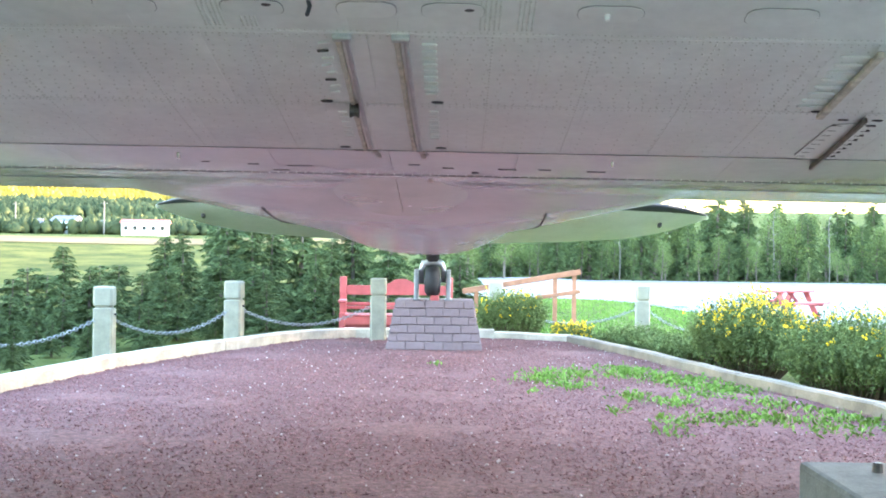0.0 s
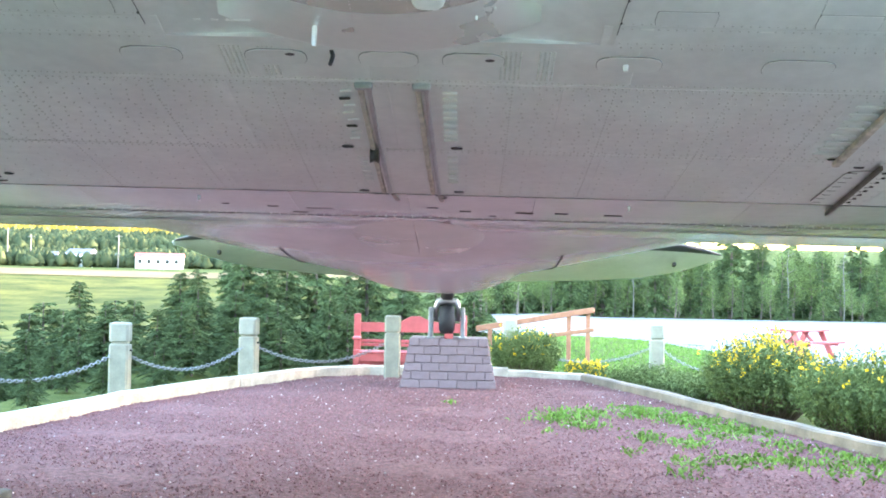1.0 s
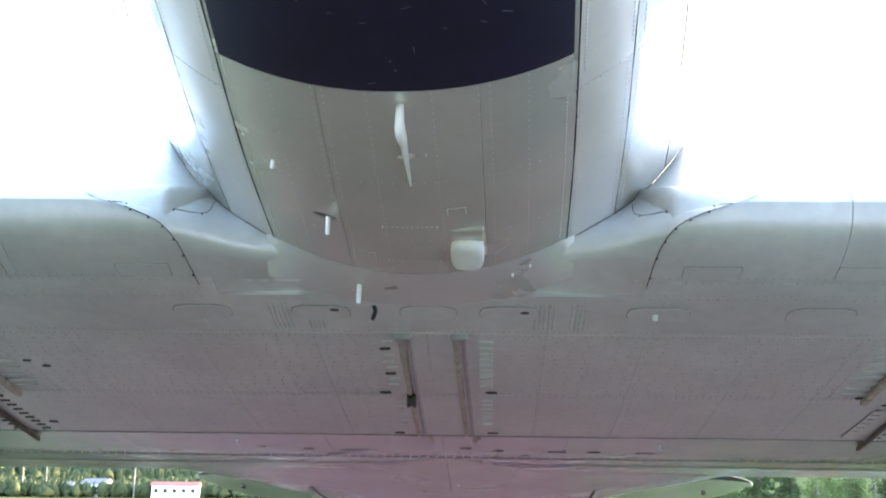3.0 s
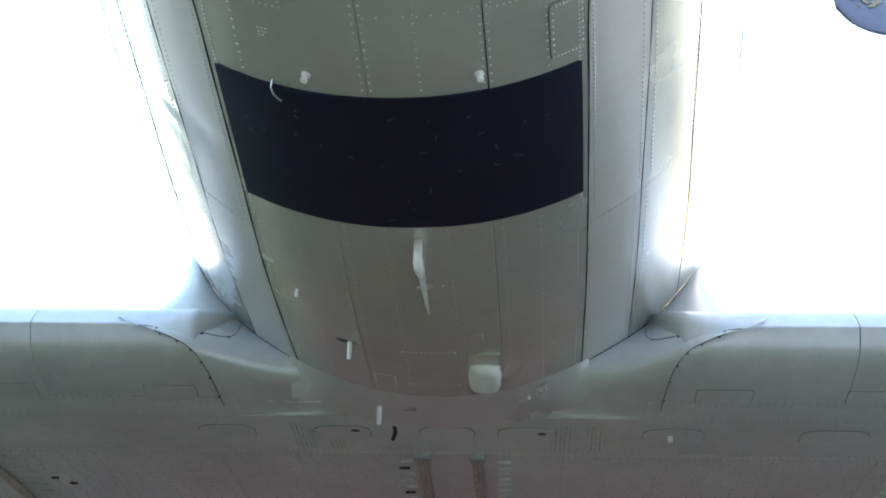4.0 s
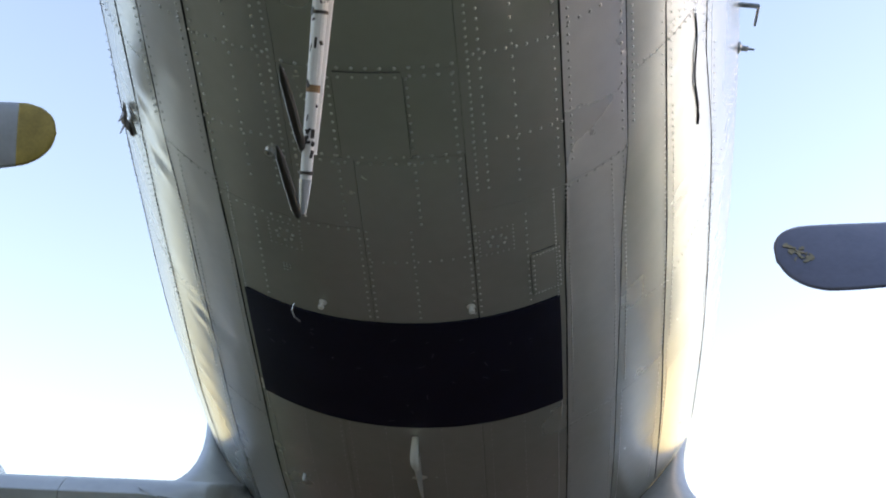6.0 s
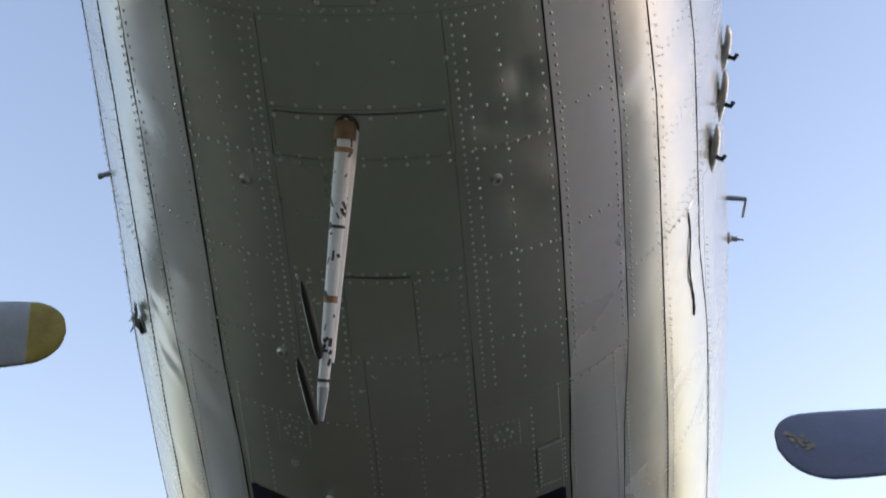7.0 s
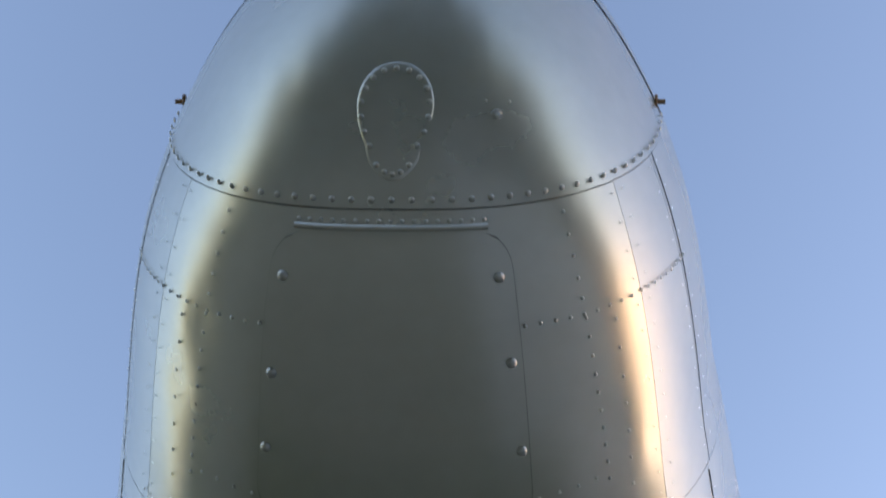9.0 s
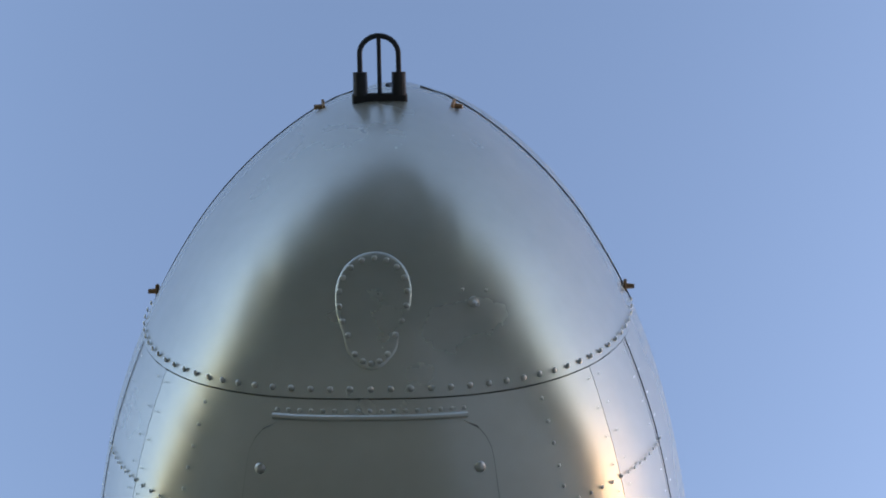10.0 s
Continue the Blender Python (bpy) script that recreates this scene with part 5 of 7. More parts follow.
for side, first, grey, tipped in ((-1, 85.5, M_BLADE_OLD, True), (1, -96.5, M_BLADE, False)):
    broad = 0.82 if tipped else 1.25
    hub_at = Vector((side * ENGINE_X, PROP_S, ENGINE_W - (0.005 if tipped else 0.045)))
    face = Matrix.Translation(hub_at) @ pose(0, 0, 0, 90, 0, 0)
    prop = part("propeller", lathe(bmesh.new(), [(-0.12, 0.0), (-0.12, 0.13), (0.1, 0.15), (0.2, 0.11), (0.36, 0.09), (0.42, 0.05), (0.43, 0.0)], face, 20), M_STEEL, airplane, "three-bladed propeller with a round hub", True)
    for k in range(3):
        # a blade is turned in the plane across the airplane's length
        turn = Matrix.Translation(hub_at) @ Matrix.Rotation(radians(first + 120 * k), 4, "Y")
        whole = not tipped and not k
        bm = blade_bm(0, 1.0 if whole else 0.93, 1.77 if tipped else 1.83, broad)
        bm.transform(turn)
        blade = part("blade", bm, grey, prop, "grey propeller blade", True)
        if whole:
            continue
        bm = blade_bm(0.93, 1.0, 1.77 if tipped else 1.83, broad)
        bm.transform(turn)
        # parts go one level below the propeller at most
        part("blade_tip", bm, M_YELLOW, prop, "worn yellow blade tip", True)
    if not tipped:
        m = Matrix.Translation(hub_at) @ Matrix.Rotation(radians(first), 4, "Y")
        bm = bmesh.new()
        rng = random.Random(8)
        for i in range(20):
            t = rng.uniform(0.945, 0.978)
            r = 0.16 + 1.67 * t
            tw = radians(58 - 40 * t)
            x = rng.gauss(0.01, 0.02) + (t - 0.96) * 1.4
            for face_side in (-1, 1):
                # the blade's thickness falls off towards its edges
                off = 0.0075 * math.sqrt(max(0.05, 1 - (x / 0.17) ** 2))
                q = m @ pose(0, 0, r, 0, 0, math.degrees(tw)) @ Matrix.Translation((x, face_side * off, 0)) @ pose(0, 0, 0, 0, rng.uniform(0, 180), 0)
                wide, tall = rng.uniform(0.003, 0.008), rng.uniform(0.006, 0.017)
                rim = [(wide * math.cos(a) * rng.uniform(0.6, 1.1), tall * math.sin(a) * rng.uniform(0.6, 1.1)) for a in np.linspace(0, 2 * math.pi, 9, endpoint=False)]
                ends = [[bm.verts.new(q @ Vector((u, d, v))) for u, v in rim] for d in (-0.0006, 0.0006)]
                bm.faces.new(ends[0])
                bm.faces.new(ends[1][::-1])
                for k in range(9):
                    bm.faces.new((ends[0][k], ends[0][(k + 1) % 9], ends[1][(k + 1) % 9], ends[1][k]))
        bmesh.ops.recalc_face_normals(bm, faces=bm.faces[:])
        tagged(part("paint_flecks", bm, M_FLECK, prop, "last flecks of yellow tip paint"), kind="stuff")
    axis = Matrix.Translation((side * ENGINE_X, 0, ENGINE_W)) @ pose(0, 0, 0, -90, 0, 0)
    nacelle = part("engine_nacelle", lathe(bmesh.new(), [(3.0, 0.0), (3.0, 0.50), (2.86, 0.56), (2.80, 0.62), (2.84, 0.68), (3.1, 0.71), (3.7, 0.70), (3.95, 0.66), (3.96, 0.60), (4.8, 0.62), (5.6, 0.60), (6.4, 0.52), (7.2, 0.34), (7.9, 0.06), (7.92, 0.0)], axis, 36), M_SKIN, airplane, "rounded engine nacelle under the wing", True)
    bm = bmesh.new()
    for k in range(9):
        a = 2 * math.pi * k / 9
        c = Vector((side * ENGINE_X + 0.36 * math.cos(a), 2.98, ENGINE_W + 0.36 * math.sin(a)))
        rod(bm, c - Vector((0.1 * math.cos(a), 0, 0.1 * math.sin(a))), c + Vector((0.14 * math.cos(a), 0, 0.14 * math.sin(a))), 0.075, 0.075, 10)
    part("engine_cylinders", bm, M_DARKMETAL, nacelle, "radial engine cylinders")

# ---------------------------------------------------------------- landing gear (in world axes, so made and then hung on the airplane)
INV = AIR.inverted()


def hung(name, bm, mat, parent, label="", smooth_faces=False):
    bm.transform(INV)
    return part(name, bm, mat, parent, label, smooth_faces)


for side in (-1, 1):
    c = Vector((side * ENGINE_X, 4.55, 0.82))
    tyre = [(-0.2, 0.30), (-0.2, 0.46), (-0.16, 0.54), (-0.07, 0.57), (0.07, 0.57), (0.16, 0.54), (0.2, 0.46), (0.2, 0.30)]
    gear = hung("main_wheel", lathe(bmesh.new(), tyre, Matrix.Translation(c) @ pose(0, 0, 0, 0, 90, 0), 36), M_RUBBER, airplane, "black main landing-gear tyre", True)
    hung("wheel_rim", lathe(bmesh.new(), [(-0.15, 0.0), (-0.15, 0.12), (-0.1, 0.30), (0.1, 0.30), (0.15, 0.12), (0.15, 0.0)], Matrix.Translation(c) @ pose(0, 0, 0, 0, 90, 0), 24), M_STEEL, gear)
    for dx in (-0.29, 0.29):
        hung("strut", rodded(c + Vector((dx, 0, 0)), c + Vector((dx, -0.05, 1.7)), 0.055, 0.065, 12), M_STEEL, gear)
    hung("axle", rodded(c + Vector((-0.33, 0, 0)), c + Vector((0.33, 0, 0)), 0.04, None, 10), M_STEEL, gear)

tw = Vector((0.0, 15.72, 0.92))
tail_wheel = hung("tail_wheel", lathe(bmesh.new(), [(-0.10, 0.09), (-0.105, 0.15), (-0.07, 0.20), (0.0, 0.21), (0.07, 0.20), (0.105, 0.15), (0.10, 0.09)], Matrix.Translation(tw) @ pose(0, 0, 0, 0, 90, 0), 28), M_RUBBER, airplane, "black tail wheel in a steel fork", True)
hung("hub", lathe(bmesh.new(), [(-0.11, 0.0), (-0.11, 0.05), (-0.07, 0.1), (0.07, 0.1), (0.11, 0.05), (0.11, 0.0)], Matrix.Translation(tw) @ pose(0, 0, 0, 0, 90, 0), 16), M_STEEL, tail_wheel)
bm = bmesh.new()
tube(bm, [tw + Vector(p) for p in ((-0.145, 0, -0.02), (-0.15, -0.02, 0.16), (-0.12, -0.03, 0.235), (0, -0.03, 0.26), (0.12, -0.03, 0.235), (0.15, -0.02, 0.16), (0.145, 0, -0.02))], [0.03, 0.036, 0.052, 0.05, 0.052, 0.036, 0.03], 10)
hung("fork", bm, M_STEEL, tail_wheel, "shiny steel fork", True)
hung("fork_post", rodded(tw + Vector((0, -0.03, 0.24)), tw + Vector((0, 0.1, 0.55)), 0.085, 0.10, 16), M_BLACK, tail_wheel, "black fork post", True)

# ---------------------------------------------------------------- tail
T_S, T_W = 15.75, 0.66


def tail_section(chord, thick, n=18):
    pts = []
    for k in range(n):
        a = 2 * math.pi * k / n
        u = 0.5 - 0.5 * math.cos(a)
        y = thick * 1.48 * chord * (math.sqrt(max(u, 0)) * (1 - u)) * (1 if math.sin(a) > 0 else -1) * 0.9
        pts.append((u * chord, y))
    return pts


for side in (-1, 1):
    bm = bmesh.new()
    rings, boots = [], []
    for t in (0.02, 0.25, 0.5, 0.7, 0.82, 0.9, 0.95, 0.98, 0.997):
        x = 4.07 * t
        lead = 16.05 + 0.95 * t + (max(0, t - 0.7) / 0.3) ** 2.4 * 0.55
        trail = 18.45 - 0.12 * t - (max(0, t - 0.55) / 0.45) ** 2.2 * 0.75
        if t > 0.99:
            lead, trail = 17.6, 17.72
        sec = tail_section(trail - lead, 0.10 if t < 0.9 else 0.085)
        rings.append([bm.verts.new((side * x, lead + u, 0.895 + y - 0.14 * u)) for u, y in sec])
        boots.append((x, lead, trail - lead))
    for a, b in zip(rings, rings[1:]):
        for k in range(len(a)):
            q = (k + 1) % len(a)
            bm.faces.new((a[k], b[k], b[q], a[q]))
    bm.faces.new(rings[-1])
    bm.faces.new(rings[0][::-1])
    bmesh.ops.recalc_face_normals(bm, faces=bm.faces[:])
    stab = part("tailplane", bm, M_WING, airplane, "rounded grey tailplane with a black leading edge", True)
    bm = bmesh.new()
    strips = []
    for x, lead, chord in boots[:-1]:
        strip = []
        for u, sgn in ((0.10, -1), (0.05, -1), (0.02, -1), (0.004, -1), (0.0, 0), (0.004, 1), (0.02, 1)):
            y = 0.10 * 1.48 * chord * math.sqrt(u) * (1 - u) * 0.9 * sgn
            strip.append(bm.verts.new((side * x, lead + u * chord - 0.006, 0.895 + y + 0.004 * sgn - 0.14 * u * chord)))
        strips.append(strip)
    for a, b in zip(strips, strips[1:]):
        for k in range(len(a) - 1):
            bm.faces.new((a[k], b[k], b[k + 1], a[k + 1]))
    part("deicer_boot", bm, M_BOOT, stab, "black rubber de-icing boot", True)
    for x, s in ((1.7, 17.5), (3.3, 17.4)):
        part("hinge_bracket", boxed((0.05, 0.10, 0.06), Matrix.Translation((side * x, s, 0.72)), 0.01), M_CHIP, stab)
bm = bmesh.new()
rings = []
for t in (0.0, 0.3, 0.6, 0.8, 0.93, 1.0):
    lead = 14.6 + 2.4 * t + max(0, t - 0.7) ** 2 * 4
    trail = 18.7 + 0.5 * t - max(0, t - 0.5) ** 2 * 2.4
    rings.append([bm.verts.new((y, lead + u, 0.9 + 2.6 * t)) for u, y in tail_section(max(0.15, trail - lead), 0.07)])
for a, b in zip(rings, rings[1:]):
    for k in range(len(a)):
        q = (k + 1) % len(a)
        bm.faces.new((a[k], a[q], b[q], b[k]))
bm.faces.new(rings[-1])
bmesh.ops.recalc_face_normals(bm, faces=bm.faces[:])
part("tail_fin", bm, M_WING, airplane, "rounded grey tail fin", True)

# ---------------------------------------------------------------- ground
def ground_z(x, y):
    """The lie of the land: a level bed, a bank falling to the left, a flat lot to the right, rising country far off."""
    x, y = np.asarray(x, float), np.asarray(y, float)

    def ease(v, a, b):
        t = np.clip((v - a) / (b - a), 0, 1)
        return t * t * (3 - 2 * t)

    left = ease(-x, 4.6, 11.0) * ease(y, -2, 8)
    z = -0.05 - 2.1 * left - 3.0 * ease(-x, 11, 70) * ease(y, -2, 12)
    right = ease(x, 4.4, 8.0) * 0.22 + ease(y, 19, 24) * 0.22 * ease(x, -2, 1)
    z = z - right * (1 - left)
    z = z - 1.6 * ease(y, 18.5, 26) * ease(-x, -0.5, 3.0) * (1 - left) - 1.5 * ease(y, 40, 110) * ease(-x, -10, 10) * (1 - ease(-x, 11, 70))
    far = np.hypot(x, y)
    z = z + 8.6 * ease(far, 110, 330) * ease(-x, -60, 40) + 22 * ease(far, 340, 640) + 40 * ease(far, 600, 2400)
    return z


ticks = np.concatenate([-np.geomspace(2600, 24, 26), np.arange(-22, 30, 0.8), np.geomspace(31, 2600, 26)])
GX, GY = np.meshgrid(ticks, ticks + 4, indexing="ij")
GZ = ground_z(GX, GY)
inside_bed = (np.abs(GX) < 4.6) & (GY > -9) & (GY < 17.6)
GZ = np.where(inside_bed, -0.12, GZ)
n = len(ticks)
verts = np.stack([GX, GY, GZ], -1).reshape(-1, 3).tolist()
faces = [(i * n + j, (i + 1) * n + j, (i + 1) * n + j + 1, i * n + j + 1) for i in range(n - 1) for j in range(n - 1)]
tagged(from_lists("ground", verts, faces, M_GRASS, smooth_faces=True), "grassy ground falling to a field and far country", "ground", kind="structure")


# the gravel bed and its outline
BED = [(-3.95, 3.6), (-3.95, 10.5), (-3.5, 12.9), (-2.72, 15.1), (-1.95, 16.9), (-1.2, 17.55), (0.9, 17.65), (2.0, 17.2), (2.75, 14.6), (3.3, 12.2), (3.95, 10.0), (4.1, 3.6)]


def bed_half(y):
    lx = np.interp(y, [-8, 10.5, 12.9, 15.1, 16.9, 17.55], [-3.95, -3.95, -3.5, -2.72, -1.95, -1.2])
    rx = np.interp(y, [-8, 10.0, 12.2, 14.6, 17.2, 17.65], [4.1, 3.95, 3.3, 2.75, 2.0, 0.9])
    return lx, rx


ys = np.linspace(3.6, 17.55, 110)
bed_rng = np.random.default_rng(3)
rows_v = []
for y in ys:
    lx, rx = bed_half(y)
    rows_v.append([(float(lx + (rx - lx) * t), float(y), float(0.015 * math.sin(3.1 * y + 5 * t) * math.sin(9 * t) + 0.006 * bed_rng.normal())) for t in np.linspace(0, 1, 60)])
verts = [p for r in rows_v for p in r]
faces = [(i * 60 + j, i * 60 + j + 1, (i + 1) * 60 + j + 1, (i + 1) * 60 + j) for i in range(109) for j in range(59)]
tagged(from_lists("gravel_bed", verts, faces, M_GRAVEL, smooth_faces=True), "bed of dark red crushed slag gravel", "gravel", kind="structure")


def stones(name, count, mat, lo, hi, y0, y1, label, seed):
    """Loose angular stones lying on the bed."""
    rng = np.random.default_rng(seed)
    verts, faces = [], []
    base = np.array([(1, 0, 0), (0, 1, 0), (-1, 0, 0), (0, -1, 0), (0, 0, 1), (0, 0, -1)], float)
    tri = ((0, 1, 4), (1, 2, 4), (2, 3, 4), (3, 0, 4), (1, 0, 5), (2, 1, 5), (3, 2, 5), (0, 3, 5))
    y = y0 + (y1 - y0) * rng.random(count) ** 1.15
    for i in range(count):
        lx, rx = bed_half(y[i])
        x = lx + 0.08 + (rx - lx - 0.16) * rng.random()
        r = lo + (hi - lo) * rng.random() ** 2.5
        a = rng.random() * 6.28
        pts = base * (r * rng.uniform(0.65, 1.3, (6, 1))) * (1, 1, 0.7)
        c, s = math.cos(a), math.sin(a)
        pts = np.stack([pts[:, 0] * c - pts[:, 1] * s + x, pts[:, 0] * s + pts[:, 1] * c + y[i], pts[:, 2] + r * 0.25 + 0.008], -1)
        o = len(verts)
        verts += pts.tolist()
        faces += [(o + p, o + q, o + t) for p, q, t in tri]
    tagged(from_lists(name, verts, faces, mat), label, "gravel", kind="stuff")


stones("loose_gravel", 60000, M_STONE, 0.005, 0.016, 5.2, 17.4, "loose red-purple slag stones", 11)
stones("pale_gravel", 1300, M_STONE_PALE, 0.005, 0.016, 5.2, 17.4, "scattered pale stones among the slag", 12)


# open forecourt in front of the bed: unseen ground toned after the belly's reflection
fx = np.concatenate([np.linspace(-26, -12, 8), np.linspace(-11, -4.2, 6), np.linspace(-3, 3, 5), np.linspace(4.3, 26, 14)])
fy = np.concatenate([np.linspace(-34, 3.55, 24), np.linspace(5, 9, 4)])
FX, FY = np.meshgrid(fx, fy, indexing="ij")
verts = np.stack([FX, FY, 0 * FX - 0.02], -1).reshape(-1, 3).tolist()
k = len(fy)
# unseen runs beside the bed, added to keep green out of the skin's reflections
faces = [(i * k + j, (i + 1) * k + j, (i + 1) * k + j + 1, i * k + j + 1) for i in range(len(fx) - 1) for j in range(k - 1) if j < 23 or fx[i] > 4.2 or -12.5 < fx[i] and fx[i + 1] < -4.1]
tagged(from_lists("forecourt", verts, faces, M_FORECOURT, smooth_faces=True), "worn grey-green forecourt in front of the gravel", "forecourt", kind="structure")

# mown strip between forecourt and bed, unseen, added to darken the belly's reflection
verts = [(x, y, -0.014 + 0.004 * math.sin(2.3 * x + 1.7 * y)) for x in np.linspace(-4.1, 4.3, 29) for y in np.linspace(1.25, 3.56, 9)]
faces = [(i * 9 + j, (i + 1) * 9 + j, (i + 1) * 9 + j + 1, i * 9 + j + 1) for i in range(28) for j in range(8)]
tagged(from_lists("unseen_grass", verts, faces, M_GRASS, smooth_faces=True), "unseen mown grass before the gravel, added to darken the belly's reflection", "grass strip", kind="structure")

# pale ground on the starboard side, out of view, added to brighten the belly
rows_v = []
for y in np.linspace(-30, 17, 48):
    x0 = 1.3 if y < 1.2 else max(4.5, 2.6 + 0.42 * y)
    fall = min(1.0, max(0.0, (y - 8.5) / 2.0))
    rows_v.append([(float(x), float(y), -0.012 * (1 - fall) + (float(ground_z(x, y)) + 0.03) * fall) for x in np.linspace(x0, 25.5, 26)])
verts = [q for r in rows_v for q in r]
faces = [(i * 26 + j, i * 26 + j + 1, (i + 1) * 26 + j + 1, (i + 1) * 26 + j) for i in range(47) for j in range(25)]
tagged(from_lists("apron", verts, faces, M_BOUNCE, smooth_faces=True), "unseen pale ground sheet, added to brighten the starboard belly", "apron", kind="structure")


# timber border round the bed
def border_run(a, b, wide=0.14, high=0.17, rise=0.06):
    ob = thing("timber_border", "weathered grey-yellow landscape timber edging the gravel", "timber border", "timbers round the gravel bed")
    ax, ay = a
    bx, by = b
    length = math.hypot(bx - ax, by - ay)
    yaw = math.degrees(math.atan2(by - ay, bx - ax))
    ob.matrix_basis = pose((ax + bx) / 2, (ay + by) / 2, rise, 0, 0, yaw)
    rng = random.Random(int(length * 977))
    bm = bmesh.new()
    n_seg = max(2, int(length / 0.35))
    prof = [(-wide / 2, -high), (-wide / 2, high / 2 - 0.02), (-wide / 2 + 0.02, high / 2), (wide / 2 - 0.02, high / 2), (wide / 2, high / 2 - 0.02), (wide / 2, -high)]
    rings = []
    for i in range(n_seg + 1):
        x = -length / 2 + length * i / n_seg
        jy, jz = rng.uniform(-0.008, 0.008), rng.uniform(-0.006, 0.006)
        rings.append([bm.verts.new((x, py + jy, pz + jz)) for py, pz in prof])
    for p, q in zip(rings, rings[1:]):
        for k in range(6):
            bm.faces.new((p[k], q[k], q[(k + 1) % 6], p[(k + 1) % 6]))
    bm.faces.new(rings[0])
    bm.faces.new(rings[-1][::-1])
    bmesh.ops.recalc_face_normals(bm, faces=bm.faces[:])
    part("timber", bm, M_EDGE if ax > 0.9 and ay > 5 else M_TIMBER, ob)


def points_along(path, step):
    out = []
    for (ax, ay), (bx, by) in zip(path, path[1:]):
        k = max(1, round(math.hypot(bx - ax, by - ay) / step))
        out += [(ax + (bx - ax) * i / k, ay + (by - ay) * i / k) for i in range(k)]
    return out + [path[-1]]


edge = points_along(BED, 2.4)
for a, b in zip(edge, edge[1:]):
    border_run(a, b, rise=0.06 if a[0] < 0.9 else 0.025)
border_run(BED[-1], BED[0])

# concrete footings under the main wheels
for side in (-1, 1):
    ob = thing("concrete_footing", "low grey concrete footing under a main wheel", "footing", "footings of the main wheels", pose(side * 2.98, 4.9, 0, 0, 0, 0))
    bm = boxed((1.55, 3.1, 0.36), Matrix.Translation((0, 0, 0.07)), 0.03, 2)
    part("block", bm, M_CONCRETE, ob)
    for y in (0.9, 1.25):
        part("anchor_bolt", rodded((-side * 0.45, y, 0.24), (-side * 0.45, y, 0.30), 0.03, 0.026, 10), M_CHIP, ob)

# rough meadow below the bank
sx, sy = np.linspace(-230, -9, 50), np.linspace(58, 245, 40)
DX, DY = np.meshgrid(sx, sy, indexing="ij")
DX = DX + (DY - 150) * 0.02
verts = np.stack([DX, DY, ground_z(DX, DY) + 0.12], -1).reshape(-1, 3).tolist()
faces = [(i * 40 + j, (i + 1) * 40 + j, (i + 1) * 40 + j + 1, i * 40 + j + 1) for i in range(49) for j in range(39)]
tagged(from_lists("meadow", verts, faces, M_FIELD, smooth_faces=True), "rough yellow-green meadow below the bank", "meadow", kind="structure")

# strip of pale dry grass across the field
sx, sy = np.linspace(-190, -8, 40), np.linspace(0, 1, 4)
DX, DY = np.meshgrid(sx, sy, indexing="ij")
DY = 236 + 0.03 * DX + DY * 26 + 2 * np.sin(DX * 0.07)
verts = np.stack([DX, DY, ground_z(DX, DY) + 0.25], -1).reshape(-1, 3).tolist()
faces = [(i * 4 + j, (i + 1) * 4 + j, (i + 1) * 4 + j + 1, i * 4 + j + 1) for i in range(39) for j in range(3)]
tagged(from_lists("dry_field", verts, faces, M_DRY, smooth_faces=True), "pale dry grass strip across the field", "field", kind="structure")

# crushed-stone lot behind the lawn
LX, LY = np.meshgrid(np.linspace(1.5, 70, 60), np.linspace(0, 1, 26), indexing="ij")
near_edge = np.interp(LX, [1.5, 6.0, 7.5, 9.0, 14, 70], [39.0, 37.0, 32.0, 28.5, 26.0, 24.0])
LY = near_edge + (66 - near_edge) * LY
LZ = ground_z(LX, LY) + 0.03
verts = np.stack([LX, LY, LZ], -1).reshape(-1, 3).tolist()
faces = [(i * 26 + j, (i + 1) * 26 + j, (i + 1) * 26 + j + 1, i * 26 + j + 1) for i in range(59) for j in range(25)]
tagged(from_lists("parking_lot", verts, faces, M_LOT, smooth_faces=True), "flat lot of pale crushed stone", "parking lot", kind="structure")
for k in range(3):
    ob = thing("lot_kerb", "pale concrete kerb along the lot's edge", "kerb", "kerbs along the lot", pose(0.9 + 2.7 * k, 38.9 - 0.95 * k, float(ground_z(0.9 + 2.7 * k, 38.9 - 0.95 * k)) + 0.08, 0, 0, -19.5))
    part("kerb_stone", boxed((2.8, 0.5, 0.22), bevel=0.02), M_KERB, ob)

# ---------------------------------------------------------------- tail pedestal of laid blocks
pedestal = thing("block_pedestal", "battered pedestal of grey-purple concrete blocks carrying the tail wheel", "pedestal", m=pose(0.03, 15.95, 0, 0, 0, 0))
PED_H, COURSES = 0.66, 6
LOW_HALF, TOP_HALF = (0.645, 0.46), (0.515, 0.36)
bm = bmesh.new()
lo = [bm.verts.new((sx * (LOW_HALF[0] - 0.02), sy * (LOW_HALF[1] - 0.02), -0.05)) for sx, sy in ((-1, -1), (1, -1), (1, 1), (-1, 1))]
hi = [bm.verts.new((sx * (TOP_HALF[0] - 0.02), sy * (TOP_HALF[1] - 0.02), PED_H - 0.012)) for sx, sy in ((-1, -1), (1, -1), (1, 1), (-1, 1))]
for k in range(4):
    bm.faces.new((lo[k], lo[(k + 1) % 4], hi[(k + 1) % 4], hi[k]))
bm.faces.new(hi)
part("core", bm, M_MORTAR, pedestal)
brick_rng = random.Random(21)
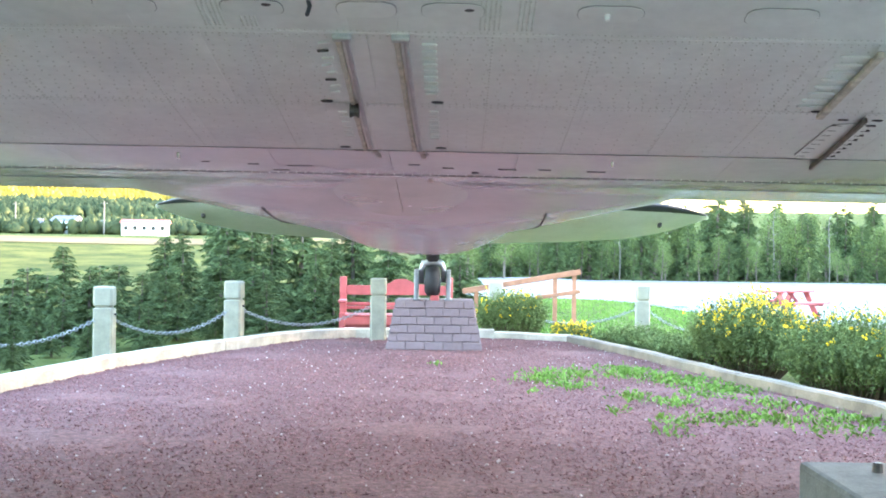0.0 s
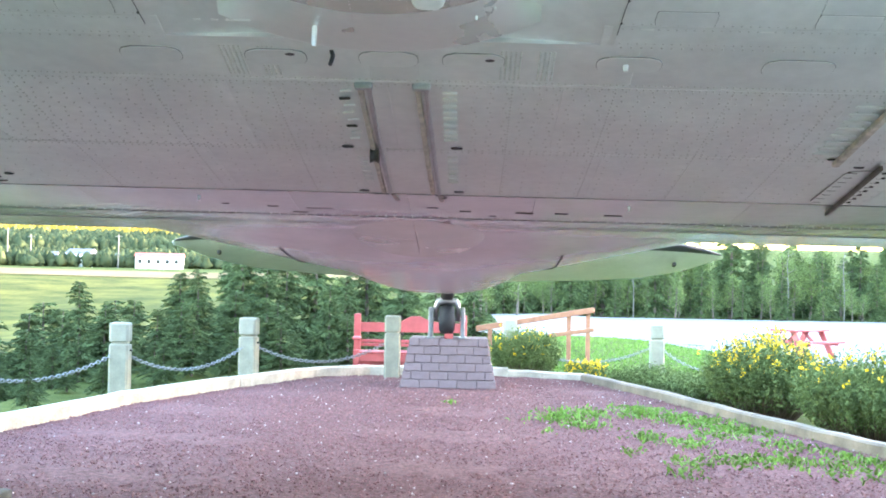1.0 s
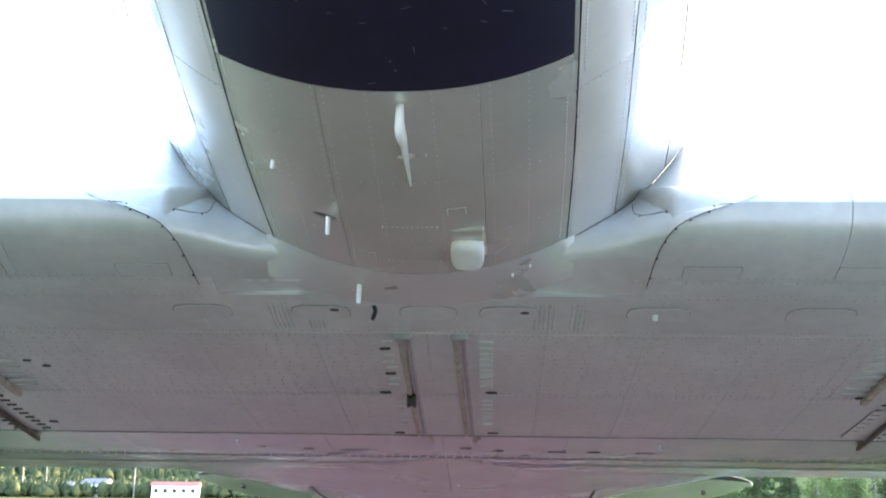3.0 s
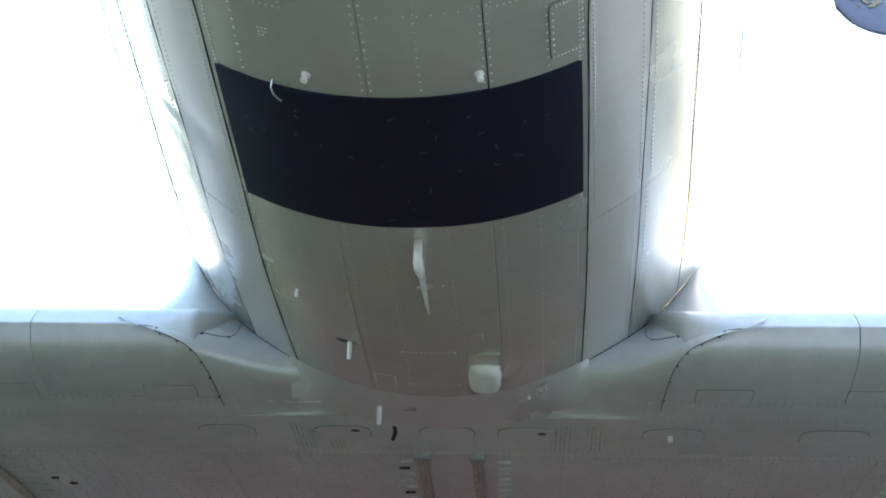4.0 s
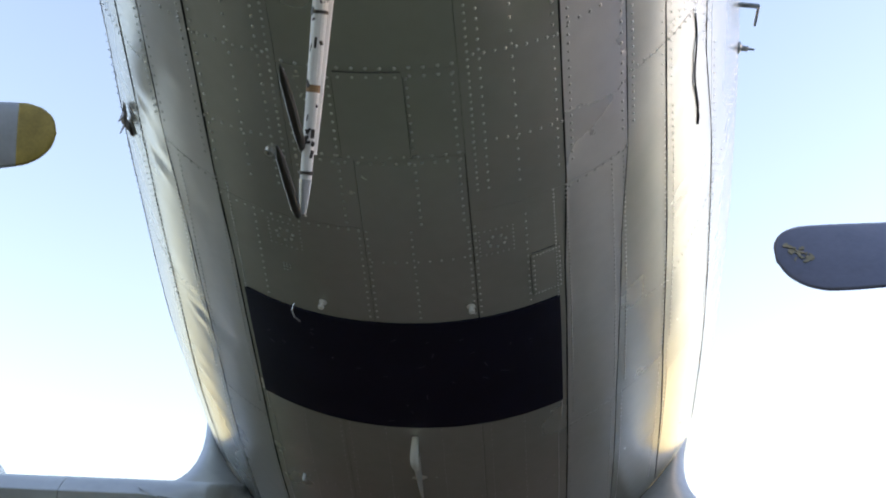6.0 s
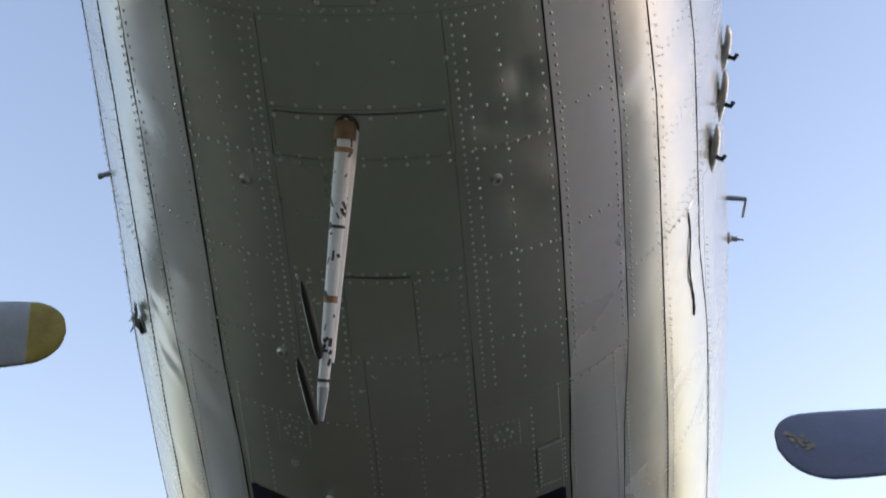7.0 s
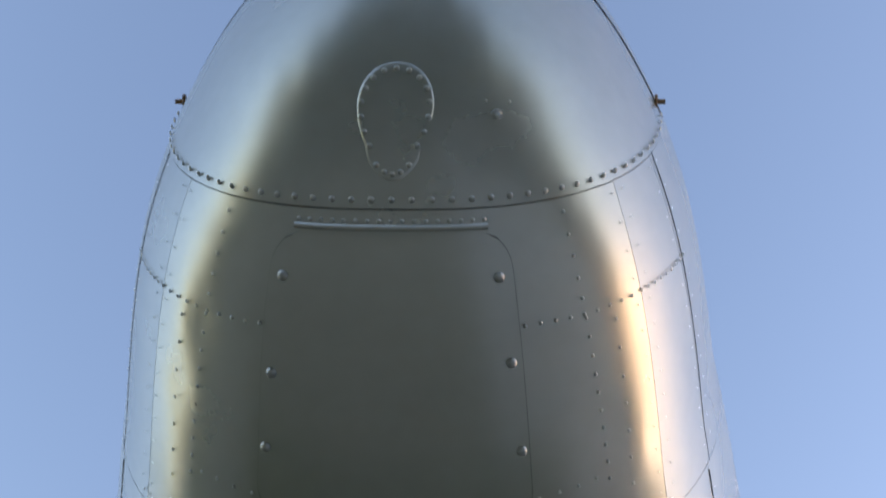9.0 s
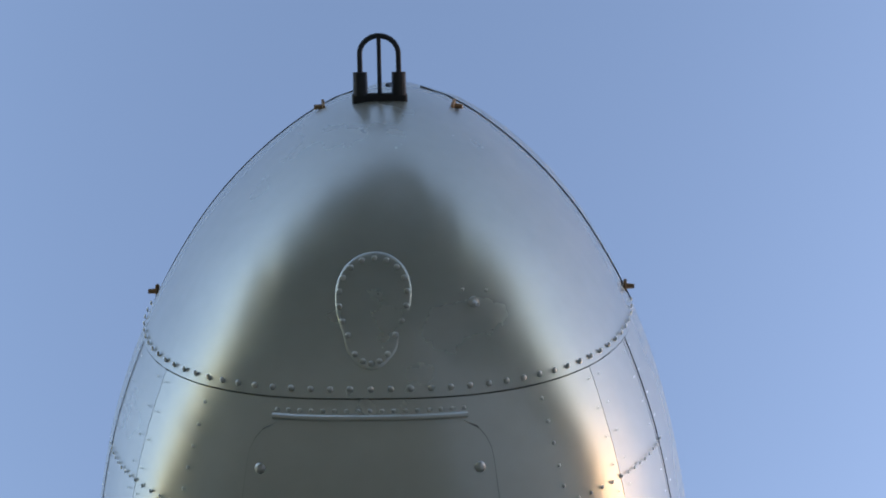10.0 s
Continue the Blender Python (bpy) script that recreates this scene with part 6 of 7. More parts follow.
for c in range(COURSES):
    t = (c + 0.5) / COURSES
    hx, hy = LOW_HALF[0] + (TOP_HALF[0] - LOW_HALF[0]) * t, LOW_HALF[1] + (TOP_HALF[1] - LOW_HALF[1]) * t
    z = PED_H * t
    for face_turn, length, far in ((0, hx, hy), (180, hx, hy), (90, hy, hx), (270, hy, hx)):
        count = max(2, round(2 * length / 0.235))
        unit = 2 * length / count
        cuts = [-length + unit * (i + (0.5 if c % 2 else 0.0)) for i in range(count + 1)]
        cuts = sorted({max(-length, min(length, q)) for q in [-length] + cuts + [length]})
        for a, b in zip(cuts, cuts[1:]):
            if b - a < 0.03:
                continue
            bm = boxed((b - a - 0.006, 0.10, PED_H / COURSES - 0.006), bevel=0.008)
            for v in bm.verts:
                v.co += Vector((brick_rng.uniform(-1, 1), brick_rng.uniform(-1, 1), brick_rng.uniform(-1, 1))) * 0.004
            ob = part("block", bm, M_BRICK, pedestal)
            ob.matrix_basis = pose(0, 0, 0, 0, 0, face_turn) @ Matrix.Translation(((a + b) / 2, -far + 0.05 + brick_rng.uniform(-0.010, 0.008), z)) @ pose(0, 0, 0, -8.5, 0, 0)
for i in range(5):
    bm = boxed((2 * TOP_HALF[0] / 5 - 0.008, TOP_HALF[1] * 2 - 0.12, 0.03), bevel=0.005)
    ob = part("cap_block", bm, M_BRICK, pedestal)
    ob.matrix_basis = Matrix.Translation((-TOP_HALF[0] + 2 * TOP_HALF[0] * (i + 0.5) / 5, 0, PED_H - 0.008))
# steel cradle that holds the tail wheel
cradle = thing("wheel_cradle", "upright galvanised plates holding the tail wheel", "cradle", m=pose(0, 15.72, PED_H + 0.01, 0, 0, 0))
for x in (-0.215, 0.215):
    part("plate", boxed((0.06, 0.26, 0.42), Matrix.Translation((x, 0, 0.20)), 0.012), M_CRADLE, cradle)
    part("foot", boxed((0.10, 0.32, 0.02), Matrix.Translation((x, 0, 0.005)), 0.004), M_CRADLE, cradle)
part("pin", rodded((-0.25, 0, 0.25), (0.25, 0, 0.25), 0.025, None, 10), M_STEEL, cradle)
part("chock", boxed((0.12, 0.14, 0.07), Matrix.Translation((0.03, -0.05, 0.025)), 0.01), M_RED, cradle, "small red wheel chock")

# ---------------------------------------------------------------- posts and chain
POSTS = [(-6.9, 9.4), (-5.45, 12.1), (-3.97, 14.2), (-2.72, 15.95), (-0.82, 17.1), (1.04, 21.2), (3.42, 19.4), (5.0, 18.2)]


def make_post():
    ob = thing("bollard_post", "grey weathered square timber post with a grooved top", "post", "posts of the chain fence")
    h = 0.235 / 2
    bm = bmesh.new()
    prof = [(h, -1.0), (h, 0.60), (h - 0.022, 0.612), (h - 0.022, 0.632), (h, 0.645), (h, 0.85), (h - 0.014, 0.87), (0.0, 0.875)]
    rings = []
    for r, z in prof[:-1]:
        c = 0.025
        rings.append([bm.verts.new((x, y, z)) for x, y in ((r, -r + c), (r, r - c), (r - c, r), (-r + c, r), (-r, r - c), (-r, -r + c), (-r + c, -r), (r - c, -r))])
    for a, b in zip(rings, rings[1:]):
        for k in range(8):
            bm.faces.new((a[k], a[(k + 1) % 8], b[(k + 1) % 8], b[k]))
    bm.faces.new(rings[-1])
    part("post_body", bm, M_POST, ob)
    for x in (-h, h):
        part("eye_bolt", rodded((x, 0, 0.53), (x * 1.25, 0, 0.53), 0.014, None, 8), M_DARKMETAL, ob)
    return ob


first_post = make_post()
first_post.matrix_basis = pose(POSTS[0][0], POSTS[0][1], -0.02, 0, 0, 8)
turns = [8, -4, 3, -6, 2, 7, -3, 5]
POST_Z = [-0.02, -0.02, -0.02, 0.01, 0.04, -0.12, -0.09, -0.15]
for (x, y), a, z in list(zip(POSTS, turns, POST_Z))[1:]:
    copy_thing(first_post, pose(x, y, z, 0, 0, a))


def link_bm(bm, m, long=0.034, wide=0.021, wire=0.0065):
    rings = []
    for i in range(10):
        a = 2 * math.pi * i / 10
        c = Vector((long * math.cos(a), wide * math.sin(a), 0))
        out = Vector((math.cos(a), math.sin(a), 0))
        rings.append([bm.verts.new(m @ (c + out * wire * math.cos(b) + Vector((0, 0, wire * math.sin(b))))) for b in (0, 1.57, 3.14, 4.71)])
    for i in range(10):
        p, q = rings[i], rings[(i + 1) % 10]
        for k in range(4):
            bm.faces.new((p[k], q[k], q[(k + 1) % 4], p[(k + 1) % 4]))


for k, ((ax, ay), (bx, by)) in enumerate(zip(POSTS, POSTS[1:])):
    if k == 4:
        continue
    za, zb = POST_Z[k] + 0.53, POST_Z[k + 1] + 0.53
    sag = 0.30 if k < 4 else 0.36
    span = math.hypot(bx - ax, by - ay)
    count = int(span * 1.06 / 0.052)
    bm = bmesh.new()
    pts = [Vector((ax + (bx - ax) * t, ay + (by - ay) * t, za + (zb - za) * t - sag * 4 * t * (1 - t))) for t in np.linspace(0.12 / span, 1 - 0.12 / span, count)]
    for i in range(count - 1):
        m, _ = between(pts[i], pts[i + 1])
        link_bm(bm, m @ pose(0, 0, 0, 0, 90, 0) @ pose(0, 0, 0, 90 * (i % 2) + 20, 0, 0))
    ob = mesh_object("chain", bm, M_CHAIN)
    tagged(ob, "sagging galvanised chain hung between posts", "chain", "chains of the fence")

# ---------------------------------------------------------------- red bench
bench = thing("bench", "red painted wooden bench with a curved top rail", "bench", m=pose(-0.65, 18.9, -0.12, 0, 0, 4))
for x in (-0.86, 0.86):
    part("post", boxed((0.11, 0.1, 1.0), Matrix.Translation((x, 0.0, 0.5)), 0.012), M_RED, bench)
    part("front_leg", boxed((0.1, 0.1, 0.45), Matrix.Translation((x, -0.5, 0.22)), 0.012), M_RED, bench)
    part("armrest", boxed((0.13, 0.62, 0.04), Matrix.Translation((x, -0.26, 0.62)), 0.012), M_RED, bench)
bm = bmesh.new()
tops = [(-0.82, 0.86), (-0.25, 0.86), (-0.12, 0.90), (0.0, 0.965), (0.15, 0.97), (0.3, 0.9), (0.5, 0.865), (0.82, 0.86)]
rows_b = []
for y in (-0.025, 0.025):
    rows_b.append(([bm.verts.new((x, y, z)) for x, z in tops], [bm.verts.new((x, y, 0.71)) for x, z in tops]))
for i in range(len(tops) - 1):
    (a, b), (c, d) = rows_b
    bm.faces.new((a[i], b[i], b[i + 1], a[i + 1]))
    bm.faces.new((c[i], c[i + 1], d[i + 1], d[i]))
    bm.faces.new((a[i], a[i + 1], c[i + 1], c[i]))
    bm.faces.new((b[i], d[i], d[i + 1], b[i + 1]))
part("top_rail", bm, M_RED, bench)
for z in (0.5, 0.56):
    part("back_slat", boxed((1.62, 0.03, 0.05), Matrix.Translation((0, 0, z)), 0.006), M_RED, bench)
for i in range(4):
    part("seat_slat", boxed((1.66, 0.11, 0.035), Matrix.Translation((0, -0.1 - 0.13 * i, 0.40)), 0.008), M_RED, bench)
part("front_apron", boxed((1.64, 0.03, 0.12), Matrix.Translation((0, -0.52, 0.32)), 0.006), M_RED, bench)
part("lower_stretcher", boxed((1.64, 0.04, 0.08), Matrix.Translation((0, 0.0, 0.2)), 0.006), M_RED, bench)

# ---------------------------------------------------------------- wooden ramp rail
rail = thing("ramp_railing", "brown stained wooden ramp railing on square posts", "railing", m=pose(0, 25, 0, 0, 0, 0))
RAMP = [(0.45, 0.42), (2.98, 0.90)]
for z0, size in ((0.0, (0.12, 0.07)), (-0.42, (0.09, 0.05))):
    a, b = Vector((0.45 if not z0 else 2.0, 0, 0.42 + z0 if not z0 else 0.30)), Vector((2.98, 0, 0.87 + z0))
    m, ln = between(a, b)
    part("rail", boxed((size[1], size[0], ln), m, 0.01), M_BROWN, rail)
for x, top in ((0.75, 0.45), (2.44, 0.76), (2.85, 0.84)):
    part("post", boxed((0.09, 0.09, top + 0.55), Matrix.Translation((x, 0.05, top / 2 - 0.27)), 0.008), M_BROWN, rail)

# ---------------------------------------------------------------- picnic table
picnic = thing("picnic_table", "red painted wooden picnic table on the crushed-stone lot", "picnic table", m=pose(9.2, 31.5, float(ground_z(9.2, 31.5)) + 0.03, 0, 0, 38))
for i in range(5):
    part("top_board", boxed((1.6, 0.14, 0.06), Matrix.Translation((0, -0.3 + 0.15 * i, 0.75)), 0.008), M_RED, picnic)
for y in (-0.72, 0.72):
    for d in (-0.075, 0.075):
        part("seat_board", boxed((1.6, 0.13, 0.06), Matrix.Translation((0, y + d, 0.45)), 0.008), M_RED, picnic)
for x in (-0.6, 0.6):
    for sgn in (-1, 1):
        m, ln = between((x, sgn * 0.62, 0.0), (x, sgn * 0.22, 0.74))
        part("leg", boxed((0.07, 0.16, ln), m, 0.008), M_RED, picnic)
    part("crossbeam", boxed((0.05, 1.55, 0.09), Matrix.Translation((x, 0, 0.40)), 0.008), M_RED, picnic)
    m, ln = between((x, 0, 0.40), (x * 0.2, 0, 0.72))
    part("brace", boxed((0.05, 0.08, ln), m, 0.006), M_RED, picnic)


# ---------------------------------------------------------------- plants
def leaf_fan(rng, verts, faces, p, way, length, width, droop=0.2):
    """One narrow leaf or twig: a bent blade of two quads' worth of triangles."""
    way = np.asarray(way, float)
    way /= np.linalg.norm(way) + 1e-9
    side = np.cross(way, rng.normal(size=3))
    side /= np.linalg.norm(side) + 1e-9
    mid = p + way * length * 0.5
    end = p + way * length + np.array((0, 0, -droop * length))
    o = len(verts)
    verts += [tuple(p - side * width * 0.2), tuple(p + side * width * 0.2), tuple(mid + side * width * 0.5), tuple(mid - side * width * 0.5), tuple(end)]
    faces += [(o, o + 1, o + 2, o + 3), (o + 3, o + 2, o + 4)]


def spruce(name, high, seed, spread=0.24, density=1.0, label="dark green spruce with drooping needle sprays"):
    rng = np.random.default_rng(seed)
    ob = thing(name, label, "spruce", "spruces behind the fence")
    bm = bmesh.new()
    bend = rng.normal(0, 0.02, 2)
    tube(bm, [(bend[0] * t * high, bend[1] * t * high, high * t - 0.3 * (t == 0)) for t in (0, 0.3, 0.6, 0.85, 1.0)], [0.022 * high, 0.018 * high, 0.011 * high, 0.005 * high, 0.002 * high], 8)
    part("trunk", bm, M_BARK, ob)
    verts, faces = [], []
    count = int(140 * density)
    for i in range(count):
        t = (i + rng.random()) / count
        z = high * (0.05 + 0.94 * t)
        reach = high * spread * (1 - t) ** 0.8 * rng.uniform(0.6, 1.15) + 0.05 * high
        a = rng.random() * 6.283
        rise = 0.12 + 0.5 * t - 0.25 * rng.random()
        out = np.array((math.cos(a), math.sin(a), 0.0))
        steps = 10
        for k in range(steps):
            u = (k + 0.6) / steps
            p = np.array((bend[0] * t * high, bend[1] * t * high, z)) + out * reach * u + np.array((0, 0, reach * (rise * u - 0.45 * u * u)))
            for sgn in (-1, 1, -0.5, 0.5, 0):
                w = out * 0.6 + np.array((-out[1], out[0], 0)) * sgn * rng.uniform(0.6, 1.3) + np.array((0, 0, rng.uniform(-0.35, 0.35)))
                ln = reach * rng.uniform(0.16, 0.34) * (1.1 - 0.5 * u) + 0.015 * high
                leaf_fan(rng, verts, faces, p, w, ln, ln * 0.17 + 0.006, 0.25)
    from_lists("needles", verts, faces, M_SPRUCE, ob)
    return ob


def broadleaf(name, high, seed, leaves=3600, label="leafy green young tree", mat=None, slender=0.30):
    rng = np.random.default_rng(seed)
    ob = thing(name, label, "tree", "trees at the edge of the lot")
    bm = bmesh.new()
    tube(bm, [(0.03 * high * math.sin(3 * t), 0.02 * high * math.sin(5 * t), high * t * 0.93 - 0.3 * (t == 0)) for t in (0, 0.25, 0.5, 0.75, 1.0)], [0.02 * high, 0.016 * high, 0.011 * high, 0.006 * high, 0.002 * high], 7)
    tips = []
    for i in range(16):
        t = 0.22 + 0.72 * i / 16
        a = rng.random() * 6.283
        reach = high * slender * (1.15 - t) * rng.uniform(0.6, 1.1)
        p0 = Vector((0.03 * high * math.sin(3 * t), 0.02 * high * math.sin(5 * t), high * t * 0.93))
        p1 = p0 + Vector((math.cos(a) * reach, math.sin(a) * reach, reach * rng.uniform(0.4, 1.0)))
        tube(bm, [p0, p0.lerp(p1, 0.5) + Vector((0, 0, 0.06 * reach)), p1], [0.007 * high, 0.004 * high, 0.0015 * high], 5)
        tips += [np.array(p0.lerp(p1, u)) for u in (0.45, 0.75, 1.0)]
    part("trunk", bm, M_BARK, ob)
    verts, faces = [], []
    for i in range(leaves):
        c = tips[rng.integers(len(tips))]
        p = c + rng.normal(0, 0.055 * high, 3)
        ln = high * rng.uniform(0.013, 0.027)
        leaf_fan(rng, verts, faces, p, rng.normal(size=3) + (0, 0, -0.2), ln, ln * 0.7, 0.2)
    from_lists("leaves", verts, faces, mat or M_LEAF, ob)
    return ob


def bush(name, wide, high, seed, flowers, label, stems=1700, mat=None, group="bushes along the bed"):
    """A broom: upright whippy stems from a brown base, with yellow flowers near the top."""
    rng = np.random.default_rng(seed)
    ob = thing(name, label, "bush", group)
    verts, faces, twv, twf, tips = [], [], [], [], []
    for i in range(stems):
        a, r = rng.random() * 6.283, math.sqrt(rng.random())
        foot = np.array((math.cos(a) * r * wide * 0.25, math.sin(a) * r * wide * 0.2, 0.0))
        lean = np.array((math.cos(a) * r * wide * 0.5, math.sin(a) * r * wide * 0.42, high * rng.uniform(0.55, 1.0) * (1 - 0.28 * r * r)))
        tip = lean + rng.normal(0, 0.04, 3)
        p_mid = foot * 0.5 + tip * 0.5 + np.array((math.cos(a) * 0.06, math.sin(a) * 0.06, 0.02))
        leaf_fan(rng, twv, twf, foot, p_mid - foot, np.linalg.norm(p_mid - foot), 0.014, 0.0)
        for k in range(15):
            u = 0.25 + 0.75 * (k + rng.random()) / 15
            p = foot * (1 - u) ** 2 + p_mid * 2 * u * (1 - u) + tip * u * u
            leaf_fan(rng, verts, faces, p, (tip - foot) + rng.normal(0, 0.75, 3), rng.uniform(0.03, 0.06), rng.uniform(0.011, 0.020), 0.15)
        tips.append(tip)
    tagged(from_lists("stem_thicket", twv, twf, M_TWIG, ob, "bare brown stems"), kind="stuff")
    from_lists("foliage", verts, faces, mat or M_BUSH, ob)
    if flowers:
        verts, faces = [], []
        order = sorted(range(len(tips)), key=lambda i: -tips[i][2] - rng.random() * 0.25)
        for i in range(flowers):
            c = tips[order[int(rng.random() ** 1.6 * len(order) * 0.7)]] + rng.normal(0, 0.03, 3)
            for k in range(6):
                leaf_fan(rng, verts, faces, c + rng.normal(0, 0.012, 3), rng.normal(size=3), 0.026, 0.024, 0.1)
        tagged(from_lists("blossom", verts, faces, M_FLOWER, ob, "bright yellow blossom"), "bright yellow blossom", kind="stuff")
    return ob


def set_at(ob, x, y, z=None, turn=0.0, size=1.0):
    ob.matrix_basis = pose(x, y, float(ground_z(x, y)) if z is None else z, 0, 0, turn) @ Matrix.Scale(size, 4)
    ob.scale = (size, size, size)
    return ob


def again(ob, x, y, z=None, turn=0.0, size=1.0):
    """A copy at its own size."""
    c = copy_thing(ob, pose(x, y, float(ground_z(x, y)) if z is None else z, 0, 0, turn))
    c.scale = (size, size, size)
    return c


# broom bushes along the right of the bed
BROOM = "green broom bush with yellow flowers and bare brown lower stems"
set_at(bush("broom_bush", 1.45, 1.02, 31, 260, BROOM, 2600), 3.78, 13.8, -0.12)
set_at(bush("broom_bush", 1.75, 0.95, 32, 110, BROOM, 3000), 4.5, 12.0, -0.12)
set_at(bush("broom_bush", 1.15, 0.86, 33, 60, BROOM), 1.2, 18.35, -0.10)
LOWBUSH = "low spreading dark green shrub beside the gravel bed"
set_at(bush("low_shrub", 1.5, 0.46, 34, 0, LOWBUSH, 900), 3.45, 15.3, -0.1)
set_at(bush("low_shrub", 1.1, 0.42, 35, 0, LOWBUSH, 700), 2.85, 16.6, -0.1)
set_at(bush("low_shrub", 0.7, 0.30, 36, 120, "low shrub covered with yellow flowers", 420), 2.15, 18.2, -0.1)

# conifers below the fence on the left
near_a = spruce("spruce_tree", 4.6, 41, 0.27)
near_b = spruce("spruce_tree", 3.4, 42, 0.25)
near_c = spruce("spruce_tree", 3.3, 43, 0.30, 0.8, "bright green young spruce with open branches")
SPRUCE_HIGH = {near_a: 4.6, near_b: 3.4, near_c: 3.3}


def grown(kind, x, y, top, turn, first=False):
    """A spruce on the bank whose tip comes to the height top."""
    size = (top - float(ground_z(x, y))) / SPRUCE_HIGH[kind]
    ob = set_at(kind, x, y, None, turn, size) if first else again(kind, x, y, None, turn, size)
    if top < 1.3:
        ob.scale = (size * 1.5, size * 1.5, size)
    return ob


grown(near_a, -3.9, 21.6, 2.3, 0, True)
grown(near_b, -2.15, 20.2, 1.35, 40, True)
grown(near_c, -7.6, 21.5, 0.9, 90, True)
for kind, x, y, top, turn in (
    (near_a, -6.15, 19.2, 1.32, 30), (near_a, -5.0, 21.0, 1.5, 210), (near_b, -3.3, 20.7, 1.8, 320), (near_a, -4.4, 20.0, 1.55, 130), (near_b, -5.5, 18.4, 0.95, 15), (near_a, -7.3, 17.6, 0.95, 240), (near_b, -6.6, 18.0, 0.8, 75),
    (near_a, -4.55, 23.9, 1.7, 70), (near_a, -3.0, 24.5, 2.6, 160), (near_b, -1.0, 23.8, 1.9, 200), (near_b, -3.1, 21.3, 1.9, 100), (near_b, -0.2, 24.6, 1.6, 15), (near_a, -1.9, 25.2, 2.4, 75),
    (near_c, -7.2, 17.2, 0.5, 20), (near_c, -8.6, 20.5, 0.6, 220), (near_b, -4.6, 20.6, 1.25, 10), (near_c, -5.3, 16.6, 0.55, 200), (near_c, -6.3, 15.4, 0.35, 300), (near_b, -5.5, 19.9, 1.0, 60), (near_c, -7.6, 19.0, 0.75, 140),
    (near_c, 0.4, 25.6, 1.2, 33), (near_b, -7.9, 15.2, 0.3, 33), (near_c, -9.5, 14.5, 0.3, 133), (near_b, -4.9, 15.0, 0.35, 80), (near_c, -5.0, 17.9, 0.75, 10), (near_b, -6.9, 16.4, 0.5, 170), (near_c, -5.6, 13.2, 0.2, 250), (near_b, -6.8, 13.6, 0.25, 120),
    (near_c, -8.4, 17.4, 0.5, 300), (near_b, -4.35, 18.6, 0.95, 44), (near_c, -9.6, 17.8, 0.4, 5), (near_b, -7.0, 20.6, 0.8, 96), (near_c, -4.2, 16.6, 0.5, 60), (near_b, -8.3, 12.9, 0.1, 200), (near_b, -3.6, 19.4, 1.2, 330), (near_c, -6.4, 22.0, 0.95, 150), (near_b, -5.2, 22.4, 1.1, 222),
):
    grown(kind, x, y, top, turn)

# low spreading young spruces close behind the border
for i, (x, y, top) in enumerate((
    (-4.75, 11.6, 0.22), (-5.3, 12.3, 0.30), (-4.6, 12.9, 0.30), (-5.0, 14.0, 0.42), (-4.3, 14.6, 0.38), (-3.9, 16.0, 0.5), (-3.3, 17.5, 0.6), (-2.7, 18.6, 0.8), (-6.0, 11.6, 0.15), (-5.7, 14.6, 0.5), (-6.4, 12.9, 0.3),
    (-4.6, 16.1, 0.55), (-3.9, 17.6, 0.7), (-2.9, 19.5, 1.0), (-7.3, 12.0, 0.1), (-5.3, 15.6, 0.5), (-4.8, 18.9, 0.9), (-1.7, 19.3, 0.8), (-6.2, 16.9, 0.6), (-7.6, 14.4, 0.3), (-2.0, 21.4, 1.5), (-0.9, 21.0, 1.2), (-4.2, 22.6, 1.9),
)):
    grown((near_b, near_c, near_a)[i % 3], x, y, top, 67 * i)

# woods behind the lot and round the right-hand side
wood_a = set_at(spruce("spruce_tree", 7.4, 51, 0.20, 0.75), 8.0, 67.5, None, 0)
wood_b = set_at(broadleaf("birch_tree", 6.6, 52), 12.0, 69.0, None, 0)
wood_c = set_at(spruce("spruce_tree", 6.2, 53, 0.22, 0.8, "grey-green spruce with thinning branches"), 15.5, 68.0, None, 0)
wood_d = set_at(broadleaf("young_alder", 4.2, 54, 1900, "low leafy alder at the edge of the woods"), 18.0, 66.6, None, 0)
# sparse kind, only for added trees out of view
wood_unseen = set_at(spruce("spruce_tree", 7.4, 55, 0.22, 0.4), 33.0, 70.0, None, 0)
wood_rng = random.Random(77)
WOODS = [wood_a, wood_b, wood_c, wood_d]
for i in range(70):
    x = -6 + i * 0.72 + wood_rng.uniform(-0.5, 0.5)
    y = 66.8 + wood_rng.uniform(0, 2.5) + (i % 3) * 3.0
    if x < 3:
        y -= 20 - (x + 6) * 1.6
    kind = wood_rng.choice(WOODS if i % 3 else [wood_d, wood_b])
    again(kind, x, y, None, wood_rng.uniform(0, 360), wood_rng.uniform(0.42, 0.58))
for i in range(52):
    kind = (wood_a, wood_c, wood_a, wood_b)[i % 4]
    tall = {wood_a: 7.4, wood_b: 6.6, wood_c: 6.2}[kind]
    again(kind, 2.0 + i * 0.66 + wood_rng.uniform(-0.3, 0.3), 71.5 + 2.2 * (i % 3) + wood_rng.uniform(-0.6, 0.6), None, wood_rng.uniform(0, 360), wood_rng.uniform(4.1, 5.0) / tall)
# unseen belt on the right: blocks the low sun and fills the flank's reflection
for i in range(84):
    t = i / 83
    x, y = 45 + 4 * math.sin(5 * t) + wood_rng.uniform(-3, 3) + 4 * (i % 2), 66 - 110 * t + wood_rng.uniform(-1.5, 1.5)
    again(wood_unseen, x, y, None, wood_rng.uniform(0, 360), wood_rng.uniform(0.95, 1.25) * (0.6 if y > 14 else 1.0))
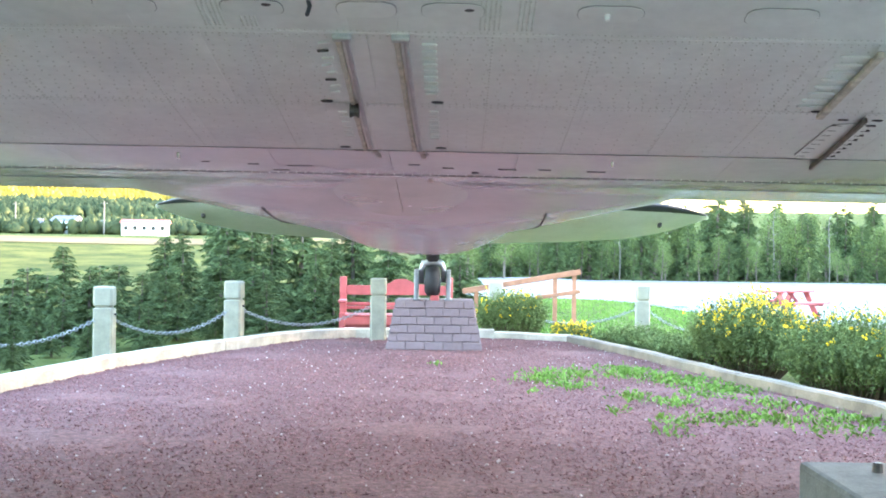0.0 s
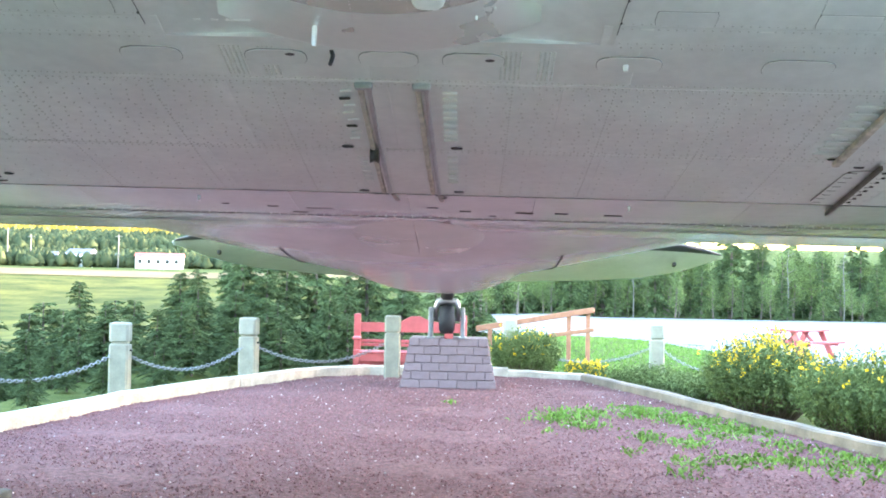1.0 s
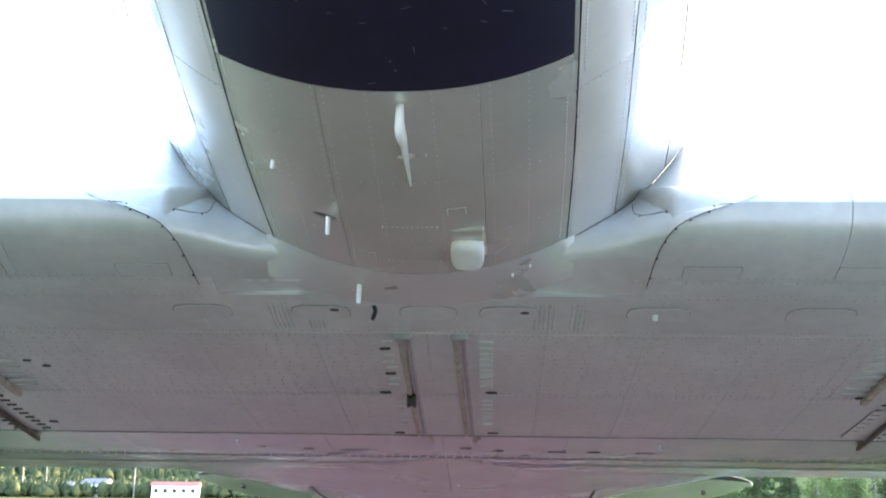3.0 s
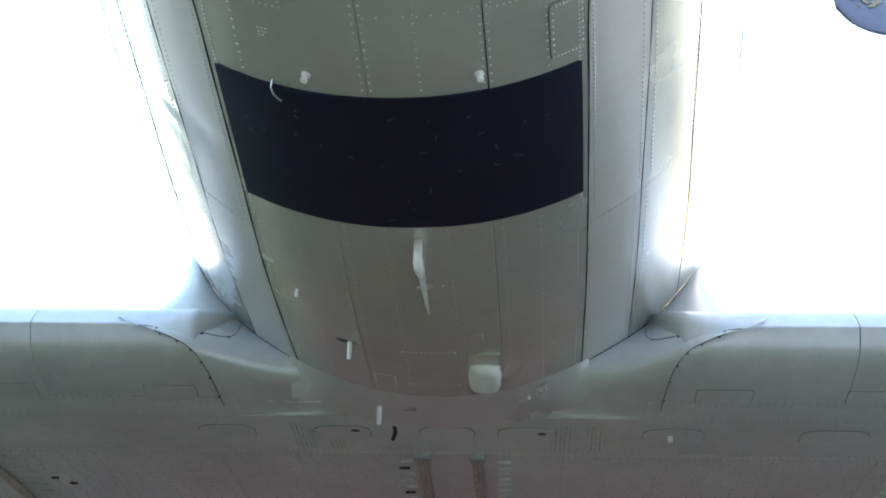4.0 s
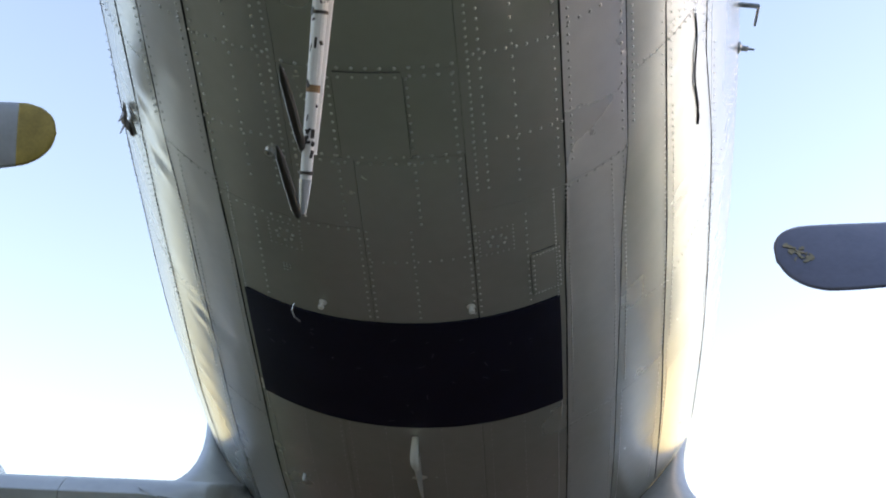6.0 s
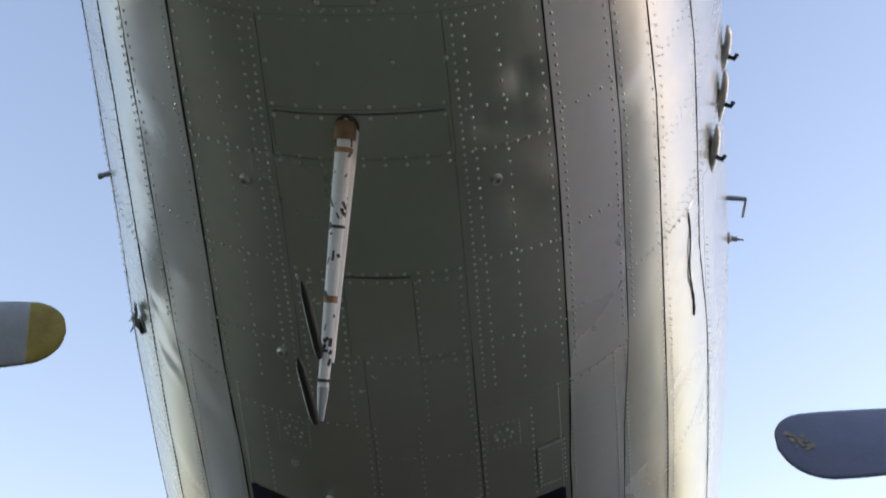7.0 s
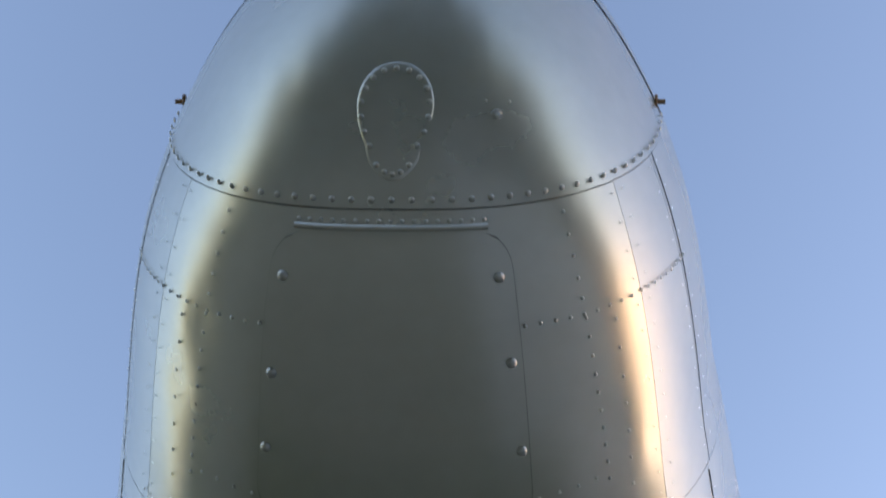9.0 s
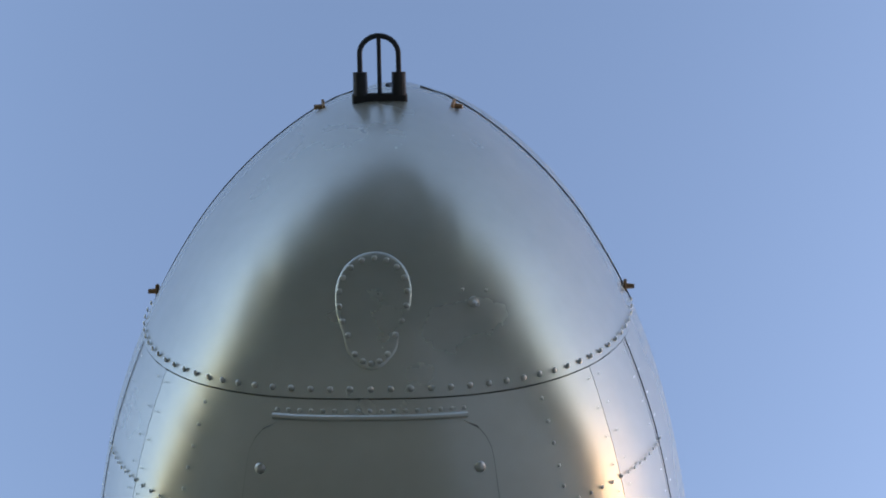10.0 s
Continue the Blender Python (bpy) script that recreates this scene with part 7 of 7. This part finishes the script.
# unseen tall spruces behind the forecourt and on its left, darkening the nose's reflection
for i in range(19):
    again(wood_unseen, -17 + 1.9 * i + wood_rng.uniform(-0.5, 0.5), -13 - 3.5 * (i % 2) + wood_rng.uniform(-1, 1), None, wood_rng.uniform(0, 360), wood_rng.uniform(1.25, 1.5))
for i in range(13):
    x = -8.4 + 1.4 * i
    again(wood_a if i % 2 else wood_c, x, -12.2 - 1.4 * (i % 3) + wood_rng.uniform(-0.5, 0.5), None, wood_rng.uniform(0, 360), (1.75 - 0.075 * abs(x)) * (1.0 if i % 2 else 1.15))
for i in range(11):
    again(wood_unseen, -18 - 3 * (i % 2) + wood_rng.uniform(-0.5, 0.5), -17 + 2.3 * i, None, wood_rng.uniform(0, 360), wood_rng.uniform(0.8, 1.05))
for i in range(22):
    again(wood_unseen, -26 + 2.4 * i + wood_rng.uniform(-0.8, 0.8), -20 + wood_rng.uniform(-1.5, 1.5), None, wood_rng.uniform(0, 360), wood_rng.uniform(0.9, 1.2))
# more unseen spruces to the right and behind, for the same dark reflection
for i in range(7):
    again(wood_unseen, 15 + 1.6 * i, -15 + 1.7 * i + wood_rng.uniform(-0.6, 0.6), None, wood_rng.uniform(0, 360), wood_rng.uniform(0.8, 1.0))
for i in range(46):
    x = 1.0 + i * 0.82 + wood_rng.uniform(-0.4, 0.4)
    again(wood_d if i % 3 else wood_c, x, 65.9 + wood_rng.uniform(-0.3, 0.9), None, wood_rng.uniform(0, 360), wood_rng.uniform(0.36, 0.68))
for i, (x, y) in enumerate(((18.2, 65.9), (21.5, 66.3), (9.6, 66.2))):
    ob = thing("dead_tree", "bleached bare trunk of a dead tree", "dead tree", "dead trees at the wood's edge", pose(x, y, float(ground_z(x, y)), 0, 0, 40 * i))
    bm = bmesh.new()
    tube(bm, [(0, 0, -0.2), (0.05, 0, 1.5), (0.0, 0.08, 3.1), (0.06, 0, 4.2)], [0.04, 0.03, 0.02, 0.008], 7)
    for k in range(9):
        z = 1.1 + 0.32 * k
        rod(bm, (0, 0.02, z), (0.5 * math.cos(k * 2.4), 0.5 * math.sin(k * 2.4), z + 0.2), 0.018, 0.005, 5)
    part("trunk", bm, M_DEAD, ob)


# hillside woods far off, as one mass of small crowns
def far_woods(count, seed, name, mat, label, near_share, reach, belt_trees=0):
    """Crowns on the far hillside, plus an unseen western belt that blocks the sun."""
    rng = np.random.default_rng(seed)
    verts, faces = [], []
    for i in range(count + belt_trees):
        unseen_belt = i >= count
        a = rng.uniform(math.radians(95), math.radians(118)) if rng.random() < 0.75 else rng.uniform(math.radians(94), math.radians(150))
        near = rng.random() < near_share
        d = rng.uniform(312, 420) if near else rng.uniform(*reach)
        x, y = d * math.cos(a), d * math.sin(a)
        if unseen_belt:
            # unseen tall belt in the west, added to block the low sun
            x, y = rng.uniform(128, 150), -160 + 360 * (i - count) / belt_trees
        z = float(ground_z(x, y))
        h, r = (rng.uniform(19, 25), rng.uniform(4.5, 6.5)) if unseen_belt else (rng.uniform(2.2, 4.6), rng.uniform(1.1, 2.0)) if near else (rng.uniform(4, 7), rng.uniform(1.7, 3.0))
        o = len(verts)
        for zz, rr in ((0.0, 0.6), (0.25, 1.0), (0.55, 0.75), (0.8, 0.42)):
            for k in range(6):
                b = k * 1.047 + zz * 3
                q = rr * r * rng.uniform(0.5, 1.4)
                verts.append((x + q * math.cos(b), y + q * math.sin(b), z + h * (zz + rng.uniform(-0.1, 0.1))))
        verts.append((x, y, z + h))
        for ring in range(3):
            for k in range(6):
                faces.append((o + ring * 6 + k, o + ring * 6 + (k + 1) % 6, o + ring * 6 + 6 + (k + 1) % 6, o + ring * 6 + 6 + k))
        for k in range(6):
            faces.append((o + 18 + k, o + 18 + (k + 1) % 6, o + 24))
    tagged(from_lists(name, verts, faces, mat, smooth_faces=True), label, "woods", kind="stuff")


far_woods(9000, 61, "far_woods", M_FARWOOD, "distant hillside woods, darkened for shade, and an unseen belt against the sun", 0.5, (425, 475), 620)
# crest trees apart from the rest, low sunlight painted into their colour
far_woods(7000, 62, "crest_woods", M_SUNLIT_CREST, "woods along the hill crest, evening sun painted into the leaves", 0.0, (482, 760))


# ---------------------------------------------------------------- houses across the field
def house(x, y, wide, deep, high, roof_high, roof_mat, turn, label, windows=4):
    ob = thing("house", label, "house", "houses across the field", pose(x, y, float(ground_z(x, y)), 0, 0, turn))
    part("wall", boxed((wide, deep, high + 1.0), Matrix.Translation((0, 0, high / 2 - 0.5)), 0.03), M_SIDING, ob)
    bm = bmesh.new()
    e = 0.4
    pts = [(-wide / 2 - e, -deep / 2 - e, high), (wide / 2 + e, -deep / 2 - e, high), (wide / 2 + e, deep / 2 + e, high), (-wide / 2 - e, deep / 2 + e, high), (-wide / 2 - e, 0, high + roof_high), (wide / 2 + e, 0, high + roof_high)]
    v = [bm.verts.new(p) for p in pts]
    for f in ((0, 1, 5, 4), (2, 3, 4, 5), (0, 4, 3), (1, 2, 5), (3, 2, 1, 0)):
        bm.faces.new([v[i] for i in f])
    part("roof", bm, roof_mat, ob)
    for i in range(windows):
        wx = -wide / 2 + wide * (i + 0.5) / windows
        win = part("window", boxed((1.15, 0.12, 1.25), Matrix.Translation((wx, -deep / 2 - 0.02, high * 0.55)), 0.02), M_SIDING, ob)
        part("pane", boxed((0.95, 0.04, 1.05), Matrix.Translation((wx, -deep / 2 - 0.08, high * 0.55))), M_PANE, win)
    return ob


house(-80.5, 300, 11.5, 7, 2.9, 1.0, M_ROOF, 8, "long white house with a low red roof", 5)
house(-102, 303, 6.0, 6, 3.2, 1.4, M_ROOF_GREY, -6, "white house with a grey roof", 3)
house(-112, 308, 3.0, 4, 2.6, 1.2, M_ROOF_GREY, 10, "small white shed with a grey roof", 1)
house(-96, 312, 2.4, 3, 2.6, 1.0, M_ROOF_GREY, 0, "small white shed with a grey roof", 1)
for x, y, h in ((-119, 296, 9.5), (-114.5, 300, 8.0), (-90.5, 297, 8.5)):
    ob = thing("utility_pole", "pale wooden utility pole", "utility pole", "utility poles by the houses", pose(x, y, float(ground_z(x, y)), 0, 0, 0))
    part("pole", rodded((0, 0, -0.5), (0, 0, h), 0.2, 0.14, 8), M_DEAD, ob)
    part("crossarm", boxed((1.8, 0.12, 0.14), Matrix.Translation((0, 0, h - 0.6)), 0.01), M_DEAD, ob)


# ---------------------------------------------------------------- weeds in the gravel
def weeds(name, count, seed, mat, label):
    rng = np.random.default_rng(seed)
    verts, faces = [], []
    spots = [(1.3, 12.4, 0.5), (1.5, 11.7, 0.3), (2.3, 12.9, 0.5), (2.7, 12.3, 0.5), (2.2, 13.3, 0.4), (2.0, 11.0, 0.3), (2.3, 10.6, 0.3), (2.1, 9.4, 0.25), (2.5, 9.6, 0.35), (2.9, 9.6, 0.4), (3.2, 10.6, 0.35), (3.3, 9.2, 0.4), (3.5, 9.9, 0.3), (2.0, 8.9, 0.2), (3.0, 11.6, 0.5), (3.7, 9.5, 0.3), (1.7, 10.0, 0.15), (1.05, 11.2, 0.12), (0.1, 13.7, 0.12), (2.65, 11.2, 0.3), (1.6, 12.9, 0.4)]
    total = sum(r * r for *_, r in spots)
    for cx, cy, r in spots:
        for i in range(int(count * r * r / total)):
            tuft = rng.normal(0, 0.45, 2) * (r * 0.8, r * 1.4)
            x, y = cx + tuft[0], cy + tuft[1]
            lx, rx = bed_half(y)
            if x > rx - 0.1:
                continue
            leaf_fan(rng, verts, faces, np.array((x, y, 0.0)), np.array((rng.normal(0, 0.6), rng.normal(0, 0.6), 1.0)), rng.uniform(0.03, 0.10), rng.uniform(0.012, 0.03), 0.3)
    tagged(from_lists(name, verts, faces, mat), label, "weeds", kind="stuff")


weeds("weeds", 3400, 71, M_BLADES, "bright green weeds growing through the gravel")


def lawn(name, count, seed):
    """Short grass on the strip between the bed and the lot."""
    rng = np.random.default_rng(seed)
    verts, faces = [], []
    for i in range(count):
        x, y = rng.uniform(0.5, 9.0), rng.uniform(17.6, 37)
        leaf_fan(rng, verts, faces, np.array((x, y, float(ground_z(x, y)))), np.array((rng.normal(0, 0.4), rng.normal(0, 0.4), 1.0)), rng.uniform(0.04, 0.10), 0.022, 0.2)
    tagged(from_lists(name, verts, faces, M_BLADES), "short mown lawn grass", "grass", kind="stuff")


lawn("lawn_grass", 16000, 72)
